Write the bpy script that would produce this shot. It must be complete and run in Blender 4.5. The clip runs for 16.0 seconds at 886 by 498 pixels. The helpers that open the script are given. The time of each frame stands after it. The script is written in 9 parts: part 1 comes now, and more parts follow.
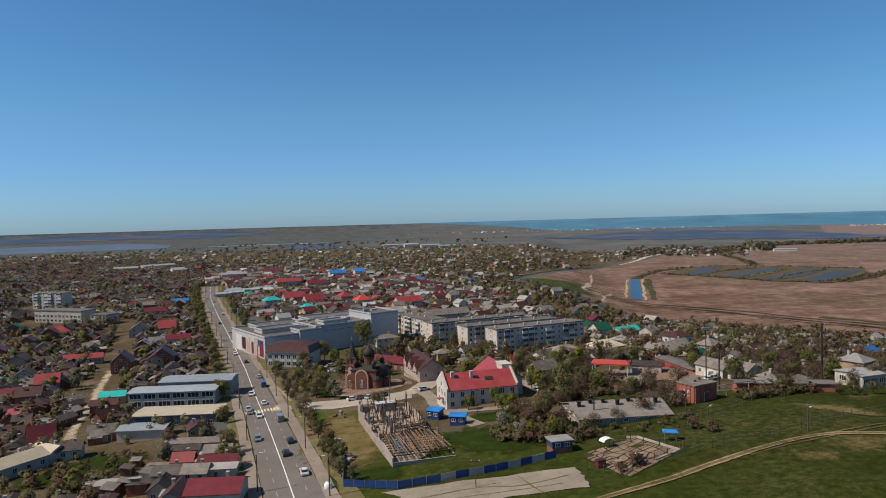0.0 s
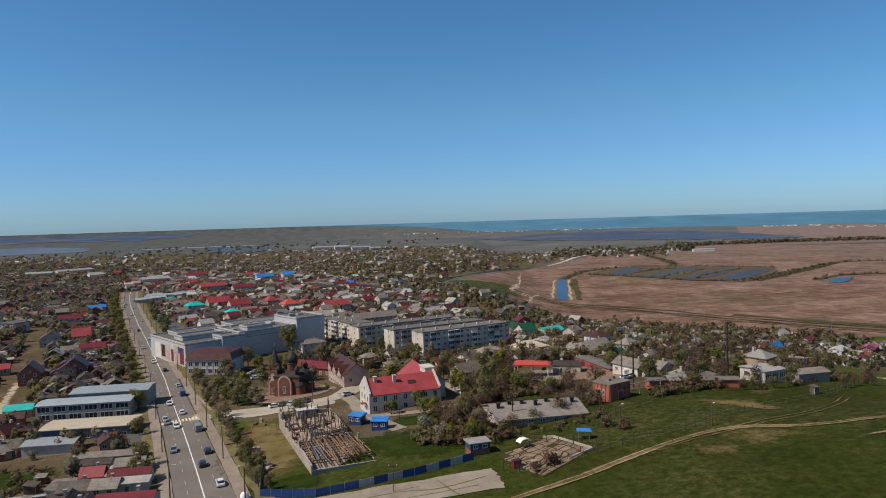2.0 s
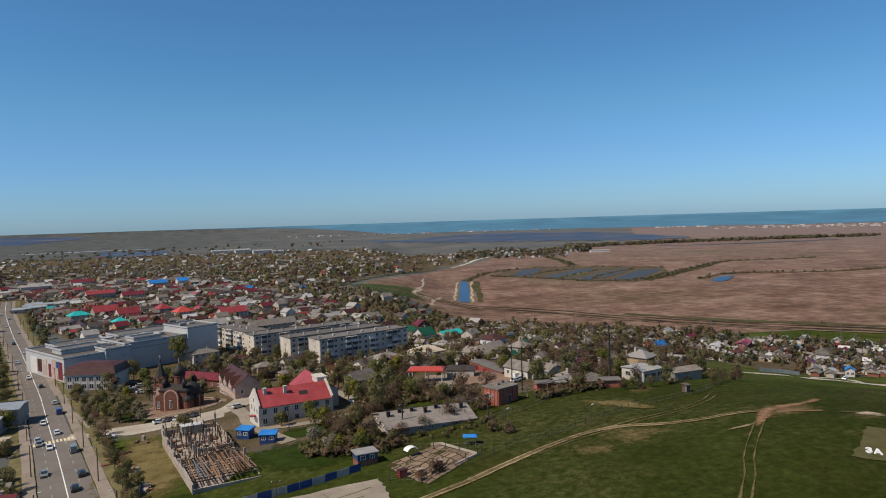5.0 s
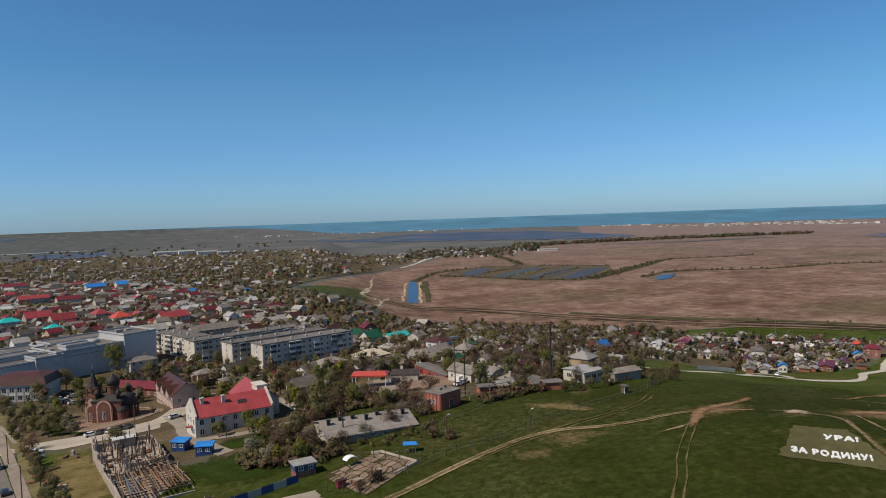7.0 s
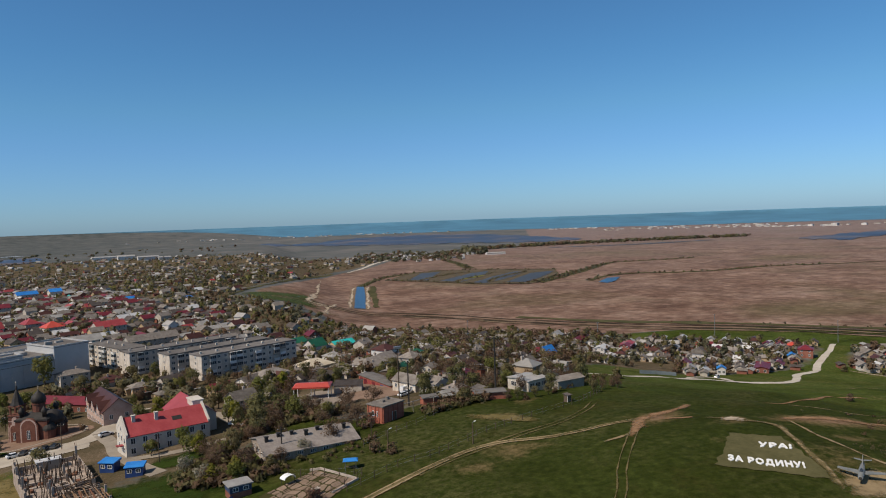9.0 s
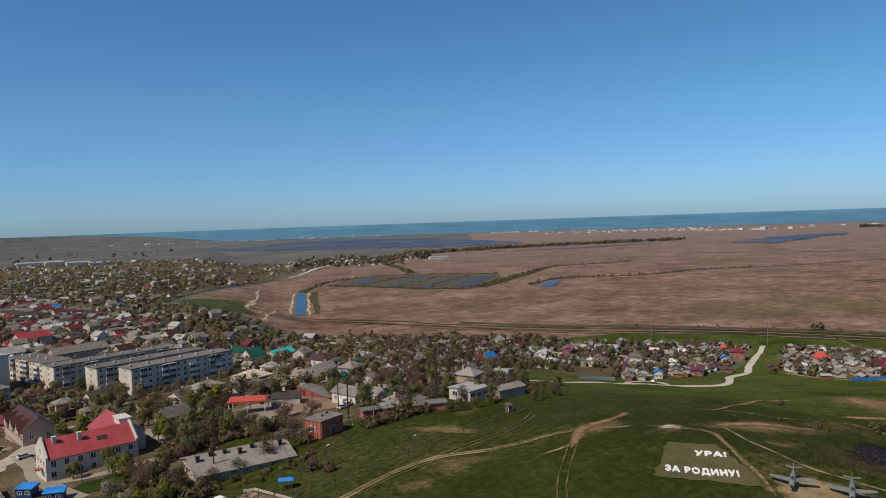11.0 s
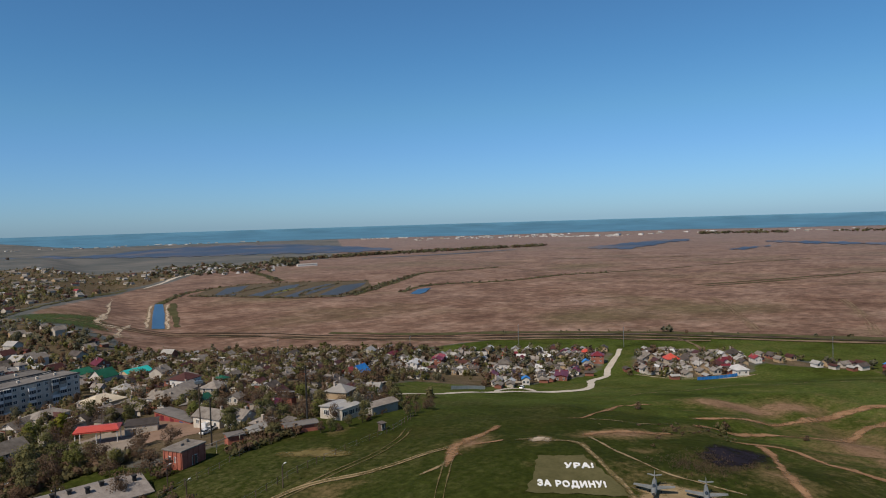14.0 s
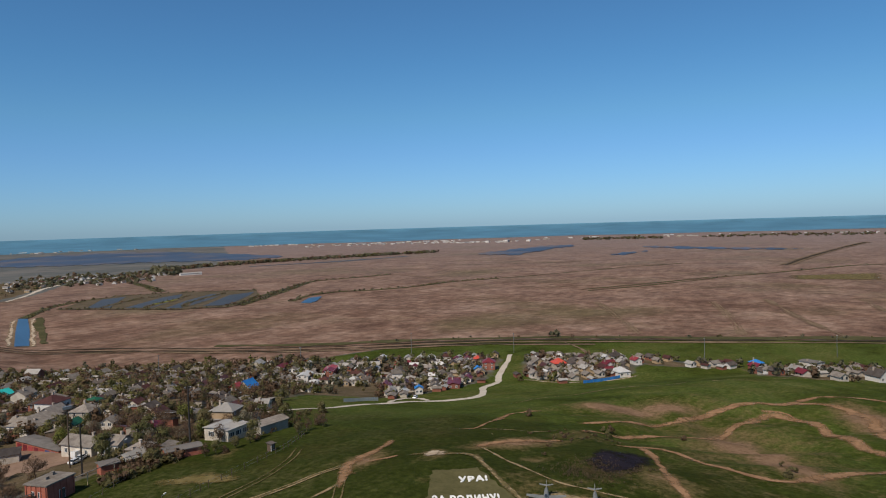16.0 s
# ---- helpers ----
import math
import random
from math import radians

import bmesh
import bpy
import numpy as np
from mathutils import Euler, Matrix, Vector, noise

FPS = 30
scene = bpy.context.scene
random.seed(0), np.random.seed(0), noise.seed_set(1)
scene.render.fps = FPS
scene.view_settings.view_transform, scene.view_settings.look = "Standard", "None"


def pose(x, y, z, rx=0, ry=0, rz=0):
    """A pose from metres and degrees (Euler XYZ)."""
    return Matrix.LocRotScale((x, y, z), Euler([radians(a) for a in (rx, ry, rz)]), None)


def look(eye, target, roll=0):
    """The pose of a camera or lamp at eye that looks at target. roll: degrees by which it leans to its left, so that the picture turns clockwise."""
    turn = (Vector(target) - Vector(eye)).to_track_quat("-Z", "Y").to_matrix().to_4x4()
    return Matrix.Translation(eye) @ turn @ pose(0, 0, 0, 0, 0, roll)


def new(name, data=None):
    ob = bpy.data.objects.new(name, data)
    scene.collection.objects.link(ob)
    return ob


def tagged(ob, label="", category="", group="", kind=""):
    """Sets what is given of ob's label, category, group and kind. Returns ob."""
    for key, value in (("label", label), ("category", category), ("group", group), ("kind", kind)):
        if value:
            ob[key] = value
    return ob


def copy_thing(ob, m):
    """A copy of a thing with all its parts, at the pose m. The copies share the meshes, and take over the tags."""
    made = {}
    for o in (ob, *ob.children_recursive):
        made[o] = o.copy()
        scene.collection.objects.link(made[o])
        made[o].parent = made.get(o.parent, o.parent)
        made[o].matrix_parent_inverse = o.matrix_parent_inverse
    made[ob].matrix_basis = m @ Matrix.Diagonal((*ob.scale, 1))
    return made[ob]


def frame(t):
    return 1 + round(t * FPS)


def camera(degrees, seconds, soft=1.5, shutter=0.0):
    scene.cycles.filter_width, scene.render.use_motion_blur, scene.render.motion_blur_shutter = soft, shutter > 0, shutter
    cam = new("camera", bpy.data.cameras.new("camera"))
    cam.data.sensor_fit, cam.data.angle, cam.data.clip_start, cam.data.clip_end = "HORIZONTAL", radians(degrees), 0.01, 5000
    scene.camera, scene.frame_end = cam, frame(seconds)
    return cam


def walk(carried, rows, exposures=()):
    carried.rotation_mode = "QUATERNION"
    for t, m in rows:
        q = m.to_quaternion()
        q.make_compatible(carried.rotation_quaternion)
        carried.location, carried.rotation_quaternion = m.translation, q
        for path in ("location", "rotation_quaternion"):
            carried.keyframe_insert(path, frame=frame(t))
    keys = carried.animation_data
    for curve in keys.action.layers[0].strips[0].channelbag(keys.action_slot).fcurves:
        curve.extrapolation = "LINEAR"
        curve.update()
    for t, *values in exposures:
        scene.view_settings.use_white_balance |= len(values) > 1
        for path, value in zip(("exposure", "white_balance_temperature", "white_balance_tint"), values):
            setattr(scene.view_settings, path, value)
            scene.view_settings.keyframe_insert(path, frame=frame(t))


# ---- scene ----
# ---- camera ----
cam = camera(64.84, 16.0, soft=1.05)
PATH = [
    (0.0, pose(0.00, 0.00, 69.99, 87.646, 1.615, 0.038)),
    (0.5, pose(0.83, -0.18, 70.10, 87.689, 1.645, -0.847)),
    (1.0, pose(1.65, -0.39, 70.33, 87.670, 1.654, -2.260)),
    (1.5, pose(2.43, -0.65, 70.60, 87.626, 1.728, -3.944)),
    (2.0, pose(3.20, -1.00, 70.79, 87.613, 1.715, -5.512)),
    (2.5, pose(3.97, -1.39, 71.03, 87.573, 1.743, -7.179)),
    (3.0, pose(4.75, -1.77, 71.36, 87.525, 1.739, -8.476)),
    (3.5, pose(5.53, -2.08, 71.74, 87.479, 1.820, -9.715)),
    (4.0, pose(6.29, -2.38, 72.04, 87.494, 1.798, -10.854)),
    (6.5, pose(10.03, -2.34, 73.75, 87.368, 1.940, -16.336)),
    (7.0, pose(10.71, -2.01, 74.17, 87.298, 1.975, -17.246)),
    (7.5, pose(11.44, -1.66, 74.55, 87.295, 2.002, -18.314)),
    (8.0, pose(12.12, -1.19, 74.94, 87.291, 2.013, -19.314)),
    (8.5, pose(12.82, -0.63, 75.39, 87.345, 2.017, -20.398)),
    (11.0, pose(15.59, 2.24, 77.49, 87.528, 1.977, -26.071)),
    (11.5, pose(15.76, 2.82, 77.94, 87.527, 1.954, -27.721)),
    (12.0, pose(15.94, 3.37, 78.35, 87.509, 1.927, -29.289)),
    (12.5, pose(16.08, 3.87, 78.75, 87.553, 1.885, -31.875)),
    (13.0, pose(16.20, 4.44, 79.22, 87.564, 1.862, -33.665)),
    (13.5, pose(16.36, 4.96, 79.69, 87.618, 1.819, -35.073)),
    (14.0, pose(16.60, 5.43, 80.16, 87.647, 1.739, -36.753)),
    (14.5, pose(16.84, 5.95, 80.62, 87.708, 1.746, -39.199)),
    (15.0, pose(17.20, 6.49, 81.11, 87.726, 1.696, -41.297)),
    (15.5, pose(17.56, 6.92, 81.52, 87.805, 1.687, -43.558)),
    (16.0, pose(18.00, 7.25, 81.77, 87.890, 1.721, -45.612)),
]
walk(cam, PATH, [(0.0, 0.0), (8.0, -0.04), (16.0, -0.12)])

# ---- light ----
SUN_TURN, SUN_HEIGHT = 257.0, 48.0
world = bpy.data.worlds.new("sky")
scene.world = world
world.use_nodes = True
wn = world.node_tree.nodes
sky = wn.new("ShaderNodeTexSky")
sky.sky_type = "NISHITA"
sky.sun_disc = False
sky.sun_elevation = radians(SUN_HEIGHT)
sky.sun_rotation = radians(SUN_TURN)
sky.altitude = 60
sky.air_density, sky.dust_density, sky.ozone_density = 1.0, 0.3, 3.0
wn["Background"].inputs["Strength"].default_value = 0.078
tint = wn.new("ShaderNodeMix")
tint.data_type, tint.blend_type = "RGBA", "MULTIPLY"
tint.inputs[0].default_value = 1.0
# bluish sea haze low over the horizon, all the way round
high = wn.new("ShaderNodeSeparateXYZ")
world.node_tree.links.new(wn.new("ShaderNodeTexCoord").outputs["Generated"], high.inputs[0])
haze = wn.new("ShaderNodeValToRGB")
haze.color_ramp.elements[1].position = 0.22
haze.color_ramp.elements.new(0.1)
haze.color_ramp.elements.new(0.32)
haze.color_ramp.elements.new(0.7)
haze.color_ramp.elements.new(0.15)
for el, col_ in zip(haze.color_ramp.elements, ((0.58, 0.94, 1.55), (0.605, 0.98, 1.43), (0.616, 1.04, 1.33), (0.575, 1.03, 1.32), (0.58, 1.02, 1.3), (0.98, 0.95, 0.86))):
    el.color = (*col_, 1)
haze.color_ramp.interpolation = "LINEAR"
world.node_tree.links.new(high.outputs[2], haze.inputs[0])
world.node_tree.links.new(haze.outputs[0], tint.inputs[7])
world.node_tree.links.new(sky.outputs[0], tint.inputs[6])
world.node_tree.links.new(tint.outputs[2], wn["Background"].inputs["Color"])
sun = new("sun", bpy.data.lights.new("sun", "SUN"))
sun.data.energy, sun.data.angle, sun.data.color = 4.6, radians(0.5), (1.0, 0.885, 0.745)
_e, _r = radians(SUN_HEIGHT), radians(SUN_TURN)
SUN_DIR = Vector((math.cos(_e) * math.sin(_r), math.cos(_e) * math.cos(_r), math.sin(_e)))
sun.matrix_world = look(SUN_DIR * 600, (0, 0, 0))
scene.view_settings.exposure = 0.0


# ---- materials ----
def nodes_of(name):
    m = bpy.data.materials.new(name)
    m.use_nodes = True
    t = m.node_tree
    return m, t, t.nodes["Principled BSDF"]


def noise_node(t, scale, detail=4.0, rough=0.55, vec=None):
    n = t.nodes.new("ShaderNodeTexNoise")
    n.inputs["Scale"].default_value, n.inputs["Detail"].default_value, n.inputs["Roughness"].default_value = scale, detail, rough
    if vec is not None:
        t.links.new(vec, n.inputs["Vector"])
    return n.outputs["Fac"]


def ramp(t, fac, stops):
    r = t.nodes.new("ShaderNodeValToRGB")
    e = r.color_ramp.elements
    while len(e) < len(stops):
        e.new(0.5)
    for el, (p, c) in zip(e, stops):
        el.position, el.color = p, (*c, 1)
    t.links.new(fac, r.inputs[0])
    return r.outputs[0]


def grey(v):
    return (v, v, v)


def mix(t, fac, a, b, kind="MIX"):
    m = t.nodes.new("ShaderNodeMix")
    m.data_type, m.blend_type = "RGBA", kind
    for s, v in ((m.inputs[0], fac), (m.inputs[6], a), (m.inputs[7], b)):
        if isinstance(v, (int, float)):
            s.default_value = v
        elif isinstance(v, tuple):
            s.default_value = (*v, 1)
        else:
            t.links.new(v, s)
    return m.outputs[2]


def mathn(t, op, a, b=0.0):
    m = t.nodes.new("ShaderNodeMath")
    m.operation = op
    for s, v in zip(m.inputs, (a, b)):
        if isinstance(v, (int, float)):
            s.default_value = v
        else:
            t.links.new(v, s)
    return m.outputs[0]


def bump(t, bsdf, height, strength, dist=0.1):
    b = t.nodes.new("ShaderNodeBump")
    b.inputs["Strength"].default_value, b.inputs["Distance"].default_value = strength, dist
    t.links.new(height, b.inputs["Height"])
    t.links.new(b.outputs[0], bsdf.inputs["Normal"])


def where(t):
    """World-size position, so that grain stays at its true size."""
    return t.nodes.new("ShaderNodeNewGeometry").outputs["Position"]


def solid(name, a, b, coarse=0.25, fine=3.0, rough=0.8, metal=0.0, vary=0.0, ribs=0.0, relief=0.15, stain=None):
    """Two colours mixed by a coarse and a fine noise; vary: lightness from thing to thing; ribs: roof sheets' spacing."""
    m, t, p = nodes_of(name)
    pos = where(t)
    big, small = noise_node(t, coarse, 3, 0.6, pos), noise_node(t, fine, 4, 0.6, pos)
    f = mathn(t, "ADD", mathn(t, "MULTIPLY", big, 0.65), mathn(t, "MULTIPLY", small, 0.35))
    col = ramp(t, f, [(0.34, a), (0.66, b)])
    if stain:
        s = ramp(t, noise_node(t, coarse * 2.3, 5, 0.7, pos), [(0.55, grey(0)), (0.72, grey(1))])
        col = mix(t, mathn(t, "MULTIPLY", s, 0.6), col, stain)
    if vary:
        rnd = t.nodes.new("ShaderNodeObjectInfo").outputs["Random"]
        k = ramp(t, rnd, [(0.0, grey(1 - vary)), (1.0, grey(min(1.0, 1 + vary * 0.3)))])
        col = mix(t, 1.0, col, k, "MULTIPLY")
    t.links.new(col, p.inputs["Base Color"])
    p.inputs["Roughness"].default_value, p.inputs["Metallic"].default_value = rough, metal
    p.inputs["Specular IOR Level"].default_value = 0.03 if rough >= 0.9 else 0.12 if rough >= 0.75 else 0.35
    h = small
    if ribs:
        tc = t.nodes.new("ShaderNodeTexCoord")
        w = t.nodes.new("ShaderNodeTexWave")
        w.bands_direction = "Y"
        w.inputs["Scale"].default_value = 1.0 / ribs / 3.0
        w.inputs["Distortion"].default_value = 0.4
        t.links.new(tc.outputs["Object"], w.inputs["Vector"])
        h = mathn(t, "ADD", w.outputs["Fac"], mathn(t, "MULTIPLY", small, 0.5))
    bump(t, p, h, relief, 0.06)
    return m


M = {}
M["slate"] = solid("slate", (0.165, 0.142, 0.124), (0.31, 0.275, 0.243), 0.5, 2.5, 0.85, 0, 0.5, 0.5, 0.3, (0.09, 0.08, 0.06))
M["slate_dark"] = solid("slate_dark", (0.07, 0.055, 0.05), (0.14, 0.12, 0.11), 0.5, 2.5, 0.8, 0, 0.5, 0.5, 0.3, (0.05, 0.045, 0.04))
M["sheet_brown"] = solid("sheet_brown", (0.06, 0.022, 0.017), (0.1, 0.038, 0.03), 0.4, 2.0, 0.5, 0, 0.4, 0.4, 0.25)
M["sheet_maroon"] = solid("sheet_maroon", (0.13, 0.018, 0.026), (0.2, 0.03, 0.04), 0.4, 2.0, 0.45, 0, 0.3, 0.4, 0.25)
M["sheet_red"] = solid("sheet_red", (0.27, 0.038, 0.042), (0.37, 0.07, 0.072), 0.3, 2.0, 0.45, 0, 0.25, 0.4, 0.25)
M["sheet_orange"] = solid("sheet_orange", (0.45, 0.06, 0.04), (0.56, 0.095, 0.065), 0.3, 2.0, 0.45, 0, 0.1, 0.4, 0.25)
M["sheet_green"] = solid("sheet_green", (0.012, 0.09, 0.05), (0.025, 0.14, 0.08), 0.3, 2.0, 0.45, 0, 0.3, 0.4, 0.25)
M["sheet_teal"] = solid("sheet_teal", (0.02, 0.38, 0.36), (0.04, 0.5, 0.46), 0.3, 2.0, 0.45, 0, 0.15, 0.4, 0.25)
M["sheet_blue"] = solid("sheet_blue", (0.02, 0.16, 0.5), (0.04, 0.25, 0.65), 0.3, 2.0, 0.45, 0, 0.2, 0.4, 0.25)
M["sheet_pale"] = solid("sheet_pale", (0.3, 0.28, 0.26), (0.44, 0.42, 0.39), 0.3, 2.0, 0.5, 0, 0.35, 0.4, 0.25, (0.3, 0.27, 0.24))
M["sheet_white"] = solid("sheet_white", (0.5, 0.49, 0.48), (0.66, 0.65, 0.64), 0.3, 2.0, 0.5, 0, 0.3, 0.4, 0.25, (0.36, 0.34, 0.32))
M["sheet_beige"] = solid("sheet_beige", (0.47, 0.39, 0.28), (0.59, 0.51, 0.39), 0.3, 2.0, 0.6, 0, 0.2, 0.4, 0.25)
M["sheet_steel"] = solid("sheet_steel", (0.34, 0.37, 0.38), (0.46, 0.49, 0.5), 0.3, 2.0, 0.4, 0.2, 0.2, 0.4, 0.25)
M["plaster"] = solid("plaster", (0.42, 0.37, 0.31), (0.62, 0.57, 0.5), 0.4, 4, 0.9, 0, 0.45, 0, 0.1, (0.38, 0.33, 0.27))
M["white_wall"] = solid("white_wall", (0.52, 0.49, 0.46), (0.68, 0.65, 0.61), 0.3, 4, 0.85, 0, 0.1, 0, 0.1, (0.5, 0.46, 0.42))
M["beige_wall"] = solid("beige_wall", (0.42, 0.3, 0.18), (0.55, 0.42, 0.28), 0.4, 4, 0.9, 0, 0.4, 0, 0.1, (0.3, 0.22, 0.15))
M["brick_wall"] = solid("brick_wall", (0.21, 0.08, 0.058), (0.32, 0.14, 0.1), 0.5, 5, 0.9, 0, 0.35, 0, 0.25, (0.12, 0.06, 0.05))
M["panel_wall"] = solid("panel_wall", (0.5, 0.445, 0.38), (0.64, 0.575, 0.5), 0.3, 4, 0.9, 0, 0.15, 0, 0.12, (0.26, 0.24, 0.22))
M["mall_wall"] = solid("mall_wall", (0.4, 0.4, 0.4), (0.48, 0.48, 0.475), 0.1, 3, 0.6, 0, 0.1, 0, 0.06, (0.25, 0.3, 0.36))
M["felt_roof"] = solid("felt_roof", (0.12, 0.11, 0.105), (0.21, 0.195, 0.185), 0.2, 3, 0.9, 0, 0.3, 0, 0.2, (0.22, 0.2, 0.19))
M["concrete"] = solid("concrete", (0.33, 0.275, 0.23), (0.49, 0.42, 0.36), 0.3, 3, 0.9, 0, 0.2, 0, 0.2, (0.2, 0.14, 0.11))
M["site_floor"] = solid("site_floor", (0.22, 0.175, 0.145), (0.45, 0.375, 0.32), 0.5, 2.5, 0.95, 0, 0, 0, 0.3, (0.1, 0.075, 0.06))
M["red_brick"] = solid("red_brick", (0.29, 0.09, 0.062), (0.41, 0.155, 0.11), 0.5, 5, 0.9, 0, 0.1, 0, 0.25, (0.16, 0.07, 0.055))
M["lumber"] = solid("lumber", (0.2, 0.115, 0.065), (0.4, 0.26, 0.16), 0.5, 5, 0.9, 0, 0.5, 0, 0.2, (0.12, 0.08, 0.055))
M["rebar"] = solid("rebar", (0.16, 0.07, 0.04), (0.26, 0.13, 0.08), 0.8, 5, 0.8, 0.1)
M["asphalt"] = solid("asphalt", (0.14, 0.122, 0.107), (0.19, 0.168, 0.15), 0.08, 2, 0.85, 0, 0, 0, 0.15, (0.12, 0.115, 0.115))
M["old_asphalt"] = solid("old_asphalt", (0.2, 0.165, 0.135), (0.31, 0.26, 0.215), 0.12, 1.5, 0.9, 0, 0.1, 0, 0.2, (0.15, 0.13, 0.11))
M["pale_road"] = solid("pale_road", (0.4, 0.35, 0.29), (0.54, 0.49, 0.42), 0.1, 1.5, 0.95, 0, 0, 0, 0.2, (0.4, 0.33, 0.26))
M["lane_gravel"] = solid("lane_gravel", (0.32, 0.275, 0.22), (0.44, 0.39, 0.325), 0.1, 1.5, 0.95, 0, 0, 0, 0.2, (0.27, 0.22, 0.17))
M["red_dirt"] = solid("red_dirt", (0.17, 0.11, 0.08), (0.27, 0.185, 0.138), 0.1, 1.2, 0.95, 0, 0, 0, 0.3, (0.15, 0.1, 0.055))
M["dry_grass"] = solid("dry_grass", (0.1, 0.09, 0.04), (0.19, 0.16, 0.08), 0.2, 1.5, 0.95, 0, 0, 0, 0.3, (0.06, 0.07, 0.025))
M["reed"] = solid("reed", (0.12, 0.085, 0.055), (0.24, 0.17, 0.115), 0.15, 1.2, 0.95, 0, 0, 0, 0.4, (0.08, 0.07, 0.04))
M["dark_reed"] = solid("dark_reed", (0.03, 0.026, 0.018), (0.07, 0.055, 0.035), 0.15, 1.2, 0.9, 0, 0, 0, 0.4)
M["paint_white"] = solid("paint_white", (0.7, 0.7, 0.69), (0.82, 0.82, 0.8), 0.5, 4, 0.7)
M["worn_paint"] = solid("worn_paint", (0.24, 0.22, 0.2), (0.42, 0.4, 0.38), 0.8, 5, 0.8)
M["paint_yellow"] = solid("paint_yellow", (0.6, 0.5, 0.3), (0.75, 0.65, 0.42), 0.5, 4, 0.7)
M["paint_blue"] = solid("paint_blue", (0.014, 0.04, 0.15), (0.028, 0.07, 0.22), 0.4, 3, 0.5, 0, 0.2)
M["pink_wall"] = solid("pink_wall", (0.36, 0.25, 0.21), (0.48, 0.36, 0.31), 0.4, 4, 0.9, 0, 0, 0, 0.1, (0.26, 0.18, 0.15))
M["navy_wall"] = solid("navy_wall", (0.09, 0.11, 0.16), (0.14, 0.16, 0.22), 0.3, 3, 0.7)
M["grey_wall"] = solid("grey_wall", (0.27, 0.28, 0.25), (0.36, 0.36, 0.33), 0.3, 4, 0.85, 0, 0, 0, 0.1, (0.22, 0.2, 0.18))
M["navy"] = solid("navy", (0.02, 0.035, 0.08), (0.04, 0.06, 0.12), 0.4, 3, 0.6)
M["wood"] = solid("wood", (0.1, 0.07, 0.05), (0.17, 0.13, 0.1), 1.0, 6, 0.9, 0, 0.4)
M["bark"] = solid("bark", (0.07, 0.05, 0.038), (0.13, 0.1, 0.08), 2.0, 8, 0.95, 0, 0.3, 0, 0.4)
M["metal"] = solid("metal", (0.22, 0.23, 0.24), (0.34, 0.35, 0.36), 0.6, 4, 0.4, 0.6)
M["silver"] = solid("silver", (0.13, 0.135, 0.13), (0.22, 0.225, 0.215), 0.5, 3, 0.6, 0.0)
M["rubber"] = solid("rubber", (0.015, 0.015, 0.015), (0.03, 0.03, 0.03), 2, 8, 0.85)
M["dark"] = solid("dark", (0.02, 0.018, 0.018), (0.05, 0.045, 0.04), 0.6, 4, 0.7, 0.2)
M["render_wall"] = solid("render_wall", (0.47, 0.43, 0.38), (0.58, 0.54, 0.48), 0.3, 4, 0.9, 0, 0, 0, 0.1, (0.36, 0.32, 0.27))
M["bank_green"] = solid("bank_green", (0.05, 0.05, 0.022), (0.1, 0.09, 0.045), 0.05, 0.8, 0.95, 0, 0, 0, 0.3, (0.035, 0.04, 0.02))
M["pond_bank"] = solid("pond_bank", (0.07, 0.06, 0.038), (0.13, 0.1, 0.07), 0.06, 0.7, 0.95, 0, 0, 0, 0.3, (0.1, 0.075, 0.045))
M["weed_bank"] = solid("weed_bank", (0.12, 0.13, 0.02), (0.2, 0.2, 0.04), 0.08, 0.7, 0.95, 0, 0, 0, 0.3, (0.06, 0.065, 0.025))
M["church_brick"] = solid("church_brick", (0.115, 0.05, 0.038), (0.19, 0.09, 0.066), 0.5, 5, 0.9, 0, 0, 0, 0.25, (0.07, 0.04, 0.034))
M["frame"] = solid("frame", (0.55, 0.55, 0.54), (0.72, 0.72, 0.7), 0.6, 4, 0.6)


def leaf(name, a, b, dry):
    m, t, p = nodes_of(name)
    g = t.nodes.new("ShaderNodeNewGeometry")
    rnd = t.nodes.new("ShaderNodeObjectInfo").outputs["Random"]
    f = mathn(t, "ADD", mathn(t, "MULTIPLY", g.outputs["Random Per Island"], 0.4), mathn(t, "MULTIPLY", noise_node(t, 0.35, 3, 0.5, g.outputs["Position"]), 0.6))
    col = mix(t, ramp(t, rnd, [(0.0, grey(0)), (1.0, grey(0.55))]), ramp(t, f, [(0.25, a), (0.75, b)]), dry)
    t.links.new(col, p.inputs["Base Color"])
    p.inputs["Roughness"].default_value = 0.75
    p.inputs["Specular IOR Level"].default_value = 0.05
    thin = t.nodes.new("ShaderNodeBsdfTranslucent")
    t.links.new(col, thin.inputs["Color"])
    both = t.nodes.new("ShaderNodeMixShader")
    both.inputs[0].default_value = 0.5
    t.links.new(p.outputs[0], both.inputs[1])
    t.links.new(thin.outputs[0], both.inputs[2])
    t.links.new(both.outputs[0], t.nodes["Material Output"].inputs["Surface"])
    return m


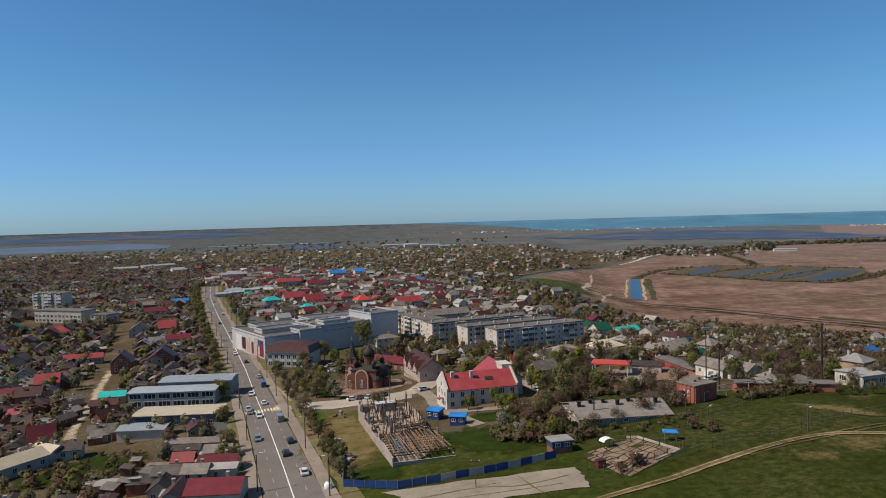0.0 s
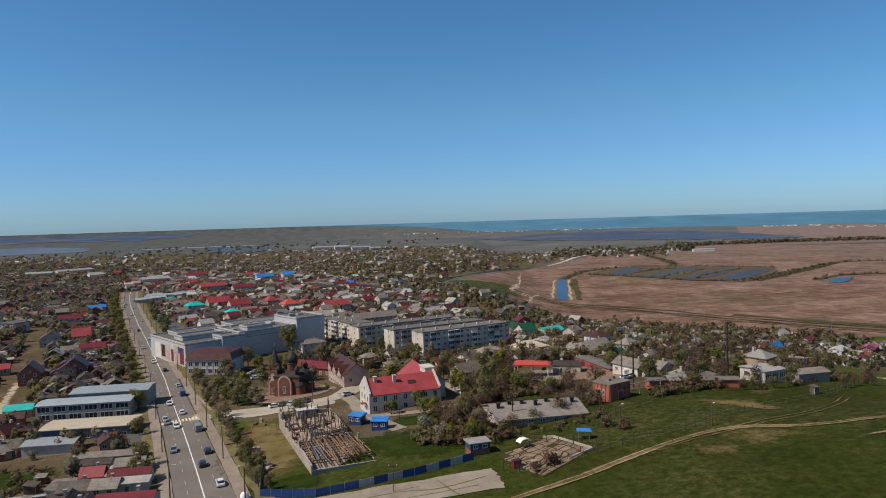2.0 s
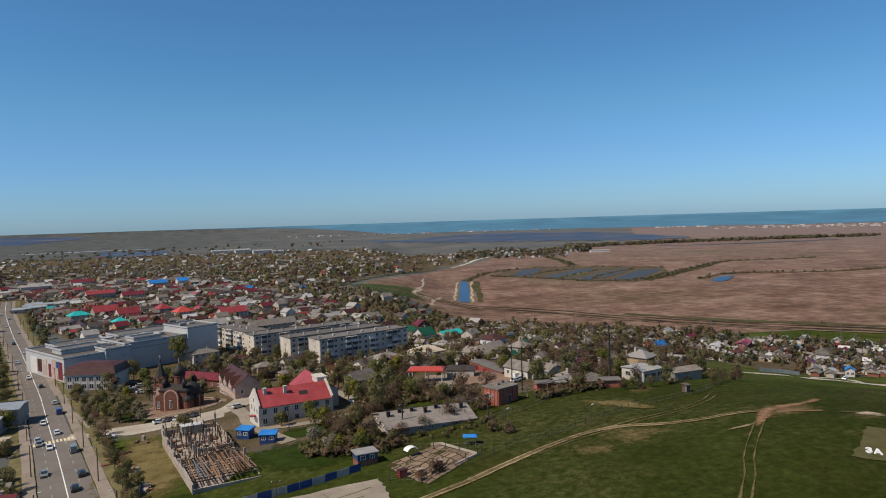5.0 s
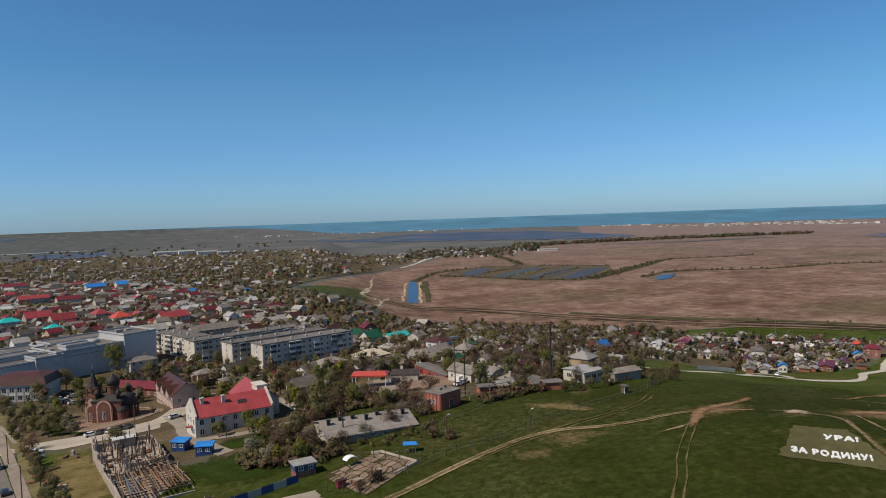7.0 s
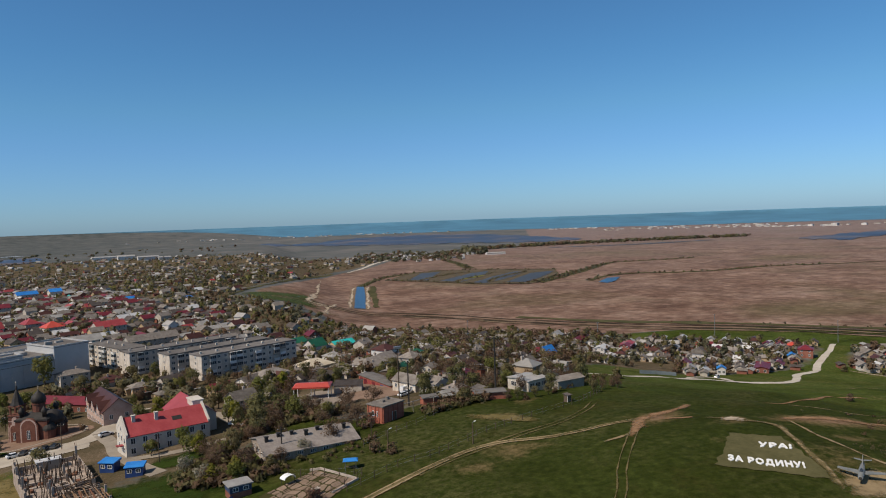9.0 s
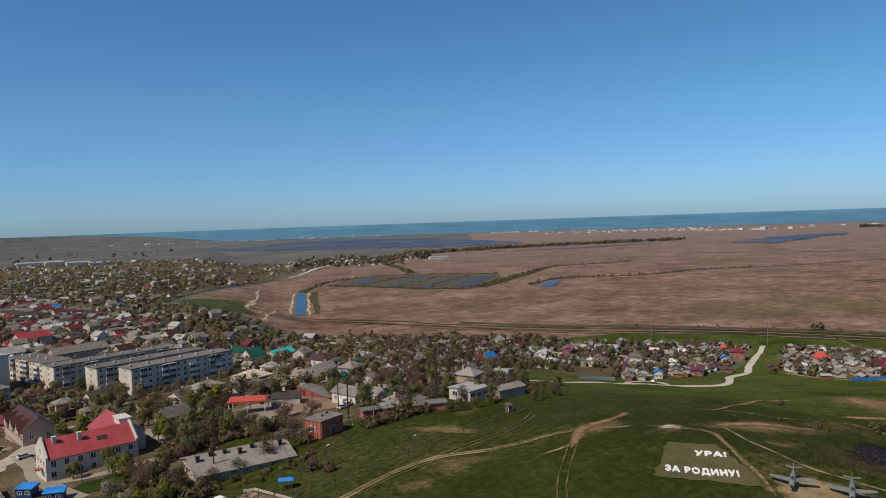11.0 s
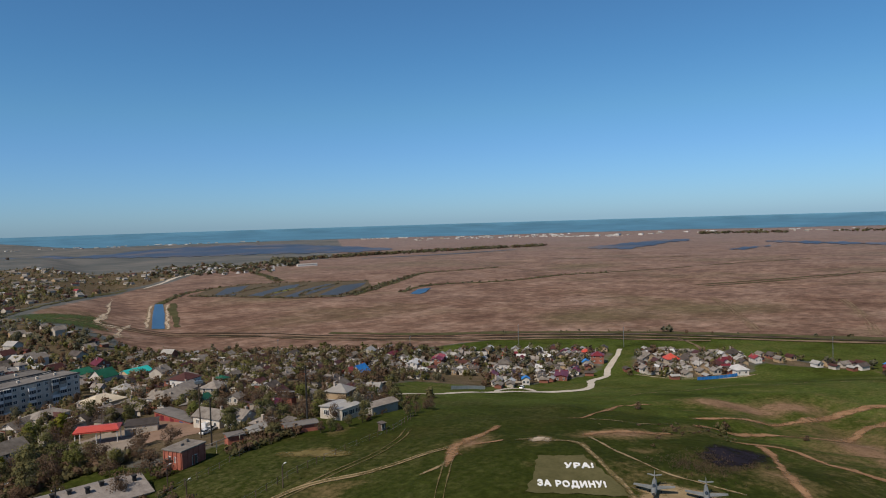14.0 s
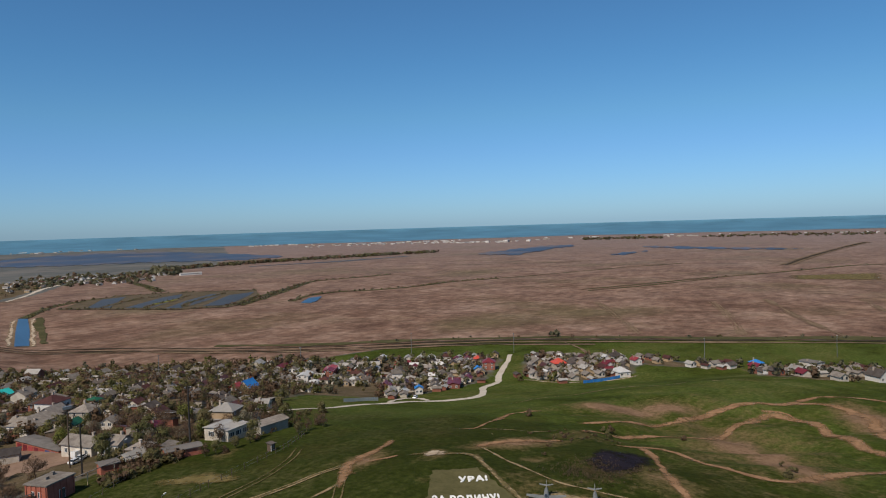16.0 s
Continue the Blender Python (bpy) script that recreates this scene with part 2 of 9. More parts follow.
# paled leaves for far trees: distance haze put into the leaf colour
M["leaf_hazed"] = leaf("leaf_hazed", (0.11, 0.121, 0.0682), (0.209, 0.209, 0.132), (0.187, 0.16, 0.11))
M["leaf_green"] = leaf("leaf_green", (0.102, 0.12, 0.0312), (0.228, 0.24, 0.0696), (0.192, 0.162, 0.072))
M["leaf_dark"] = leaf("leaf_dark", (0.0978, 0.103, 0.0414), (0.19, 0.19, 0.0782), (0.172, 0.138, 0.0747))
M["leaf_olive"] = leaf("leaf_olive", (0.115, 0.112, 0.046), (0.25, 0.235, 0.105), (0.2, 0.15, 0.09))
M["leaf_yellow"] = leaf("leaf_yellow", (0.13, 0.14, 0.02), (0.27, 0.26, 0.045), (0.2, 0.17, 0.05))
M["twig"] = leaf("twig", (0.112, 0.075, 0.05), (0.231, 0.156, 0.11), (0.169, 0.112, 0.0688))
M["blossom"] = leaf("blossom", (0.2, 0.19, 0.13), (0.4, 0.37, 0.3), (0.2, 0.18, 0.1))


def glass(name, col):
    m, t, p = nodes_of(name)
    pos = where(t)
    c = ramp(t, noise_node(t, 0.6, 2, 0.5, pos), [(0.3, col), (0.7, tuple(min(1, v * 2.2) for v in col))])
    t.links.new(c, p.inputs["Base Color"])
    p.inputs["Roughness"].default_value = 0.12
    p.inputs["Specular IOR Level"].default_value = 0.25
    return m


M["glass"] = glass("glass", (0.02, 0.025, 0.032))


def water(name, col, rough, scale, shine=0.5, reeds=None):
    m, t, p = nodes_of(name)
    pos = where(t)
    c = ramp(t, noise_node(t, 0.004, 4, 0.6, pos), [(0.35, col), (0.65, tuple(v * 1.35 for v in col))])
    if reeds:
        c = mix(t, ramp(t, noise_node(t, 0.0045, 8, 0.62, pos), [(0.5, grey(0)), (0.62, grey(0.8))]), c, reeds)
    t.links.new(c, p.inputs["Base Color"])
    p.inputs["Roughness"].default_value = rough
    p.inputs["IOR"].default_value = 1.33
    p.inputs["Specular IOR Level"].default_value = shine
    bump(t, p, noise_node(t, scale, 3, 0.6, pos), 0.35, 0.3)
    return m


M["sea"] = water("sea", (0.066, 0.16, 0.235), 0.55, 0.02, 0.2)
M["liman"] = water("liman", (0.045, 0.065, 0.105), 0.5, 0.05, 0.1, (0.15, 0.12, 0.11))
M["pond"] = water("pond", (0.022, 0.019, 0.026), 0.5, 0.4, 0.06)
M["fish_water"] = water("fish_water", (0.05, 0.057, 0.068), 0.5, 0.2, 0.08)
M["pale_water"] = water("pale_water", (0.085, 0.115, 0.165), 0.55, 0.05, 0.1)
M["salt_water"] = water("salt_water", (0.24, 0.27, 0.3), 0.55, 0.05, 0.1)
M["canal_water"] = water("canal_water", (0.035, 0.085, 0.165), 0.35, 0.3, 0.15)


def paint(name, col, rough=0.3):
    m, t, p = nodes_of(name)
    c = ramp(t, noise_node(t, 1.2, 3, 0.6, where(t)), [(0.3, tuple(v * 0.8 for v in col)), (0.7, col)])
    t.links.new(c, p.inputs["Base Color"])
    p.inputs["Roughness"].default_value = rough
    p.inputs["Coat Weight"].default_value = 0.4
    return m


for _n, _c in (("car_white", (0.75, 0.75, 0.75)), ("car_black", (0.02, 0.02, 0.022)), ("car_grey", (0.22, 0.23, 0.25)), ("car_silver", (0.5, 0.51, 0.52)), ("car_blue", (0.03, 0.08, 0.25)), ("car_red", (0.35, 0.03, 0.03))):
    M[_n] = paint(_n, _c)


def ground_material():
    """Hill grass, marsh and town earth, mixed by the cover attribute and broken up by noise."""
    m, t, p = nodes_of("ground")
    pos = where(t)
    at = t.nodes.new("ShaderNodeAttribute")
    at.attribute_name = "cover"
    sep = t.nodes.new("ShaderNodeSeparateColor")
    t.links.new(at.outputs["Color"], sep.inputs[0])
    n200, n60, n15, n3 = (noise_node(t, s, d, 0.6, pos) for s, d in ((0.006, 4), (0.02, 5), (0.08, 5), (0.5, 5)))
    fine = noise_node(t, 1.6, 4, 0.65, pos)
    # grass
    g1 = ramp(t, mathn(t, "ADD", mathn(t, "MULTIPLY", n60, 0.45), mathn(t, "ADD", mathn(t, "MULTIPLY", n15, 0.3), mathn(t, "MULTIPLY", n3, 0.25))), [(0.35, (0.02, 0.029, 0.005)), (0.5, (0.045, 0.059, 0.01)), (0.66, (0.092, 0.094, 0.024))])
    g1 = mix(t, mathn(t, "MULTIPLY", ramp(t, noise_node(t, 0.028, 6, 0.7, pos), [(0.42, grey(0)), (0.6, grey(1))]), 0.75), g1, ramp(t, n3, [(0.3, (0.041, 0.063, 0.011)), (0.7, (0.092, 0.116, 0.028))]))
    dry = ramp(t, n60, [(0.47, grey(0)), (0.7, grey(1))])
    dry2 = mathn(t, "MULTIPLY", dry, ramp(t, mathn(t, "ADD", mathn(t, "MULTIPLY", n3, 0.5), mathn(t, "MULTIPLY", fine, 0.5)), [(0.45, grey(0)), (0.62, grey(0.55))]))
    # shade put into the grass colour by height: dark hilltop, greener foot
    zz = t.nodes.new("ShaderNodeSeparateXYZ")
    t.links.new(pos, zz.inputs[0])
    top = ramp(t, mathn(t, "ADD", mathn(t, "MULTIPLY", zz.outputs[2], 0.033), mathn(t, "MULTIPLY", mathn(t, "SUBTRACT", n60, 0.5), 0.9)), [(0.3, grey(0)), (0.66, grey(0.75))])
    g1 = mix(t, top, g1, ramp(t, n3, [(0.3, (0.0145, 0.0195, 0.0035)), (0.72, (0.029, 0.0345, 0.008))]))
    rust = mathn(t, "MULTIPLY", ramp(t, noise_node(t, 0.045, 7, 0.7, pos), [(0.52, grey(0)), (0.7, grey(0.5))]), ramp(t, fine, [(0.4, grey(0.2)), (0.6, grey(1))]))
    g1 = mix(t, rust, g1, (0.062, 0.043, 0.016))
    grass = mix(t, dry2, g1, (0.13, 0.11, 0.055))
    tuft = noise_node(t, 0.7, 6, 0.75, pos)
    grass = mix(t, 1.0, grass, ramp(t, tuft, [(0.32, grey(0.72)), (0.5, grey(1)), (0.68, (1.42, 1.4, 1.36))]), "MULTIPLY")
    # dry and bare banks
    torn = mathn(t, "ADD", mathn(t, "MULTIPLY", at.outputs["Alpha"], 1.15), mathn(t, "SUBTRACT", mathn(t, "ADD", mathn(t, "MULTIPLY", noise_node(t, 0.16, 6, 0.7, pos), 1.3), mathn(t, "MULTIPLY", tuft, 0.5)), 0.95))
    straw = ramp(t, tuft, [(0.35, (0.07, 0.055, 0.022)), (0.65, (0.17, 0.125, 0.06))])
    soil = ramp(t, mathn(t, "ADD", mathn(t, "MULTIPLY", n15, 0.5), mathn(t, "MULTIPLY", tuft, 0.5)), [(0.36, (0.12, 0.075, 0.045)), (0.64, (0.26, 0.165, 0.105))])
    some = mathn(t, "LESS_THAN", 0.04, at.outputs["Alpha"])
    grass = mix(t, mathn(t, "MULTIPLY", some, ramp(t, torn, [(0.2, grey(0)), (0.55, grey(0.85))])), grass, straw)
    grass = mix(t, mathn(t, "MULTIPLY", some, ramp(t, torn, [(0.6, grey(0)), (0.95, grey(0.95))])), grass, soil)
    # marsh: reed beds with long streaks
    mp = t.nodes.new("ShaderNodeMapping")
    mp.inputs["Rotation"].default_value = (0, 0, radians(-38))
    mp.inputs["Scale"].default_value = (1.0, 2.0, 1.0)
    t.links.new(pos, mp.inputs["Vector"])
    streak = noise_node(t, 0.016, 10, 0.7, pos)
    m1 = ramp(t, mathn(t, "ADD", mathn(t, "MULTIPLY", streak, 0.6), mathn(t, "MULTIPLY", n15, 0.4)), [(0.38, (0.106, 0.063, 0.047)), (0.5, (0.174, 0.11, 0.082)), (0.61, (0.262, 0.18, 0.14))])
    mg = mathn(t, "MULTIPLY", ramp(t, noise_node(t, 0.0035, 7, 0.62, pos), [(0.52, grey(0)), (0.66, grey(1))]), 0.65)
    marsh = mix(t, mg, m1, (0.1, 0.088, 0.045))
    clump = mathn(t, "ADD", mathn(t, "MULTIPLY", noise_node(t, 0.11, 8, 0.75, pos), 0.5), mathn(t, "MULTIPLY", noise_node(t, 0.03, 9, 0.78, mp.outputs[0]), 0.5))
    marsh = mix(t, 1.0, marsh, ramp(t, clump, [(0.4, grey(0.66)), (0.5, grey(1)), (0.6, (1.38, 1.36, 1.34))]), "MULTIPLY")
    # haze put into the marsh colour: paler and greyer with distance
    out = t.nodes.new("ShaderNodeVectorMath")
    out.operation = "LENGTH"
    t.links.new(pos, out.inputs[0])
    marsh_haze = ramp(t, mathn(t, "ADD", mathn(t, "MULTIPLY", out.outputs["Value"], 0.00025), mathn(t, "MULTIPLY", mathn(t, "SUBTRACT", n200, 0.5), 0.35)), [(0.2, grey(0)), (0.75, grey(0.75))])
    marsh = mix(t, marsh_haze, marsh, ramp(t, clump, [(0.38, (0.15, 0.12, 0.12)), (0.62, (0.25, 0.2, 0.19))]))
    # town earth: gardens, bare soil, yards
    e1 = ramp(t, mathn(t, "ADD", mathn(t, "MULTIPLY", n15, 0.5), mathn(t, "MULTIPLY", fine, 0.5)), [(0.34, (0.052, 0.046, 0.02)), (0.52, (0.105, 0.08, 0.05)), (0.72, (0.24, 0.175, 0.125))])
    # far farmland, with blue-grey distance haze put into its ground colours
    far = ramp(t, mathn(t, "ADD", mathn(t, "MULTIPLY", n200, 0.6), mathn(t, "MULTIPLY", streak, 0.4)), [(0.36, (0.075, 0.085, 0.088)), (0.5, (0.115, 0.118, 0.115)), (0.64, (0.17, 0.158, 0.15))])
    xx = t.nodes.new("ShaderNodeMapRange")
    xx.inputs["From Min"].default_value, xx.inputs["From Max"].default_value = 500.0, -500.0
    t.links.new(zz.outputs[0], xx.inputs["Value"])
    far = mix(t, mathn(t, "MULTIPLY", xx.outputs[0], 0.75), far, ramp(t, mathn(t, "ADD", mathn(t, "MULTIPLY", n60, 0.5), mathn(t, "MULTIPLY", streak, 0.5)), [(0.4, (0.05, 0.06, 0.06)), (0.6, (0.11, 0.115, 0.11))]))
    def edge(ch):
        return ramp(t, mathn(t, "ADD", sep.outputs[ch], mathn(t, "MULTIPLY", mathn(t, "SUBTRACT", n15, 0.5), 0.8)), [(0.38, grey(0)), (0.62, grey(1))])
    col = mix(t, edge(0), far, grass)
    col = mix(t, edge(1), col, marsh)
    col = mix(t, edge(2), col, e1)
    t.links.new(col, p.inputs["Base Color"])
    p.inputs["Roughness"].default_value = 0.95
    p.inputs["Specular IOR Level"].default_value = 0.02
    bump(t, p, mathn(t, "ADD", fine, n3), 0.5, 0.25)
    return m


M["ground"] = ground_material()


def faded(name, a, b, dark):
    """Bare ground whose rim breaks up into the grass; the rim attribute runs from 0 at the edge to 1 inside."""
    m = solid(name, a, b, 0.15, 1.3, 0.95, 0, 0, 0, 0.3, dark)
    t = m.node_tree
    at = t.nodes.new("ShaderNodeAttribute")
    at.attribute_name = "rim"
    pos = where(t)
    n = mathn(t, "ADD", mathn(t, "MULTIPLY", noise_node(t, 1.3, 6, 0.75, pos), 1.5), mathn(t, "MULTIPLY", noise_node(t, 0.25, 4, 0.6, pos), 1.7))
    f = mathn(t, "SUBTRACT", mathn(t, "ADD", mathn(t, "MULTIPLY", at.outputs["Fac"], 0.72), 1.52), n)
    al = ramp(t, f, [(0.0, grey(0)), (0.62, grey(1))])
    clear = t.nodes.new("ShaderNodeBsdfTransparent")
    both = t.nodes.new("ShaderNodeMixShader")
    t.links.new(al, both.inputs[0])
    t.links.new(clear.outputs[0], both.inputs[1])
    t.links.new(t.nodes["Principled BSDF"].outputs[0], both.inputs[2])
    t.links.new(both.outputs[0], t.nodes["Material Output"].inputs["Surface"])
    return m


M["dirt_f"] = faded("dirt_f", (0.2, 0.145, 0.08), (0.34, 0.26, 0.155), (0.12, 0.095, 0.045))
M["red_dirt_f"] = faded("red_dirt_f", (0.185, 0.108, 0.06), (0.33, 0.2, 0.115), (0.08, 0.06, 0.03))
M["dry_grass_f"] = faded("dry_grass_f", (0.095, 0.08, 0.034), (0.17, 0.132, 0.066), (0.055, 0.06, 0.02))
M["pale_f"] = faded("pale_f", (0.36, 0.28, 0.2), (0.52, 0.43, 0.33), (0.22, 0.16, 0.1))
M["lawn_f"] = faded("lawn_f", (0.016, 0.03, 0.005), (0.035, 0.052, 0.01), (0.06, 0.062, 0.018))
M["bed"] = solid("bed", (0.072, 0.068, 0.03), (0.125, 0.112, 0.054), 0.2, 1.4, 0.95, 0, 0, 0, 0.3, (0.06, 0.06, 0.024))
M["meadow"] = faded("meadow", (0.035, 0.055, 0.018), (0.07, 0.088, 0.034), (0.1, 0.085, 0.045))
M["pond_f"] = faded("pond_f", (0.014, 0.012, 0.018), (0.023, 0.019, 0.027), (0.038, 0.028, 0.023))
M["reed_dry"] = leaf("reed_dry", (0.12, 0.085, 0.052), (0.25, 0.18, 0.115), (0.17, 0.12, 0.07))
M["yard_f"] = faded("yard_f", (0.11, 0.088, 0.032), (0.195, 0.152, 0.068), (0.1, 0.085, 0.04))
M["old_sheet"] = solid("old_sheet", (0.19, 0.165, 0.15), (0.31, 0.275, 0.25), 0.5, 2.5, 0.85, 0, 0.2, 0.5, 0.3, (0.14, 0.12, 0.1))
M["weeds"] = solid("weeds", (0.028, 0.03, 0.01), (0.06, 0.055, 0.022), 0.3, 2, 0.95, 0, 0, 0, 0.3, (0.09, 0.07, 0.035))
M["slab"] = solid("slab", (0.2, 0.14, 0.1), (0.32, 0.235, 0.175), 0.4, 2.5, 0.95, 0, 0.35, 0, 0.25, (0.12, 0.085, 0.055))
M["forecourt"] = solid("forecourt", (0.23, 0.195, 0.155), (0.34, 0.295, 0.24), 0.12, 1.5, 0.9, 0, 0.1, 0, 0.2, (0.18, 0.14, 0.1))


# ---- lie of the land ----
EYE = (10.0, 3.0, 76.0)
NEAR, REACH = 2500.0, 2350.0


def smooth(a, b, v):
    t = np.clip((np.asarray(v, float) - a) / (b - a), 0, 1)
    return t * t * (3 - 2 * t)


def land(x, y):
    """Height of the ground: a hill over a town terrace, and a flat marsh at -16 m."""
    x, y = np.asarray(x, float), np.asarray(y, float)
    p = 5 - 21 * smooth(0, 130, x - 0.12 * y)
    r = np.hypot(x - 120, y - 110)
    slope = 0.095 + 0.065 * smooth(-60, 100, x - 120 - 0.3 * (y - 110)) * (0.1 + 0.9 * smooth(120, 240, y))
    h = 27 - slope * np.maximum(0, r - 15) - 0.0001 * np.maximum(0, r - 150) ** 2
    m = np.maximum(p, h)
    z = m + 3 * np.log(np.exp((p - m) / 3) + np.exp((h - m) / 3)) - 1.0
    z = z - 8.5 * np.exp(-((x - 245) / 55) ** 2 - ((y - 105) / 45) ** 2)
    z = z - 3.0 * np.exp(-((x - 245) / 70) ** 2 - ((y - 225) / 70) ** 2)
    return np.maximum(-16.0, z)


def rough(x, y):
    """Small swells, most on the hill's torn-up flank."""
    x, y = np.asarray(x, float), np.asarray(y, float)
    a = 0.35 + 1.7 * np.exp(-((x - 250) / 60) ** 2 - ((y - 100) / 60) ** 2)
    w = np.sin(x / 9.3 + 1.7 * np.sin(y / 13.1)) * np.sin(y / 8.1 + 1.3 * np.sin(x / 11.7))
    return a * w * smooth(-14, -8, land(x, y)) * smooth(60, 120, x + 0.6 * y)


def spot(x, y):
    """Plan place to world place. What is further than NEAR is drawn in along its line of sight, for the lens's far limit."""
    x, y = np.asarray(x, float), np.asarray(y, float)
    dx, dy = x - EYE[0], y - EYE[1]
    r = np.maximum(np.hypot(dx, dy), 1e-6)
    q = np.where(r > NEAR, NEAR + REACH * (1 - np.exp(-(np.maximum(r, NEAR) - NEAR) / 2500)), r)
    z = np.where(r > NEAR, EYE[2] - q * (EYE[2] + 16) / r, land(x, y) + rough(x, y))
    return EYE[0] + dx * q / r, EYE[1] + dy * q / r, z


def gz(x, y):
    return float(spot(x, y)[2])


def inside(x, y, poly):
    """Whether points lie in a polygon."""
    x, y = np.asarray(x, float), np.asarray(y, float)
    hit = np.zeros(x.shape, bool)
    for (x0, y0), (x1, y1) in zip(poly, poly[1:] + poly[:1]):
        if y0 == y1:
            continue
        hit ^= ((y0 > y) != (y1 > y)) & (x < (x1 - x0) * (y - y0) / (y1 - y0) + x0)
    return hit


# plan outlines of the quarters
QUARTER_WEST = [(-52, 138), (-74, 215), (-104, 310), (-141, 407), (-228, 634), (-300, 860), (-425, 1290), (-700, 1500), (-1150, 1500), (-900, 1000), (-420, 480), (-230, 260), (-110, 120)]
QUARTER_NORTH = [(-108, 440), (-20, 450), (75, 430), (60, 560), (0, 700), (-60, 900), (-100, 980), (-335, 1000), (-298, 860), (-280, 790), (-205, 640)]
QUARTER_GREEN = [(75, 430), (118, 520), (126, 600), (72, 690), (70, 770), (125, 885), (195, 1050), (120, 1250), (-420, 1300), (-330, 1000), (-100, 980), (-60, 900), (0, 700), (60, 560)]
QUARTER_EAST = [(30, 262), (60, 400), (75, 430), (118, 520), (195, 535), (330, 420), (280, 412), (234, 332), (224, 315), (199, 295), (172, 263), (156, 244), (128, 218), (95, 205), (60, 200)]
QUARTER_MID = [(-60, 235), (-100, 440), (75, 430), (60, 300), (40, 225), (32, 190), (0, 178), (-20, 215)]
VILLAGE_A = [(228, 308), (244, 300), (240, 282), (272, 281), (300, 284), (326, 288), (348, 296), (372, 312), (395, 324), (405, 331), (350, 392), (310, 405), (275, 412), (240, 350)]
VILLAGE_B = [(398, 306), (360, 275), (366, 250), (390, 232), (406, 227), (432, 242), (450, 256), (424, 306)]
VILLAGE_B2 = [(440, 246), (440, 232), (458, 182), (470, 184), (462, 215), (455, 250)]
VILLAGE_C = [(460, 172), (394, 142), (389, 128), (398, 122), (402, 106), (440, 112), (452, 128), (455, 152), (470, 168)]
VILLAGE_D = [(478, 130), (440, 106), (420, 96), (425, 84), (480, 96), (500, 118)]
FAR_TOWN = [(195, 1050), (262, 1200), (340, 1300), (450, 1500), (430, 1660), (-300, 1800), (-1200, 1800), (-1150, 1500), (-420, 1300), (120, 1250)]
TOWN = [QUARTER_WEST, QUARTER_NORTH, QUARTER_GREEN, QUARTER_EAST, QUARTER_MID, VILLAGE_A, VILLAGE_B, VILLAGE_B2, VILLAGE_C, VILLAGE_D, FAR_TOWN]


# inner rim of the marsh by bearing, and its western edge by y
MARSH_AZ = [0, 14, 22, 30, 36, 41, 45, 51, 58, 64, 72, 78, 86, 100]
MARSH_R = [560, 560, 545, 528, 535, 560, 578, 586, 586, 590, 606, 624, 650, 720]
MARSH_WEST_Y = [400, 560, 620, 700, 776, 882, 1060, 1194, 1277, 1489, 1640, 1700, 1740, 1900, 2400, 6000]
MARSH_WEST_X = [60, 125, 118, 104, 84, 133, 201, 270, 346, 461, 600, 700, 900, 1000, 1300, 3200]


def cover(x, y):
    """Ground cover at plan points: hill grass, marsh, town earth."""
    d = 0.69 * x + 0.724 * y
    town = np.zeros(x.shape)
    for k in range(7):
        j = 0.0 if k == 0 else 9.0
        u, w = x + j * math.cos(k * 1.047), y + j * math.sin(k * 1.047)
        one = np.zeros(x.shape)
        for q in TOWN:
            one = np.maximum(one, inside(u, w, q))
        town += one / 7
    az, r = np.degrees(np.arctan2(x - 10, y - 3)), np.hypot(x - 10, y - 3)
    rim = np.interp(az, MARSH_AZ, MARSH_R)
    west = x - np.interp(y, MARSH_WEST_Y, MARSH_WEST_X)
    marsh = smooth(-12, 12, r - rim) * smooth(0, 25, west) * (1 - smooth(4200, 4800, r))
    grass = (1 - smooth(0, 30, r - rim)) * (1 - marsh) * smooth(-40, -10, x - 0.1 * y + 60) * (1 - smooth(590, 660, d * (az < 30)))
    return grass * (1 - town), marsh * (1 - town), town


# bare and dry banks of the hill: x, y, half length, half width, turn, bareness
BANKS = [
    (256, 147, 17, 9, -55, 1.2), (272, 136, 15, 8, -40, 1.0), (257, 118, 13, 9, -50, 0.55), (240, 98, 26, 11, 35, 1.0), (215, 74, 24, 8, 40, 1.15),
    (300, 72, 28, 10, 30, 1.05), (235, 92, 62, 34, 30, 0.46), (265, 140, 45, 24, -30, 0.36), (162, 124, 17, 5, -18, 0.9), (190, 122, 16, 8, 0, 0.45),
    (163, 92, 16, 12, 0, 0.38), (164, 82, 14, 7, 50, 0.55), (154, 110, 7, 3, -10, 0.6), (96, 167, 9, 5, -50, 0.5), (124, 140, 9, 4.5, 25, 0.8),
    (137, 129, 8, 4, 30, 0.6), (83, 140, 8, 5, -20, 0.55), (72, 134, 7, 4, 0, 0.45), (110, 184, 10, 4, 30, 0.42), (136, 98, 22, 12, -45, 0.32),
]


def bareness(x, y):
    b = np.zeros(x.shape)
    for cx, cy, ra, rb, turn, k in BANKS:
        c, q = math.cos(radians(turn)), math.sin(radians(turn))
        u, w = (x - cx) * c + (y - cy) * q, (y - cy) * c - (x - cx) * q
        b = np.maximum(b, k * np.exp(-0.9 * ((u / ra) ** 2 + (w / rb) ** 2)))
    return b


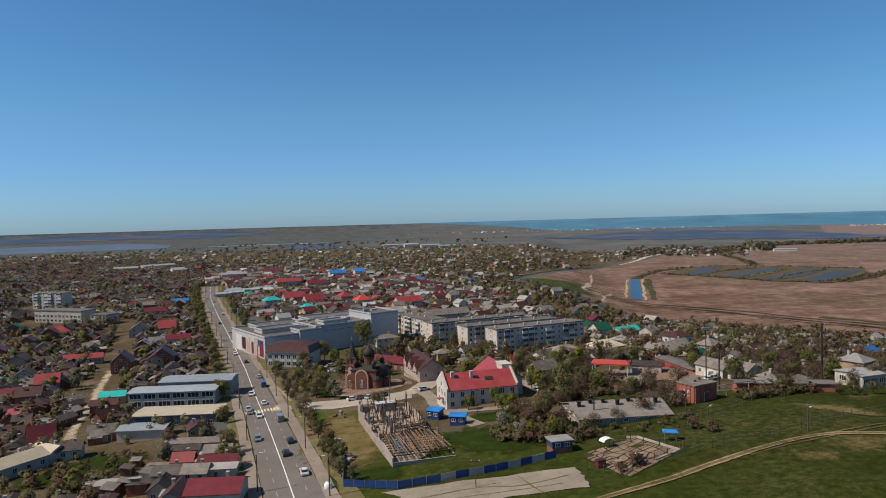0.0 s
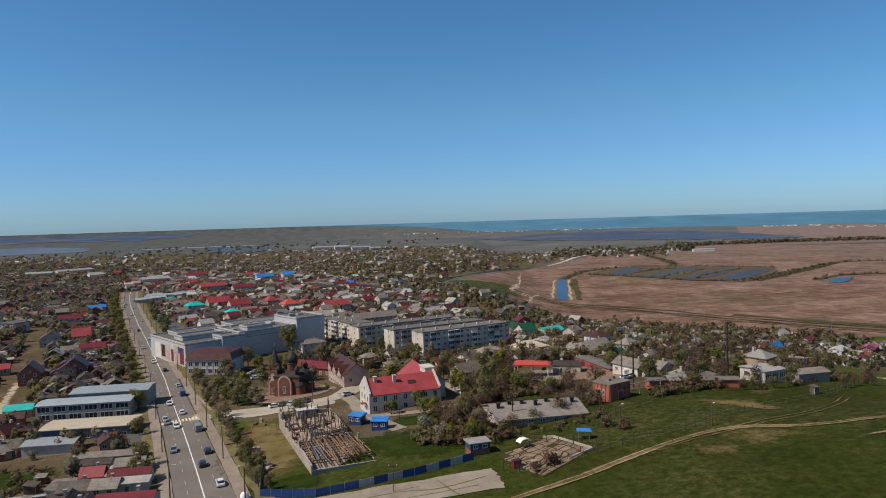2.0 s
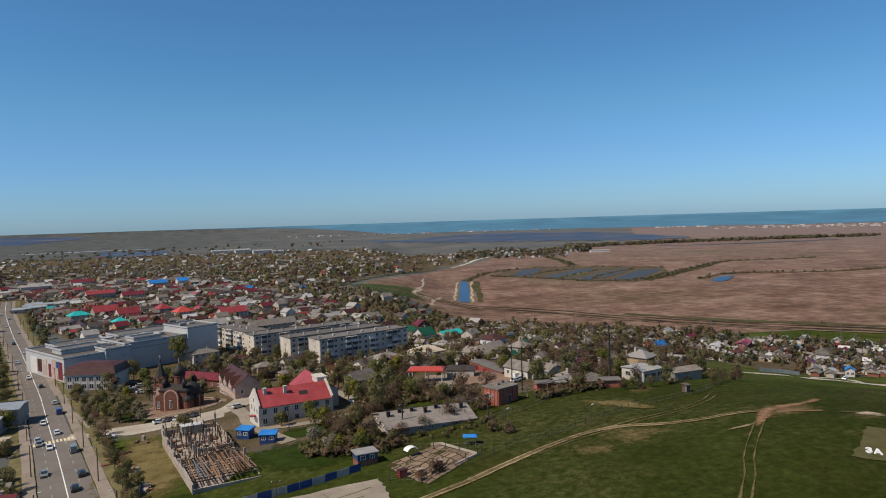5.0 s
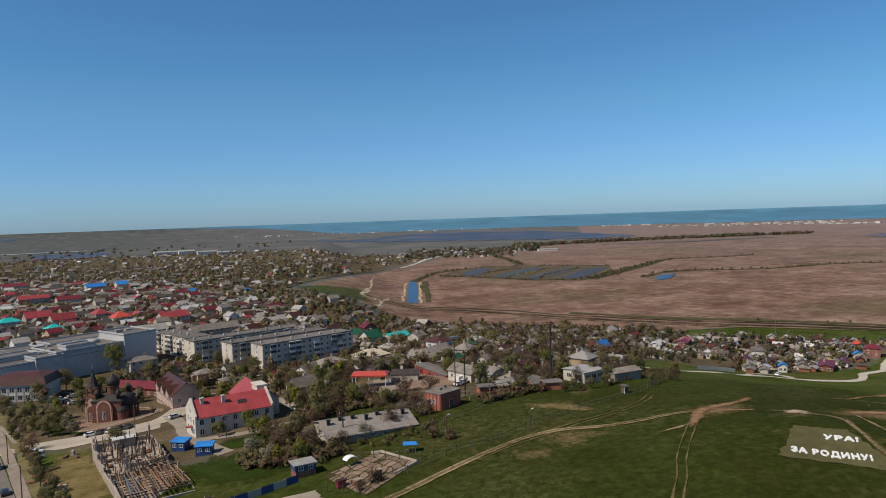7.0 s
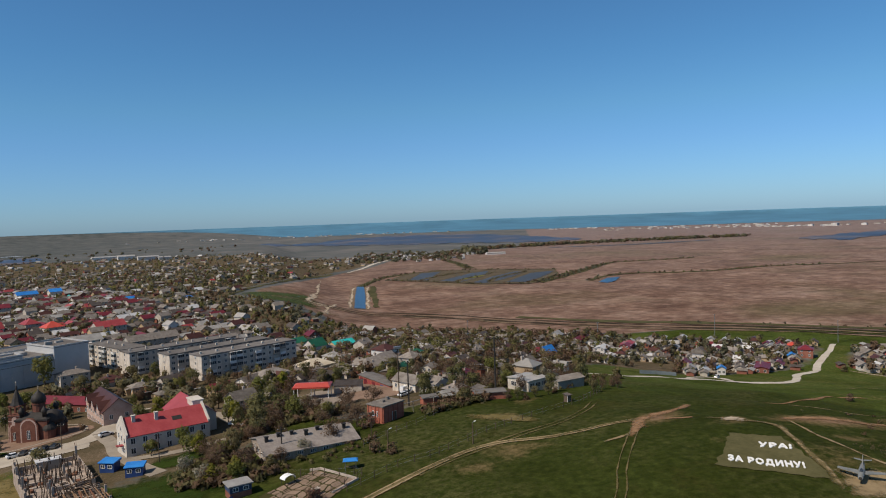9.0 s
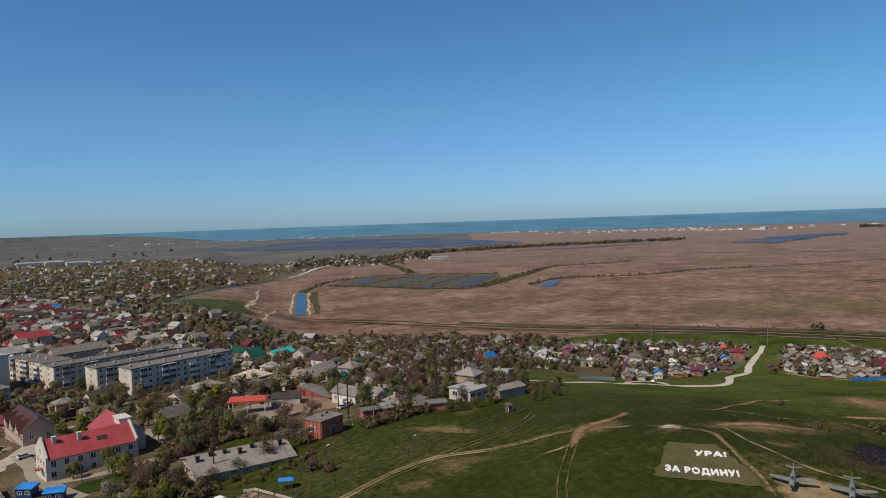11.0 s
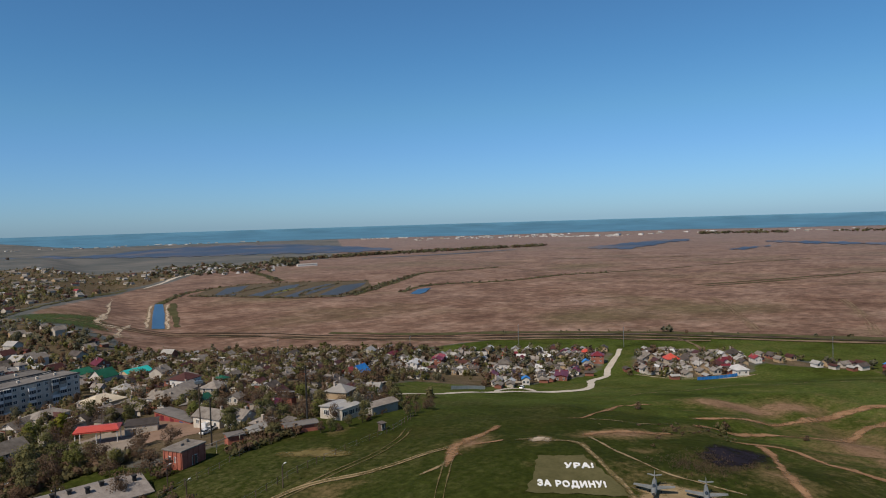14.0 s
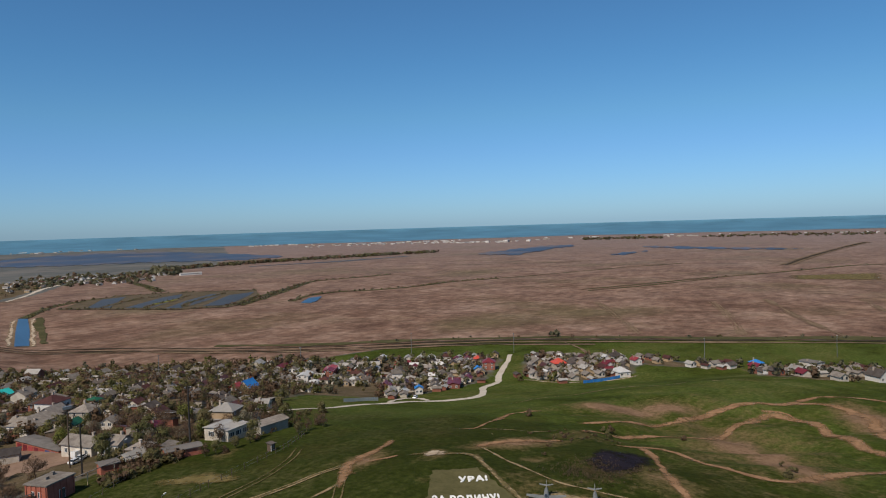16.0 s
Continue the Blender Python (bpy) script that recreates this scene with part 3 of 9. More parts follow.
def ground():
    az = np.radians(np.concatenate([np.arange(-180, -46, 6), np.arange(-46, 90, 0.4), np.arange(90, 180, 6)]))
    rr = [0.0]
    while rr[-1] < 20000:
        r = rr[-1]
        rr.append(r + (8 if r < 60 else 3.0 if r < 480 else r * 0.014 if r < NEAR else r * 0.06))
    rr = np.array(rr[1:])
    a, r = np.meshgrid(az, rr)
    x, y = EYE[0] + r * np.sin(a), EYE[1] + r * np.cos(a)
    px, py, pz = spot(x, y)
    co = np.stack([px, py, pz], -1).reshape(-1, 3)
    n, k = len(az), len(rr)
    i = np.arange(k - 1)[:, None] * n
    j = np.arange(n)[None]
    j2 = (j + 1) % n
    faces = np.stack([i + j, i + n + j, i + n + j2, i + j2], -1).reshape(-1, 4)[:, ::-1]
    me = bpy.data.meshes.new("ground")
    me.from_pydata(np.vstack([co, [[EYE[0], EYE[1], gz(EYE[0], EYE[1])]]]).tolist(), [], faces.tolist() + [(int(s), int((s + 1) % n), k * n)[::-1] for s in range(n)])
    c = np.stack(cover(x, y), -1).reshape(-1, 3)
    at = me.attributes.new("cover", "FLOAT_COLOR", "POINT")
    vals = np.ones((k * n + 1, 4), np.float32)
    vals[:-1, :3] = c
    vals[:-1, 3] = bareness(x, y).ravel()
    vals[-1, 3] = 0.0
    at.data.foreach_set("color", vals.ravel())
    me.polygons.foreach_set("use_smooth", np.ones(len(me.polygons), bool))
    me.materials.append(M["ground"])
    if me.polygons[5000].normal.z < 0:
        me.flip_normals()
    return tagged(new("ground", me), "grassy hill, town earth and brown reed marsh", "ground", kind="structure")


ground()


# ---- mesh building ----
class Shape:
    """Gathers faces for one mesh."""

    def __init__(self):
        self.v, self.f, self.m = [], [], []

    def face(self, pts, m=0):
        k = len(self.v)
        self.v += [tuple(p) for p in pts]
        self.f.append(tuple(range(k, k + len(pts))))
        self.m.append(m)

    def box(self, x0, y0, z0, x1, y1, z1, m=0):
        k = len(self.v)
        self.v += [(x0, y0, z0), (x1, y0, z0), (x1, y1, z0), (x0, y1, z0), (x0, y0, z1), (x1, y0, z1), (x1, y1, z1), (x0, y1, z1)]
        for f in ((0, 3, 2, 1), (4, 5, 6, 7), (0, 1, 5, 4), (1, 2, 6, 5), (2, 3, 7, 6), (3, 0, 4, 7)):
            self.f.append(tuple(k + i for i in f))
            self.m.append(m)

    def prism(self, prof, y0, y1, m=0):
        """A profile in x and z, counter-clockwise seen from -y, pulled from y0 to y1."""
        k, n = len(self.v), len(prof)
        self.v += [(x, y0, z) for x, z in prof] + [(x, y1, z) for x, z in prof]
        self.f += [tuple(range(k, k + n)), tuple(range(k + 2 * n - 1, k + n - 1, -1))]
        self.f += [(k + (i + 1) % n, k + i, k + n + i, k + n + (i + 1) % n) for i in range(n)]
        self.m += [m] * (n + 2)

    def up(self, outline, z0, z1, m=0):
        """A plan outline, counter-clockwise, raised from z0 to z1."""
        k, n = len(self.v), len(outline)
        self.v += [(x, y, z0) for x, y in outline] + [(x, y, z1) for x, y in outline]
        self.f += [tuple(range(k + n - 1, k - 1, -1)), tuple(range(k + n, k + 2 * n))]
        self.f += [(k + i, k + (i + 1) % n, k + n + (i + 1) % n, k + n + i) for i in range(n)]
        self.m += [m] * (n + 2)

    def tube(self, a, b, ra, rb, n=6, m=0):
        a, b = Vector(a), Vector(b)
        q = (b - a).to_track_quat("Z", "Y")
        k = len(self.v)
        for c, r in ((a, ra), (b, rb)):
            self.v += [tuple(c + q @ Vector((r * math.cos(2 * math.pi * i / n), r * math.sin(2 * math.pi * i / n), 0))) for i in range(n)]
        self.f += [tuple(range(k + n - 1, k - 1, -1)), tuple(range(k + n, k + 2 * n))]
        self.f += [(k + i, k + (i + 1) % n, k + n + (i + 1) % n, k + n + i) for i in range(n)]
        self.m += [m] * (n + 2)

    def lathe(self, prof, n=12, at=(0, 0, 0), m=0):
        """A profile of (radius, height) turned about the upright axis."""
        k = len(self.v)
        for r, z in prof:
            self.v += [(at[0] + r * math.cos(2 * math.pi * i / n), at[1] + r * math.sin(2 * math.pi * i / n), at[2] + z) for i in range(n)]
        for s in range(len(prof) - 1):
            self.f += [(k + s * n + i, k + s * n + (i + 1) % n, k + (s + 1) * n + (i + 1) % n, k + (s + 1) * n + i) for i in range(n)]
            self.m += [m] * n
        self.f += [tuple(range(k + n - 1, k - 1, -1)), tuple(range(k + (len(prof) - 1) * n, k + len(prof) * n))]
        self.m += [m] * 2

    def loft(self, rings, m=0):
        """Rings of equal point count, joined."""
        k, n = len(self.v), len(rings[0])
        for r in rings:
            self.v += [tuple(p) for p in r]
        for s in range(len(rings) - 1):
            self.f += [(k + s * n + i, k + s * n + (i + 1) % n, k + (s + 1) * n + (i + 1) % n, k + (s + 1) * n + i) for i in range(n)]
            self.m += [m] * n
        self.f += [tuple(range(k + n - 1, k - 1, -1)), tuple(range(k + (len(rings) - 1) * n, k + len(rings) * n))]
        self.m += [m] * 2

    def weld(self):
        """Joins points that fall together."""
        seen, to = {}, []
        for p in self.v:
            q = tuple(round(c, 4) for c in p)
            to.append(seen.setdefault(q, len(seen)))
        self.v = list(seen)
        self.f = [tuple(to[i] for i in f) for f in self.f]

    def mesh(self, name, mats, soft=False):
        me = bpy.data.meshes.new(name)
        me.from_pydata(self.v, [], self.f)
        for k in mats if isinstance(mats, (list, tuple)) else [mats]:
            me.materials.append(M[k])
        me.polygons.foreach_set("material_index", self.m)
        if soft:
            me.polygons.foreach_set("use_smooth", np.ones(len(self.f), bool))
        me.update()
        return me


def part(name, shape, mats, parent, label="", at=None, soft=False):
    """One mesh object under a thing or a part. shape: a Shape, or a mesh to share."""
    me = shape if isinstance(shape, bpy.types.Mesh) else shape.mesh(name, mats, soft)
    ob = new(name, me)
    ob.parent = parent
    if at is not None:
        ob.matrix_basis = at
    return tagged(ob, label)


def stand(name, x, y, turn=0.0, label="", category="", group="", lift=0.0):
    """The empty at a thing's base, on the ground; turn: degrees from +x."""
    ob = new(name)
    ob.empty_display_size = 0.5
    px, py, pz = spot(x, y)
    ob.matrix_basis = pose(float(px), float(py), float(pz) + lift, 0, 0, turn)
    return tagged(ob, label, category, group)


def curve_points(pts, step=4.0):
    """A smooth line through plan points, evenly spaced."""
    p = [Vector(q) for q in pts]
    p = [2 * p[0] - p[1]] + p + [2 * p[-1] - p[-2]]
    out = []
    for a, b, c, d in zip(p, p[1:], p[2:], p[3:]):
        n = max(2, int((c - b).length / step))
        for i in range(n):
            t = i / n
            out.append(0.5 * ((2 * b) + (c - a) * t + (2 * a - 5 * b + 4 * c - d) * t * t + (3 * b - a - 3 * c + d) * t ** 3))
    out.append(p[-2])
    return out


def set_rim(me, values):
    """How far inside a patch each point lies, 0 at its edge."""
    at = me.attributes.new("rim", "FLOAT", "POINT")
    at.data.foreach_set("value", np.array(values, np.float32))


def ribbon(name, pts, width, mat, label, lift=0.1, ragged=0.0, step=4.0, side=0.0, kind="structure", category="road", thick=0.0):
    """A strip that follows the ground along a plan line; width may be a pair, start and end."""
    line = curve_points(pts, step)
    n, cross = len(line), 5
    w0, w1 = width if isinstance(width, tuple) else (width, width)
    v, f = [], []
    rng = random.Random(name + str(pts[0]))
    el = er = 0.0
    for i, q in enumerate(line):
        d = (line[min(i + 1, n - 1)] - line[max(i - 1, 0)]).normalized()
        s = Vector((d.y, -d.x))
        el, er = 0.6 * el + rng.uniform(-1, 1) * ragged, 0.6 * er + rng.uniform(-1, 1) * ragged
        w = w0 + (w1 - w0) * i / (n - 1)
        for j in range(cross):
            u = j / (cross - 1)
            o = side - w / 2 - el + u * (w + el + er)
            c = q + s * o
            px, py, pz = spot(c.x, c.y)
            v.append((float(px), float(py), float(pz) + lift))
    k = cross
    f = [(i * k + j, i * k + j + 1, (i + 1) * k + j + 1, (i + 1) * k + j) for i in range(n - 1) for j in range(k - 1)]
    if thick:
        base = len(v)
        edge = [(i * k) for i in range(n)] + [(i * k + k - 1) for i in range(n - 1, -1, -1)]
        v += [(v[e][0], v[e][1], v[e][2] - thick) for e in edge]
        f += [(edge[i], edge[(i + 1) % len(edge)], base + (i + 1) % len(edge), base + i) for i in range(len(edge))]
    me = bpy.data.meshes.new(name)
    me.from_pydata(v, [], f)
    me.materials.append(M[mat])
    set_rim(me, [(0.0, 0.75, 1.0, 0.75, 0.0)[j] * min(1.0, 0.3 + i * 0.5, 0.3 + (n - 1 - i) * 0.5) for i in range(n) for j in range(k)] + [0.0] * (len(v) - n * k))
    bm = bmesh.new()
    bm.from_mesh(me)
    bmesh.ops.recalc_face_normals(bm, faces=bm.faces)
    bm.faces.ensure_lookup_table()
    if bm.faces[0].normal.z < 0:
        bmesh.ops.reverse_faces(bm, faces=bm.faces)
    bm.to_mesh(me)
    bm.free()
    return tagged(new(name, me), label, category, kind=kind)


def sheet(name, corners, mat, label, lift=0.1, n=10, ragged=0.0, category="ground", flat=None):
    """A patch over the ground between four plan corners."""
    a, b, c, d = (Vector(q) for q in corners)
    rng = random.Random(name + str(corners[0]))
    v = []
    for i in range(n + 1):
        for j in range(n + 1):
            u, w = i / n, j / n
            q = (a * (1 - u) + b * u) * (1 - w) + (d * (1 - u) + c * u) * w
            if ragged and (i in (0, n) or j in (0, n)):
                q = q + Vector((rng.uniform(-1, 1), rng.uniform(-1, 1))) * ragged
            px, py, pz = spot(q.x, q.y)
            v.append((float(px), float(py), (float(pz) if flat is None else flat) + lift))
    k = n + 1
    f = [(i * k + j, (i + 1) * k + j, (i + 1) * k + j + 1, i * k + j + 1) for i in range(n) for j in range(n)]
    me = bpy.data.meshes.new(name)
    me.from_pydata(v, [], f)
    set_rim(me, [min(1.0, 0.5 * min(i, j, n - i, n - j)) for i in range(k) for j in range(k)])
    me.materials.append(M[mat])
    me.update()
    if me.polygons[0].normal.z < 0:
        me.flip_normals()
    return tagged(new(name, me), label, category, kind="structure")


def blob(name, cx, cy, rx, ry, turn, mat, label, lift=0.12, ragged=0.18, flat=None, category="ground", n=40):
    """An uneven oval patch on the ground."""
    ph = [(cx * 1.3 + cy * 0.7 + k * 1.9) % 6.28 for k in range(4)]
    ct, st = math.cos(radians(turn)), math.sin(radians(turn))
    v, f = [], []
    rings = 6
    for s in range(rings + 1):
        for i in range(n):
            a = 2 * math.pi * i / n
            k = 1 + ragged * (math.sin(2 * a + ph[0]) * 0.5 + math.sin(3 * a + ph[1]) * 0.4 + math.sin(7 * a + ph[2]) * 0.25 + math.sin(13 * a + ph[3]) * 0.15)
            u, w = rx * k * math.cos(a) * s / rings, ry * k * math.sin(a) * s / rings
            x, y = cx + u * ct - w * st, cy + u * st + w * ct
            px, py, pz = spot(x, y)
            v.append((float(px), float(py), (float(pz) if flat is None else flat) + lift))
    f = [(s * n + i, (s + 1) * n + i, (s + 1) * n + (i + 1) % n, s * n + (i + 1) % n) for s in range(rings) for i in range(n)]
    me = bpy.data.meshes.new(name)
    me.from_pydata(v, [], f)
    set_rim(me, [min(1.0, 2.4 * (1 - s / rings)) for s in range(rings + 1) for i in range(n)])
    me.materials.append(M[mat])
    me.update()
    if me.polygons[n + 3].normal.z < 0:
        me.flip_normals()
    return tagged(new(name, me), label, category, kind="structure")


def far_water(name, az0, az1, near, far, mat, label, wob=0.05, tip=True, n=120, seed=0):
    """A stretch of far water between two bearings and two distances, with an uneven shore."""
    v, k = [], 24
    for i in range(n + 1):
        u = i / n
        a = radians(az0 + (az1 - az0) * u)
        e = min(1, 8 * u, 8 * (1 - u)) ** 0.5 if tip else 1.0
        mid = (near + far) / 2 if far < 15000 else near
        w = 1 + wob * (math.sin(u * 9 + seed) * 0.6 + math.sin(u * 23 + seed * 2) * 0.3 + math.sin(u * 61 + seed) * 0.2)
        w2 = 1 + wob * (math.sin(u * 7 + 1 + seed) * 0.6 + math.sin(u * 29 + seed) * 0.4)
        lo, hi = (near * w * (1 + 3.4 * (1 - smooth(0, 19, a * 57.3 + 9))), far) if far > 15000 else (mid + (near * w - mid) * e, mid + (far * w2 - mid) * e)
        for j in range(k + 1):
            r = lo * (hi / lo) ** (j / k)
            px, py, pz = spot(EYE[0] + r * math.sin(a), EYE[1] + r * math.cos(a))
            v.append((float(px), float(py), float(pz) + 0.6 + (0.5 if far < 15000 else 0)))
    f = [(i * (k + 1) + j, (i + 1) * (k + 1) + j, (i + 1) * (k + 1) + j + 1, i * (k + 1) + j + 1) for i in range(n) for j in range(k)]
    me = bpy.data.meshes.new(name)
    me.from_pydata(v, [], f)
    me.materials.append(M[mat])
    me.update()
    if me.polygons[0].normal.z < 0:
        me.flip_normals()
    return tagged(new(name, me), label, "water", kind="structure")


# ---- water ----
far_water("water_sea", -9, 92, 4350, 19900, "sea", "teal open sea out to the horizon", 0.04, False, 260)
far_water("water_lagoon", -48, -14, 5600, 11000, "liman", "blue-grey lagoon far beyond the town", 0.1, True, 120, 2)
far_water("water_lagoon", -48, -21.5, 2700, 4300, "pale_water", "broad pale lagoon behind the town", 0.05, True, 120, 8)
far_water("water_salt_pan", -19, -9.5, 2370, 2430, "salt_water", "thin pale salt pan on the far plain", 0.006, True, 80, 3)
far_water("water_salt_pan", -13.5, -8.5, 1830, 2200, "liman", "dark flooded field on the far plain", 0.03, True, 80, 6)
far_water("water_liman", -5, 9, 2750, 3080, "liman", "dark blue lake before the coast", 0.05, True, 80, 7)


def far_lake(name, rows, mat, label):
    """Far water by bearing: rows of bearing, near and far shore."""
    az, lo, hi = (np.array(c, float) for c in zip(*rows))
    v, n, k = [], 90, 14
    for i in range(n + 1):
        a = az[0] + (az[-1] - az[0]) * i / n
        j = 1 + 0.012 * math.sin(a * 2.9) + 0.009 * math.sin(a * 7.7 + 1)
        p, q = np.interp(a, az, lo) * j, np.interp(a, az, hi) * (2 - j)
        for m in range(k + 1):
            r = p + (max(q, p + 4) - p) * m / k
            px, py, pz = spot(EYE[0] + r * math.sin(radians(a)), EYE[1] + r * math.cos(radians(a)))
            v.append((float(px), float(py), float(pz) + 1.1))
    f = [(i * (k + 1) + m, i * (k + 1) + m + 1, (i + 1) * (k + 1) + m + 1, (i + 1) * (k + 1) + m) for i in range(n) for m in range(k)]
    me = bpy.data.meshes.new(name)
    me.from_pydata(v, [], f)
    me.materials.append(M[mat])
    me.update()
    if me.polygons[0].normal.z < 0:
        me.flip_normals()
    return tagged(new(name, me), label, "water", kind="structure")


far_lake("water_liman", [(8, 2850, 2930), (11, 2700, 3050), (14, 2560, 3500), (18, 2450, 3850), (21, 2450, 3800), (24, 2400, 3600), (27, 2340, 3150), (29.5, 2310, 2850), (32.7, 2430, 2500)], "liman", "dark blue reed-fringed lake in the marsh")
far_lake("water_liman", [(48.5, 2120, 2180), (50, 2060, 2300), (51.7, 2020, 2450), (53, 2180, 2580), (54.5, 2400, 2720), (56.2, 2600, 2680)], "liman", "dark blue lake in the far marsh")
far_lake("water_liman", [(58.8, 1880, 1920), (60.3, 1930, 2030), (61.9, 2080, 2120)], "liman", "small dark lake in the far marsh")
far_lake("water_liman", [(61.5, 2390, 2430), (64.3, 2220, 2370), (67, 2150, 2270), (70, 2100, 2180), (72.8, 2100, 2120)], "liman", "thin dark lake in the far marsh")


# ---- roads and tracks ----
MAIN = [(8, 20), (-9, 72), (-21, 108), (-33, 144), (-45, 180), (-61, 227), (-90, 310), (-127, 407), (-168, 512), (-214, 634), (-243, 718), (-258, 765)]
CHURCH_LANE = [(-60, 236), (-48, 236.5), (-36, 237), (-22, 239), (-11, 245), (-6, 264), (0, 284)]
WHITE_LANE = [(150, 243), (165, 243.5), (179, 243), (203, 248), (232, 254), (249, 253), (264, 246), (279, 243), (296, 253), (314, 269), (326, 274), (339, 279), (356, 292), (370, 301), (384, 310), (397, 318), (414, 330)]
WEST_LANE = [(-118, 214), (-121, 221), (-134, 257), (-144, 285), (-158, 326), (-179, 382), (-230, 500)]
for seg, w, off in ((MAIN[:7], (13.0, 10.6), 7.5), (MAIN[6:], (10.6, 8.4), 6.3)):
    ribbon("road", seg, w, "asphalt", "grey asphalt main road with worn markings", 0.12)
    ribbon("pavement", seg, 2.8, "old_asphalt", "raised pavement beside the main road", 0.27, 0.1, side=off, thick=0.3, category="pavement")
    ribbon("pavement", seg, 2.8, "old_asphalt", "raised pavement beside the main road", 0.27, 0.1, side=-off, thick=0.3, category="pavement")
    ribbon("verge", seg, 4.5, "dry_grass", "dry grass verge beside the pavement", 0.16, 0.8, side=off + 3.4, category="verge")
    ribbon("verge", seg, 4.0, "dry_grass", "patchy grass verge beside the pavement", 0.16, 0.9, side=-off - 3.1, category="verge")
    ribbon("centre_line", seg, 0.24, "paint_white", "worn white centre line", 0.15, category="marking")
blob("church_lane", -29, 234.5, 16, 8.5, 5, "lane_gravel", "pale sandy parking place before the church", 0.12, 0.12, category="road")
ribbon("church_lane", CHURCH_LANE, (9.5, 8), "lane_gravel", "pale gravel lane past the church", 0.14, 0.5)
ribbon("white_lane", WHITE_LANE, (4.4, 3.4), "pale_road", "chalk-white gravel road below the hill", 0.16, 0.5)
ribbon("white_lane", [(230, 254), (245, 266), (258, 272), (262, 266), (256, 254)], 2.6, "pale_road", "chalk-white gravel drive to a yard", 0.15, 0.7)
ribbon("earth_lane", WEST_LANE[:5], 4.4, "pale_f", "sandy earth lane between the yards", 0.14, 0.4)
ribbon("earth_lane", [(284, 352), (296, 340), (300, 326)], 4.0, "pale_road", "pale lane between the gardens", 0.14, 0.4)


def main_at(y, off):
    """Place and turn on the main road at a given y, off metres to its right."""
    line = curve_points(MAIN, 2.0)
    i = min(range(1, len(line) - 1), key=lambda k: abs(line[k].y - y))
    d = (line[i + 1] - line[i - 1]).normalized()
    return line[i].x + d.y * off, line[i].y - d.x * off, math.degrees(math.atan2(d.y, d.x))


for k in range(11):
    x, y, a = main_at(233, -5.2 + k * 1.04)
    d = Vector((math.cos(radians(a)), math.sin(radians(a))))
    n = Vector((d.y, -d.x)) * 0.3
    s = Shape()
    q = [Vector((x, y)) + d * u + n * w for u, w in ((-2, 1), (2, 1), (2, -1), (-2, -1))]
    s.face([(p.x, p.y, gz(p.x, p.y) + 0.16) for p in q])
    tagged(new("crossing_stripe", s.mesh("crossing_stripe", "paint_yellow")), "yellowish zebra crossing stripe", "marking", "zebra crossing", "structure")

for off in (-3.1, 3.1):
    for k in range(34):
        x, y, a = main_at(112 + k * 9.0, off)
        d = Vector((math.cos(radians(a)), math.sin(radians(a))))
        n = Vector((d.y, -d.x)) * 0.09
        s = Shape()
        s.face([(p.x, p.y, gz(p.x, p.y) + 0.155) for p in (Vector((x, y)) + d * u + n * w for u, w in ((-1.5, 1), (1.5, 1), (1.5, -1), (-1.5, -1)))])
        ob = new("lane_dash", s.mesh("lane_dash", "worn_paint"))
        if ob.data.polygons[0].normal.z < 0:
            ob.data.flip_normals()
        tagged(ob, "worn white lane dash on the asphalt", "marking", "lane dashes", "structure")

# hill tracks
HILL_TRACK = [(-6, 107), (12, 117), (25, 124), (31, 126.5), (42, 130.7), (52, 136), (66, 142), (76, 146), (83, 146), (93, 142), (101, 141), (110, 140.5), (117, 140)]
PATHS_NEAR = [
    (HILL_TRACK, (2.6, 2.0), "dry_grass_f", 0.3),
    ([(143, 152), (135, 147), (128, 144), (119, 140), (113, 134)], (1.4, 4.2), "red_dirt_f", 0.6),
    ([(119, 140), (112, 133), (107, 128)], (3.6, 1.4), "red_dirt_f", 0.5),
    ([(122, 138.5), (128, 136.5), (131, 136)], (1.8, 1.0), "red_dirt_f", 0.3),
    ([(100, 129), (105, 129.5), (110, 131)], (0.7, 1.2), "dirt_f", 0.2),
]
PATHS_SIGN = [
    ([(132, 134), (136, 131), (140, 126), (143, 121), (136, 111), (131, 102), (127, 95), (122, 86)], 2.4, "dry_grass_f", 0.5),
    ([(134, 134), (139, 125.5), (143, 122), (137, 112), (131, 102), (128, 96), (122, 87)], 1.0, "dirt_f", 0.3),
    ([(140, 126), (141.5, 119), (134, 108), (128.5, 98)], 0.6, "dirt_f", 0.2),
    ([(166, 152), (171, 147), (185, 152), (205, 161), (220, 166), (228, 163)], (1.4, 2.6), "red_dirt_f", 0.5),
    ([(171, 146), (177, 134), (186, 132), (194, 131)], (1.0, 1.3), "dirt_f", 0.4),
    ([(150, 127.5), (158, 126), (170, 122), (178, 120)], (3.2, 5.0), "red_dirt_f", 0.7),
    ([(151, 127), (146, 113), (141, 99), (141, 93), (143, 88), (146, 80)], 1.2, "dirt_f", 0.25),
]
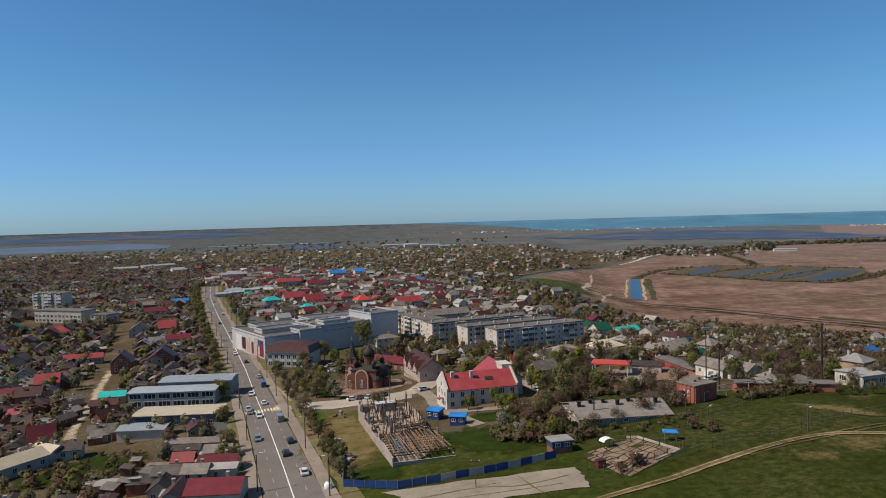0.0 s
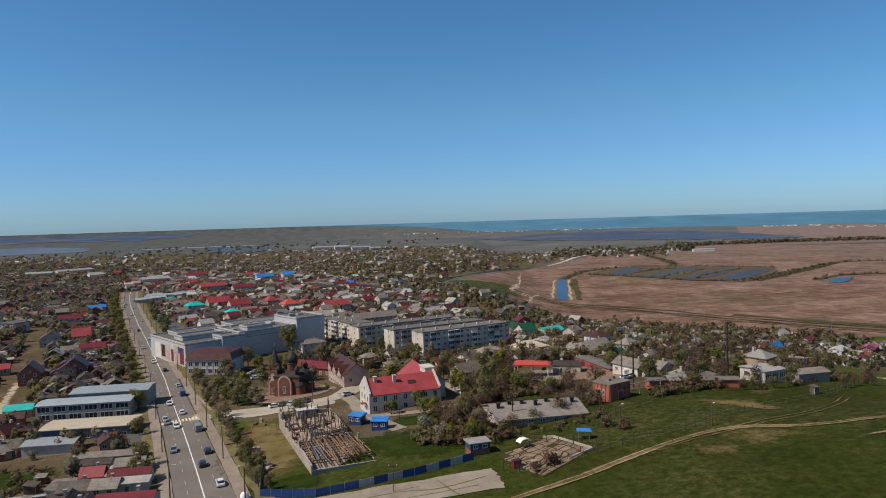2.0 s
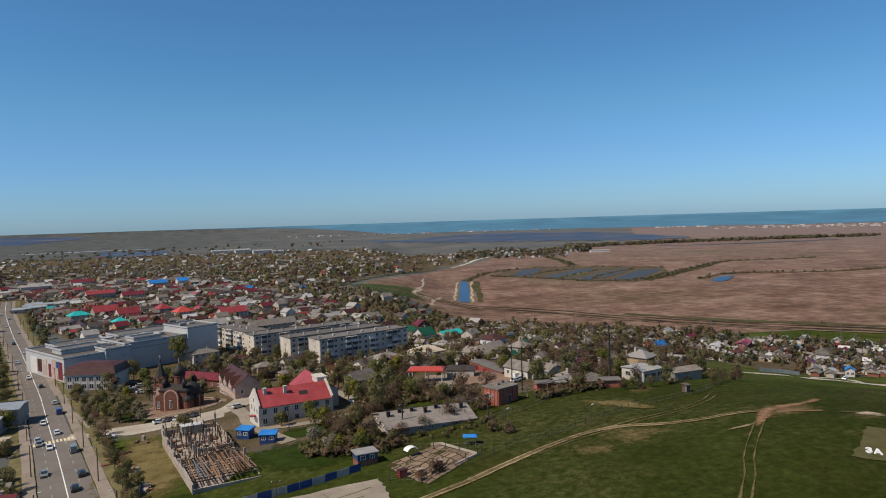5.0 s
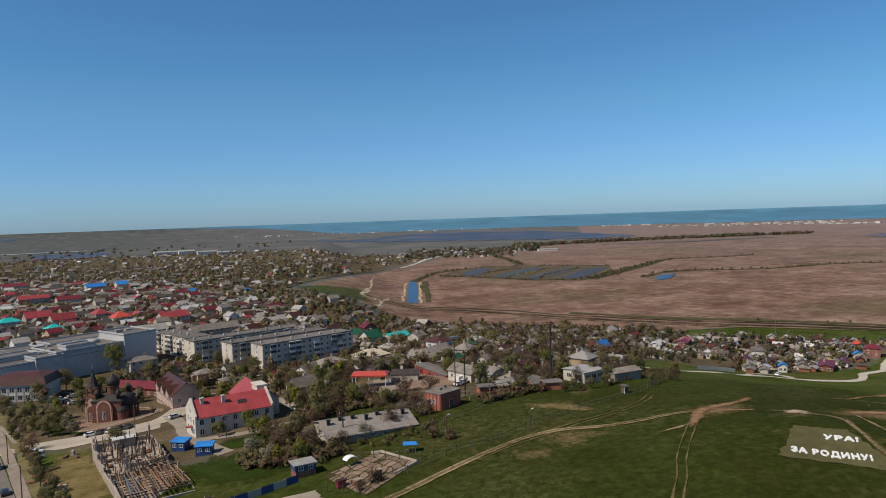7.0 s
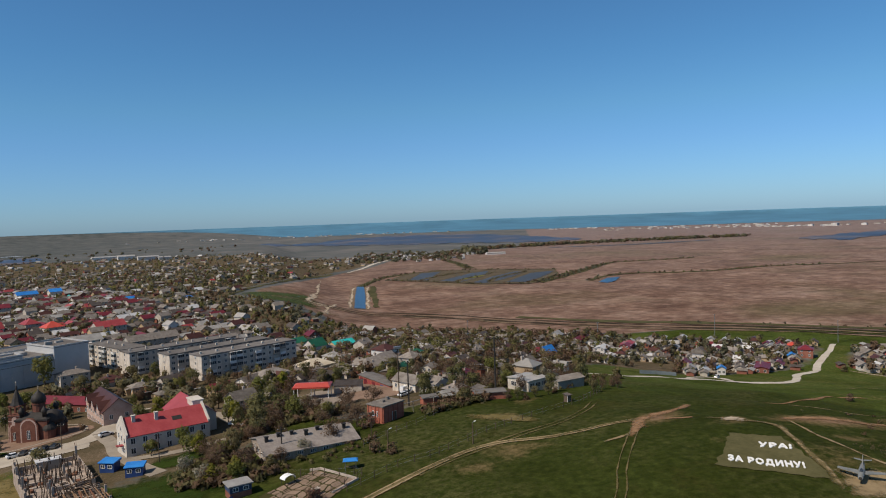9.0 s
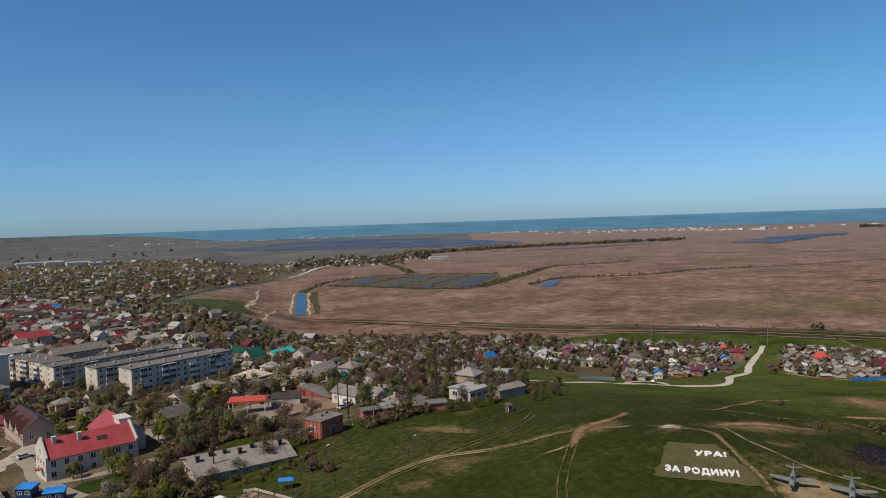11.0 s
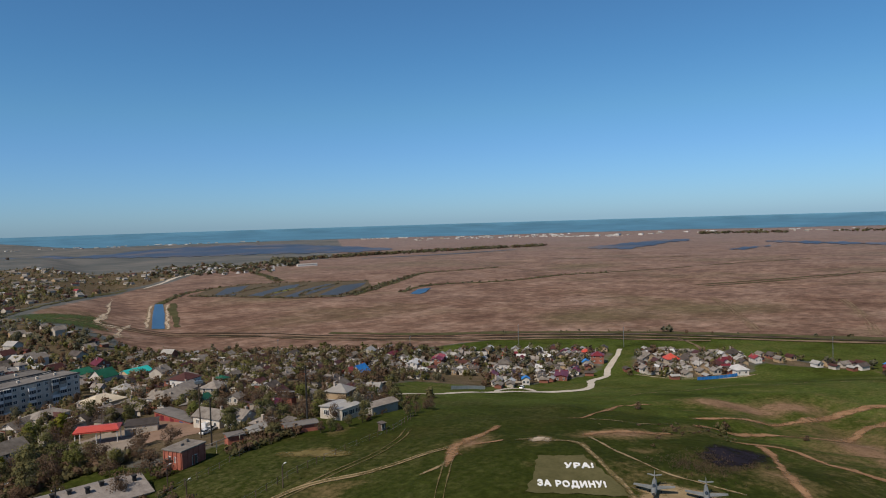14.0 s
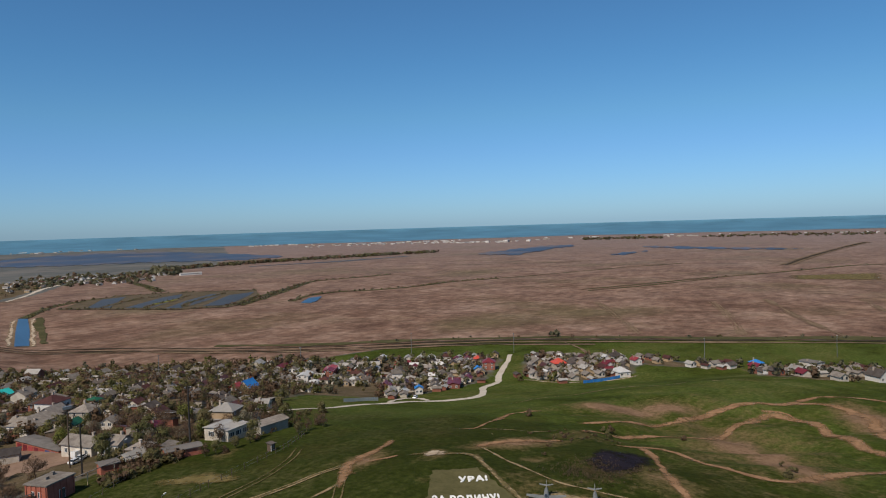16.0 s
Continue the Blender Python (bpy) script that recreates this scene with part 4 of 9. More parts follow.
GULLY_UPPER = [
    ([(216, 140), (229, 132), (247, 129), (256, 124), (270, 124), (281, 122), (288, 118), (296, 112), (304, 106), (315, 99), (316, 90), (314, 83), (306, 75), (293, 69), (270, 60)], (3.2, 7.6), "red_dirt_f", 0.6),
    ([(196, 126), (207, 126), (220, 122), (230, 118), (233, 111), (238, 105), (262, 108), (273, 106), (285, 105), (291, 100), (289, 92), (281, 83), (263, 71), (254, 63), (246, 52)], (3.0, 6.4), "red_dirt_f", 0.6),
    ([(291, 107), (294, 98), (286, 88)], 2.6, "red_dirt_f", 0.7),
    ([(189, 115), (196, 106), (198, 98), (197, 92), (192, 82), (189, 74), (190, 67), (197, 63), (208, 60), (217, 57), (234, 51)], (2.0, 5.2), "red_dirt_f", 0.5),
    ([(197, 107), (186, 96), (170, 85), (161, 77), (152, 67)], (2.0, 4.0), "red_dirt_f", 0.6),
]
GULLY_LOWER = [
    ([(304, 106), (330, 97), (345, 78), (340, 50)], 4.4, "red_dirt_f", 0.7),
    ([(250, 196), (300, 190), (345, 160)], 1.8, "dirt_f", 0.4),
    ([(356, 272), (360, 248), (372, 238), (389, 227), (406, 223)], 2.2, "pale_f", 0.4),
    ([(345, 150), (380, 130), (410, 100)], 1.6, "dirt_f", 0.4),
]
for pts, w, mt, rg in PATHS_NEAR + PATHS_SIGN + GULLY_UPPER + GULLY_LOWER:
    ribbon("track", pts, w, mt, "bare earth track worn into the grass", 0.17, rg, 2.5, category="track")
for o in (-0.9, 0.9):
    ribbon("rut", HILL_TRACK, 0.7, "dirt_f", "pale wheel rut of the hill track", 0.2, 0.12, 2.0, side=o * 0.75, category="track")
    ribbon("rut", [(112, 133), (106, 127), (97, 117), (89, 107), (84, 101), (74, 89), (66, 77)], 0.4, "dry_grass_f", "faint wheel rut in the grass", 0.16, 0.2, 2.5, side=o, category="track")
    ribbon("rut", [(60, 139), (77, 145), (90, 148), (102, 152), (114, 159), (124, 168)], 0.8, "dry_grass_f", "faint wheel rut in the grass", 0.15, 0.15, 2.5, side=o, category="track")
blob("bare_ground", 95, 167, 10, 4.0, -52, "yard_f", "bare earth patch on the grass", 0.16, 0.35)
blob("bare_ground", 137, 129, 5, 2.4, 30, "pale_f", "pale dug-up earth", 0.18, 0.5)
blob("bare_ground", 132, 86, 11, 7, -40, "dirt_f", "sandy stand under the aircraft", 0.17, 0.3)
blob("pond", 171, 97.6, 15.2, 8.0, 12, "pond_f", "dark still pond among dry reeds", 0.2, 0.14, category="pond")
sheet("sign_bed", [(109.5, 105), (124.5, 91.5), (134.5, 112.5), (126, 118.5)], "bed", "mown olive patch under the ground lettering", 0.14, 12, 0.5)

# ---- the marsh ----
def far_flat(name, pts, mat, label, lift=0.3, category="water"):
    s = Shape()
    s.face([(*[float(c) for c in spot(x, y)[:2]], gz(x, y) + lift) for x, y in pts])
    ob = new(name, s.mesh(name, mat))
    if ob.data.polygons[0].normal.z < 0:
        ob.data.flip_normals()
    return tagged(ob, label, category, kind="structure")


CANAL = [(191, 695), (222, 815), (252, 925)]
ribbon("canal_bank", CANAL, (22, 26), "reed", "pale bank along the canal", 0.2, 1.5, 9, category="bank")
for o in (-10, 9):
    ribbon("canal_bank", CANAL, 3.5, "pale_f", "pale dug-out earth along the canal", 0.5, 1.6, 7, side=o, category="bank")
far_flat("canal", [(186, 698), (198, 699), (230, 818), (258, 930), (250, 938), (217, 818)], "canal_water", "straight blue canal cut into the marsh", 0.45)
ribbon("canal_verge", [(211, 702), (238, 812), (269, 928)], (7, 9), "bank_green", "olive strip beside the canal", 0.5, 1.6, 9, category="bank")
# the dike leads round the foot of the hill; its strips lie side by side
EMB = [(120, 735), (183, 679), (248, 609), (290, 548), (347, 479), (396, 434), (426, 408), (461, 369), (501, 314), (536, 259), (581, 190), (615, 135), (665, 45), (700, -60)]
ribbon("dike", EMB[:6], 3.0, "reed", "brown earth dike along the marsh", 0.5, 1.2, 9, side=9, category="bank")
ribbon("dike", EMB[5:], 4.5, "reed", "brown earth dike road along the marsh", 0.5, 1.2, 9, side=9, category="bank")
ribbon("ditch", EMB, (2.4, 4.4), "dark_reed", "dark drainage ditch along the dike", 0.42, 1.2, 9, category="water")
ribbon("dike", EMB[3:], (8, 18), "bank_green", "olive grass strip along the marsh", 0.38, 2.5, 9, side=-12, category="bank")
ribbon("dike", EMB[:9], 3.0, "reed", "dry grass bank along the marsh", 0.45, 1.6, 9, side=20, category="bank")
ribbon("ditch", EMB[:9], 1.6, "dark_reed", "dark drainage ditch along the dike", 0.47, 1.0, 9, side=16, category="water")
ribbon("ditch", [(215, 628), (255, 572), (293, 522), (321, 484), (351, 450), (371, 435)], (2.2, 3.6), "dark_reed", "dark drainage ditch below the gardens", 0.4, 1.0, 10, category="water")
ribbon("marsh_track", [(478, 326), (462, 300), (448, 286)], 2.4, "reed", "short earth track up to the dike", 0.45, 0.5, 8, category="track")
sheet("meadow", [(76, 764), (78, 690), (142, 634), (164, 780)], "meadow", "green meadow beside the marsh", 0.35, 10, 8.0)
ribbon("sand_scar", [(223, 1048), (205, 965), (191, 909), (176, 834), (155, 765)], (2, 5), "pale_f", "pale sand scar in the marsh", 0.4, 1.5, 10, category="ground")
ribbon("sand_scar", [(165, 790), (150, 740), (143, 712), (147, 694), (154, 682), (150, 654), (138, 610)], (9, 5), "pale_f", "pale sand scar in the marsh", 0.4, 3.0, 10, category="ground")
ribbon("sand_scar", [(138, 692), (155, 681), (174, 722)], (5, 3), "pale_f", "pale sand scar in the marsh", 0.42, 2.0, 10, category="ground")
ribbon("reed_bank", [(60, 730), (81, 776), (133, 882), (201, 1060), (270, 1194)], (6, 9), "bank_green", "overgrown bank at the edge of the meadow", 0.45, 2.0, 14, category="bank")
ribbon("marsh_track", [(60, 720), (74, 699), (99, 645), (128, 627), (150, 616)], 3.0, "reed", "earth road beside the meadow", 0.45, 0.8, 12, category="track")
ribbon("sand_track", [(300, 1200), (346, 1277), (406, 1401), (461, 1489)], (5, 9), "pale_road", "pale track along the edge of the marsh", 0.5, 1.5, 16, category="track")
PONDS = [
    [(342, 985), (396, 1085), (435, 1095), (402, 1035), (361, 958)],
    [(372, 936), (462, 1028), (503, 1050), (470, 988), (428, 938), (392, 902)],
    [(400, 880), (460, 946), (527, 1005), (543, 993), (490, 932), (440, 884), (412, 864)],
    [(440, 858), (534, 962), (583, 974), (545, 925), (503, 880), (462, 838)],
]
far_flat("pond_reeds", [(313, 999), (352, 1062), (395, 1106), (444, 1114), (521, 1076), (601, 998), (560, 925), (505, 862), (455, 815), (430, 838), (397, 862), (370, 917), (333, 968)], "pond_bank", "olive reed beds between the fish ponds", 0.4, "ground")
for p in PONDS:
    far_flat("fish_pond", p, "fish_water", "shallow blue-grey pond between reed banks", 0.6)
far_flat("fish_pond", [(531, 772), (572, 813), (595, 814), (553, 768), (534, 756)], "canal_water", "small blue pond in the marsh", 0.6)
POND_BANKS = [
    [(356, 972), (376, 990), (428, 1035), (469, 1055)],
    [(385, 905), (412, 940), (454, 972), (500, 1020)],
    [(420, 872), (443, 908), (501, 960), (545, 995)],
    [(313, 999), (333, 968), (370, 917), (397, 862), (430, 838), (455, 815)],
    [(395, 1106), (444, 1114), (521, 1076), (565, 1030), (601, 998)],
]
for i, p in enumerate(POND_BANKS):
    ribbon("pond_bank", p, 9 if i < 3 else 7, "pond_bank", "overgrown bank between the fish ponds", 0.7, 2.4, 9, category="bank")
ribbon("pond_bank", [(411, 939), (432, 955), (458, 973)], 6, "weed_bank", "yellow-green weed bed along a fish pond", 0.75, 1.5, 9, category="bank")
LINES = [
    [(254, 935), (290, 1000), (332, 1063), (395, 1106)],
    [(462, 832), (575, 921), (622, 957), (726, 1037), (768, 1054), (853, 1045), (926, 1047)],
    [(472, 818), (581, 908), (678, 992)],
    [(535, 800), (591, 842), (650, 848), (693, 822), (771, 803), (841, 812), (940, 783)],
    [(616, 1637), (565, 1411), (535, 1260), (504, 1129)],
    [(940, 783), (1031, 754), (1242, 717), (1402, 665)],
    [(1174, 1143), (1309, 974), (1420, 900)],
    [(1088, 470), (1233, 418), (1411, 363), (1473, 318), (1560, 240)],
    [(831, 531), (939, 497), (1080, 462)],
    [(842, 548), (950, 513), (1092, 476)],
]
for i, p in enumerate(LINES):
    ribbon("reed_bank", p, (10, 9, 7, 10, 16, 6, 5, 7, 6, 6)[i], "bank_green", "low reed bank across the marsh", 0.45, 2.0, 14, category="bank")
ribbon("channel", [(960, 1640), (1017, 1626), (1205, 1580), (1464, 1581)], (22, 34), "fish_water", "grey reed-fringed channel below the tree belt", 0.5, 5.0, 24, category="water")
sheet("meadow", [(1104, 359), (1170, 388), (1276, 276), (1135, 246)], "dry_grass_f", "damp olive patch in the marsh", 0.5, 14, 10.0)
ribbon("drain", [(466, 822), (577, 912), (640, 968)], 3, "dark_reed", "straight dark drain between two reed banks", 0.6, 0.5, 14, category="water")
for o in (-9, 0, 9):
    ribbon("embankment_road", [(1400, 463), (1560, 488), (1787, 517), (2150, 555), (2480, 582)], 5, "reed" if o else "dark_reed", "pale embankment road across the far marsh", 0.9, 0.8, 30, side=o, category="road")
for p, w in (([(725, 452), (649, 384), (546, 299)], 2.2), ([(788, 341), (688, 281), (586, 228)], 2.0), ([(842, 301), (703, 220), (621, 162)], 3.0), ([(889, 216), (792, 173)], 2.6), ([(926, 1047), (918, 980), (894, 889)], 2.0)):
    ribbon("marsh_track", p, w, "reed", "faint track across the marsh", 0.45, 0.8, 12, category="track")
    for o in (-3.0, 3.4):
        ribbon("marsh_track", p, 1.0, "reed", "faint track across the marsh", 0.5, 0.6, 12, side=o, category="track")


# ---- trees ----
TREE_KINDS = {}


def tree_meshes(key, seed, height, spread, mat, leaves, size, low=0.22, round_=1.0):
    """Trunk with limbs, and a crown of many small leaf sprays in lobes."""
    rng = random.Random(seed)
    t = Shape()
    top = height * 0.62
    pts = [Vector((0, 0, -0.6))]
    for i in range(1, 5):
        pts.append(Vector((rng.uniform(-1, 1) * 0.05 * height, rng.uniform(-1, 1) * 0.05 * height, top * i / 4)))
    r = height * 0.028
    for i in range(4):
        t.tube(pts[i], pts[i + 1], r * (1 - i * 0.2), r * (1 - (i + 1) * 0.2), 6)
    lobes = []
    for i in range(12):
        a = i * 2.4 + rng.uniform(-0.4, 0.4)
        h = height * rng.uniform(low + 0.12, 0.86)
        k = math.sin(math.pi * min(1, max(0.05, (h / height - low) / (1 - low)))) ** 0.6
        d = spread * rng.uniform(0.25, 0.62) * k
        c = Vector((d * math.cos(a), d * math.sin(a), h))
        lobes.append((c, spread * rng.uniform(0.22, 0.44) * round_))
        b = pts[2 + i % 3]
        t.tube(b, b.lerp(c, 0.85), r * 0.38, r * 0.08, 4)
    lobes.append((Vector((0, 0, height * 0.85)), spread * 0.34))
    s = Shape()
    normals = []
    mid = Vector((0, 0, height * 0.5))
    for i in range(leaves):
        c, rad = lobes[i % len(lobes)]
        u = Vector((rng.gauss(0, 1), rng.gauss(0, 1), rng.gauss(0, 0.9))).normalized()
        p = c + u * rad * rng.uniform(0.55, 1.08)
        p.z = max(p.z, height * low * rng.uniform(0.6, 1.0))
        n = (u + Vector((rng.uniform(-1, 1), rng.uniform(-1, 1), rng.uniform(-0.3, 1.2))) * 0.9).normalized()
        a = n.orthogonal().normalized()
        b = n.cross(a)
        ang = rng.uniform(0, 6.28)
        a, b = a * math.cos(ang) + b * math.sin(ang), b * math.cos(ang) - a * math.sin(ang)
        w = size * rng.uniform(0.55, 1.25)
        normals += [(u * 0.8 + (p - mid) / spread * 0.6 + n * 0.3 + Vector((0, 0, 0.2))).normalized()] * 4
        s.face([p - a * w, p - b * w * 0.6 + n * w * 0.15, p + a * w, p + b * w * 0.7 + n * w * 0.1])
    crown = s.mesh("crown", mat)
    crown.normals_split_custom_set_from_vertices(normals)
    TREE_KINDS[key] = (t.mesh("trunk", "bark"), crown)


tree_meshes("round", 1, 7.2, 3.6, "leaf_green", 1000, 0.29)
tree_meshes("round2", 2, 8.0, 4.0, "leaf_olive", 1000, 0.29)
tree_meshes("dark", 3, 9.0, 3.9, "leaf_dark", 1000, 0.32)
tree_meshes("bare", 5, 7.0, 4.0, "twig", 1200, 0.19, 0.18)
tree_meshes("bare2", 6, 5.5, 3.8, "twig", 1200, 0.18, 0.06)
tree_meshes("yellow", 7, 8.5, 3.6, "leaf_yellow", 700, 0.45, 0.12)
tree_meshes("blossom", 8, 5.2, 3.2, "blossom", 800, 0.25, 0.08)
tree_meshes("shrub", 9, 3.2, 2.4, "leaf_olive", 300, 0.38, 0.03)
tree_meshes("shrub_bare", 10, 3.0, 2.6, "twig", 300, 0.3, 0.03)
TREE_LABELS = {"round": "leafy green garden tree", "round2": "olive-green tree in young leaf", "dark": "dark green broad-crowned tree", "bare": "brownish tree, still almost bare", "bare2": "low brown tangle of bare branches", "yellow": "yellow-green tree in fresh leaf", "blossom": "pale grey-green tree in blossom", "shrub": "olive-green shrub among the gardens", "shrub_bare": "brown leafless shrub on the grass"}
rng_t = random.Random(77)


def tree(x, y, kind, scale=1.0):
    tm, cm = TREE_KINDS[kind]
    small = kind.startswith("shrub")
    root = stand("shrub" if small else "tree", x, y, rng_t.uniform(0, 360), TREE_LABELS[kind], "shrub" if small else "tree", "town trees")
    root.scale = (scale * rng_t.uniform(0.9, 1.1), scale * rng_t.uniform(0.9, 1.1), scale * rng_t.uniform(0.85, 1.15))
    part("trunk", tm, None, root)
    part("crown", cm, None, root)
    return root


class Woods:
    """Far trees and bushes that nobody could count, as one object."""

    def __init__(self):
        self.c, self.s = [], []

    def add(self, x, y, h, w, n=30):
        px, py, pz = spot(x, y)
        self.c.append((float(px), float(py), float(pz), h, w, n))

    def make(self, name, mats, weights, label, seed=5, leafsize=0.16):
        rng = np.random.default_rng(seed)
        vs, mi, ns = [], [], []
        for x, y, z, h, w, n in self.c:
            kind = rng.choice(len(mats), p=weights)
            u = rng.normal(size=(n, 3))
            u /= np.linalg.norm(u, axis=1)[:, None]
            lob = rng.integers(0, 4, n)
            off = rng.normal(size=(4, 3)) * (0.32 * w, 0.32 * w, 0.16 * h)
            p = off[lob] + u * rng.uniform(0.3, 0.62, (n, 1)) * (w * 0.75, w * 0.75, h * 0.5) + (0, 0, h * 0.52)
            p[:, 2] = np.clip(p[:, 2], 0.05 * h, None)
            a = np.cross(u + rng.normal(size=(n, 3)) * 0.6, rng.normal(size=(n, 3)))
            a /= np.linalg.norm(a, axis=1)[:, None]
            b = np.cross(u, a)
            k = leafsize * (h + 2 * w) * min(1.0, (40 / n) ** 0.5) * rng.uniform(0.5, 1.2, (n, 1))
            q = np.stack([p - a * k, p - b * k * 0.7, p + a * k, p + b * k * 0.7], 1) + (x, y, z)
            vs.append(q.reshape(-1, 3))
            mi.append(np.full(n, kind))
            out = u + off[lob] / (0.45 * w) + (0, 0, 0.35)
            ns.append(np.repeat(out / np.linalg.norm(out, axis=1)[:, None], 4, axis=0))
        v = np.vstack(vs)
        m = np.concatenate(mi)
        me = bpy.data.meshes.new(name)
        nf = len(m)
        me.vertices.add(len(v))
        me.vertices.foreach_set("co", v.astype(np.float32).ravel())
        me.loops.add(nf * 4)
        me.loops.foreach_set("vertex_index", np.arange(nf * 4, dtype=np.int32))
        me.polygons.add(nf)
        me.polygons.foreach_set("loop_start", np.arange(0, nf * 4, 4, dtype=np.int32))
        for k in mats:
            me.materials.append(M[k])
        me.polygons.foreach_set("material_index", m.astype(np.int32))
        me.update(calc_edges=True)
        me.normals_split_custom_set_from_vertices(np.vstack(ns).tolist())
        return tagged(new(name, me), label, "trees", kind="stuff")


# ---- houses ----
WINDOWS = {}


def window_mesh(w, h, bars=1, rim="frame"):
    """One moulded frame with set-back panes, centred on its foot, facing -y."""
    key = (round(w, 2), round(h, 2), bars, rim)
    if key not in WINDOWS:
        f, y0, y1, yb = 0.09, -0.07, -0.015, 0.05
        n = bars + 1
        pw = (w - f * (n + 1)) / n
        xs = [-w / 2]
        for i in range(n):
            xs += [xs[-1] + f, xs[-1] + f + pw]
        xs.append(w / 2)
        zs = [0.0, f, h - f, h]
        s = Shape()
        for i in range(len(xs) - 1):
            a, b = xs[i], xs[i + 1]
            for j in range(3):
                c, d = zs[j], zs[j + 1]
                if j == 1 and i % 2:
                    s.face([(a, y1, c), (b, y1, c), (b, y1, d), (a, y1, d)], 1)
                    s.face([(a, y0, c), (b, y0, c), (b, y1, c), (a, y1, c)])
                    s.face([(b, y0, d), (a, y0, d), (a, y1, d), (b, y1, d)])
                    s.face([(a, y0, d), (a, y0, c), (a, y1, c), (a, y1, d)])
                    s.face([(b, y0, c), (b, y0, d), (b, y1, d), (b, y1, c)])
                else:
                    s.face([(a, y0, c), (b, y0, c), (b, y0, d), (a, y0, d)])
            s.face([(a, y0, 0), (a, yb, 0), (b, yb, 0), (b, y0, 0)])
            s.face([(a, y0, h), (b, y0, h), (b, yb, h), (a, yb, h)])
        for j in range(3):
            c, d = zs[j], zs[j + 1]
            s.face([(-w / 2, y0, c), (-w / 2, y0, d), (-w / 2, yb, d), (-w / 2, yb, c)])
            s.face([(w / 2, y0, c), (w / 2, yb, c), (w / 2, yb, d), (w / 2, y0, d)])
        s.weld()
        WINDOWS[key] = s.mesh("window", [rim, "glass"])
    return WINDOWS[key]


def door_mesh(w=1.0, h=2.1):
    key = ("door", w, h)
    if key not in WINDOWS:
        s = Shape()
        s.box(-w / 2 - 0.08, -0.06, 0, w / 2 + 0.08, 0.04, h + 0.08)
        s.box(-w / 2, -0.09, 0.02, w / 2, -0.06, h, 1)
        s.box(w / 2 - 0.16, -0.14, 1.0, w / 2 - 0.1, -0.09, 1.12, 0)
        WINDOWS[key] = s.mesh("door", ["frame", "wood"])
    return WINDOWS[key]


def put_windows(parent, mesh, places, turn=0.0, name="window"):
    for x, y, z in places:
        part(name, mesh, None, parent, at=pose(x, y, z, 0, 0, turn))


def gable_walls(L, W, eave, ridge, deep=2.5):
    """Walls of a house L long (x), W deep (y), its ridge along x; its front is at y = -W / 2."""
    s = Shape()
    prof = [(-W / 2, -deep), (W / 2, -deep), (W / 2, eave), (0, ridge), (-W / 2, eave)]
    k = len(s.v)
    n = len(prof)
    s.v += [(-L / 2, y, z) for y, z in prof] + [(L / 2, y, z) for y, z in prof]
    s.f += [tuple(range(n - 1, -1, -1)), tuple(range(n, 2 * n))]
    s.f += [(i, (i + 1) % n, n + (i + 1) % n, n + i) for i in range(n)]
    s.m += [0] * (n + 2)
    return s


def gable_roof(L, W, eave, ridge, over=0.45, t=0.16):
    s = Shape()
    g = (ridge - eave) / (W / 2)
    h = W / 2 + over
    e = eave - over * g + 0.03
    prof = [(-h, e), (0, ridge + 0.03), (h, e), (h, e + t), (0, ridge + 0.03 + t * 1.15), (-h, e + t)]
    n = len(prof)
    s.v += [(-L / 2 - over, y, z) for y, z in prof] + [(L / 2 + over, y, z) for y, z in prof]
    # two slabs, so that every face is convex
    for a in ((0, 1, 4, 5), (1, 2, 3, 4)):
        b = tuple(i + n for i in a)
        s.f += [a[::-1], b]
        s.f += [(a[i], a[(i + 1) % 4], b[(i + 1) % 4], b[i]) for i in range(4) if {a[i], a[(i + 1) % 4]} != {1, 4}]
    s.m = [0] * len(s.f)
    return s


def hip_roof(L, W, eave, ridge, over=0.45, t=0.14):
    s = Shape()
    a, b = L / 2 + over, W / 2 + over
    r = max(0.3, (L - W) / 2)
    z = eave + 0.02
    v = [(-a, -b, z), (a, -b, z), (a, b, z), (-a, b, z), (-a, -b, z + t), (a, -b, z + t), (a, b, z + t), (-a, b, z + t), (-r, 0, ridge), (r, 0, ridge)]
    s.v += v
    s.f += [(3, 2, 1, 0), (0, 1, 5, 4), (1, 2, 6, 5), (2, 3, 7, 6), (3, 0, 4, 7), (4, 5, 9, 8), (5, 6, 9), (6, 7, 8, 9), (7, 4, 8)]
    s.m = [0] * len(s.f)
    return s


def lean_to(x0, x1, y0, y1, high, low):
    """A small extension whose roof falls away from the house and juts over its walls."""
    s = Shape()
    o = 0.28
    rings = [[(x0, y0, -2.5), (x1, y0, -2.5), (x1, y1, -2.5), (x0, y1, -2.5)], [(x0, y0, high), (x1, y0, high), (x1, y1, low), (x0, y1, low)],
             [(x0 - o, y0 + 0.02, high), (x1 + o, y0 + 0.02, high), (x1 + o, y1 + o, low - 0.06), (x0 - o, y1 + o, low - 0.06)],
             [(x0 - o, y0 + 0.02, high + 0.1), (x1 + o, y0 + 0.02, high + 0.1), (x1 + o, y1 + o, low + 0.04), (x0 - o, y1 + o, low + 0.04)]]
    s.loft(rings)
    zs = [min(s.v[i][2] for i in f) for f in s.f]
    s.m = [0 if z < 0 else 1 for z in zs]
    return s


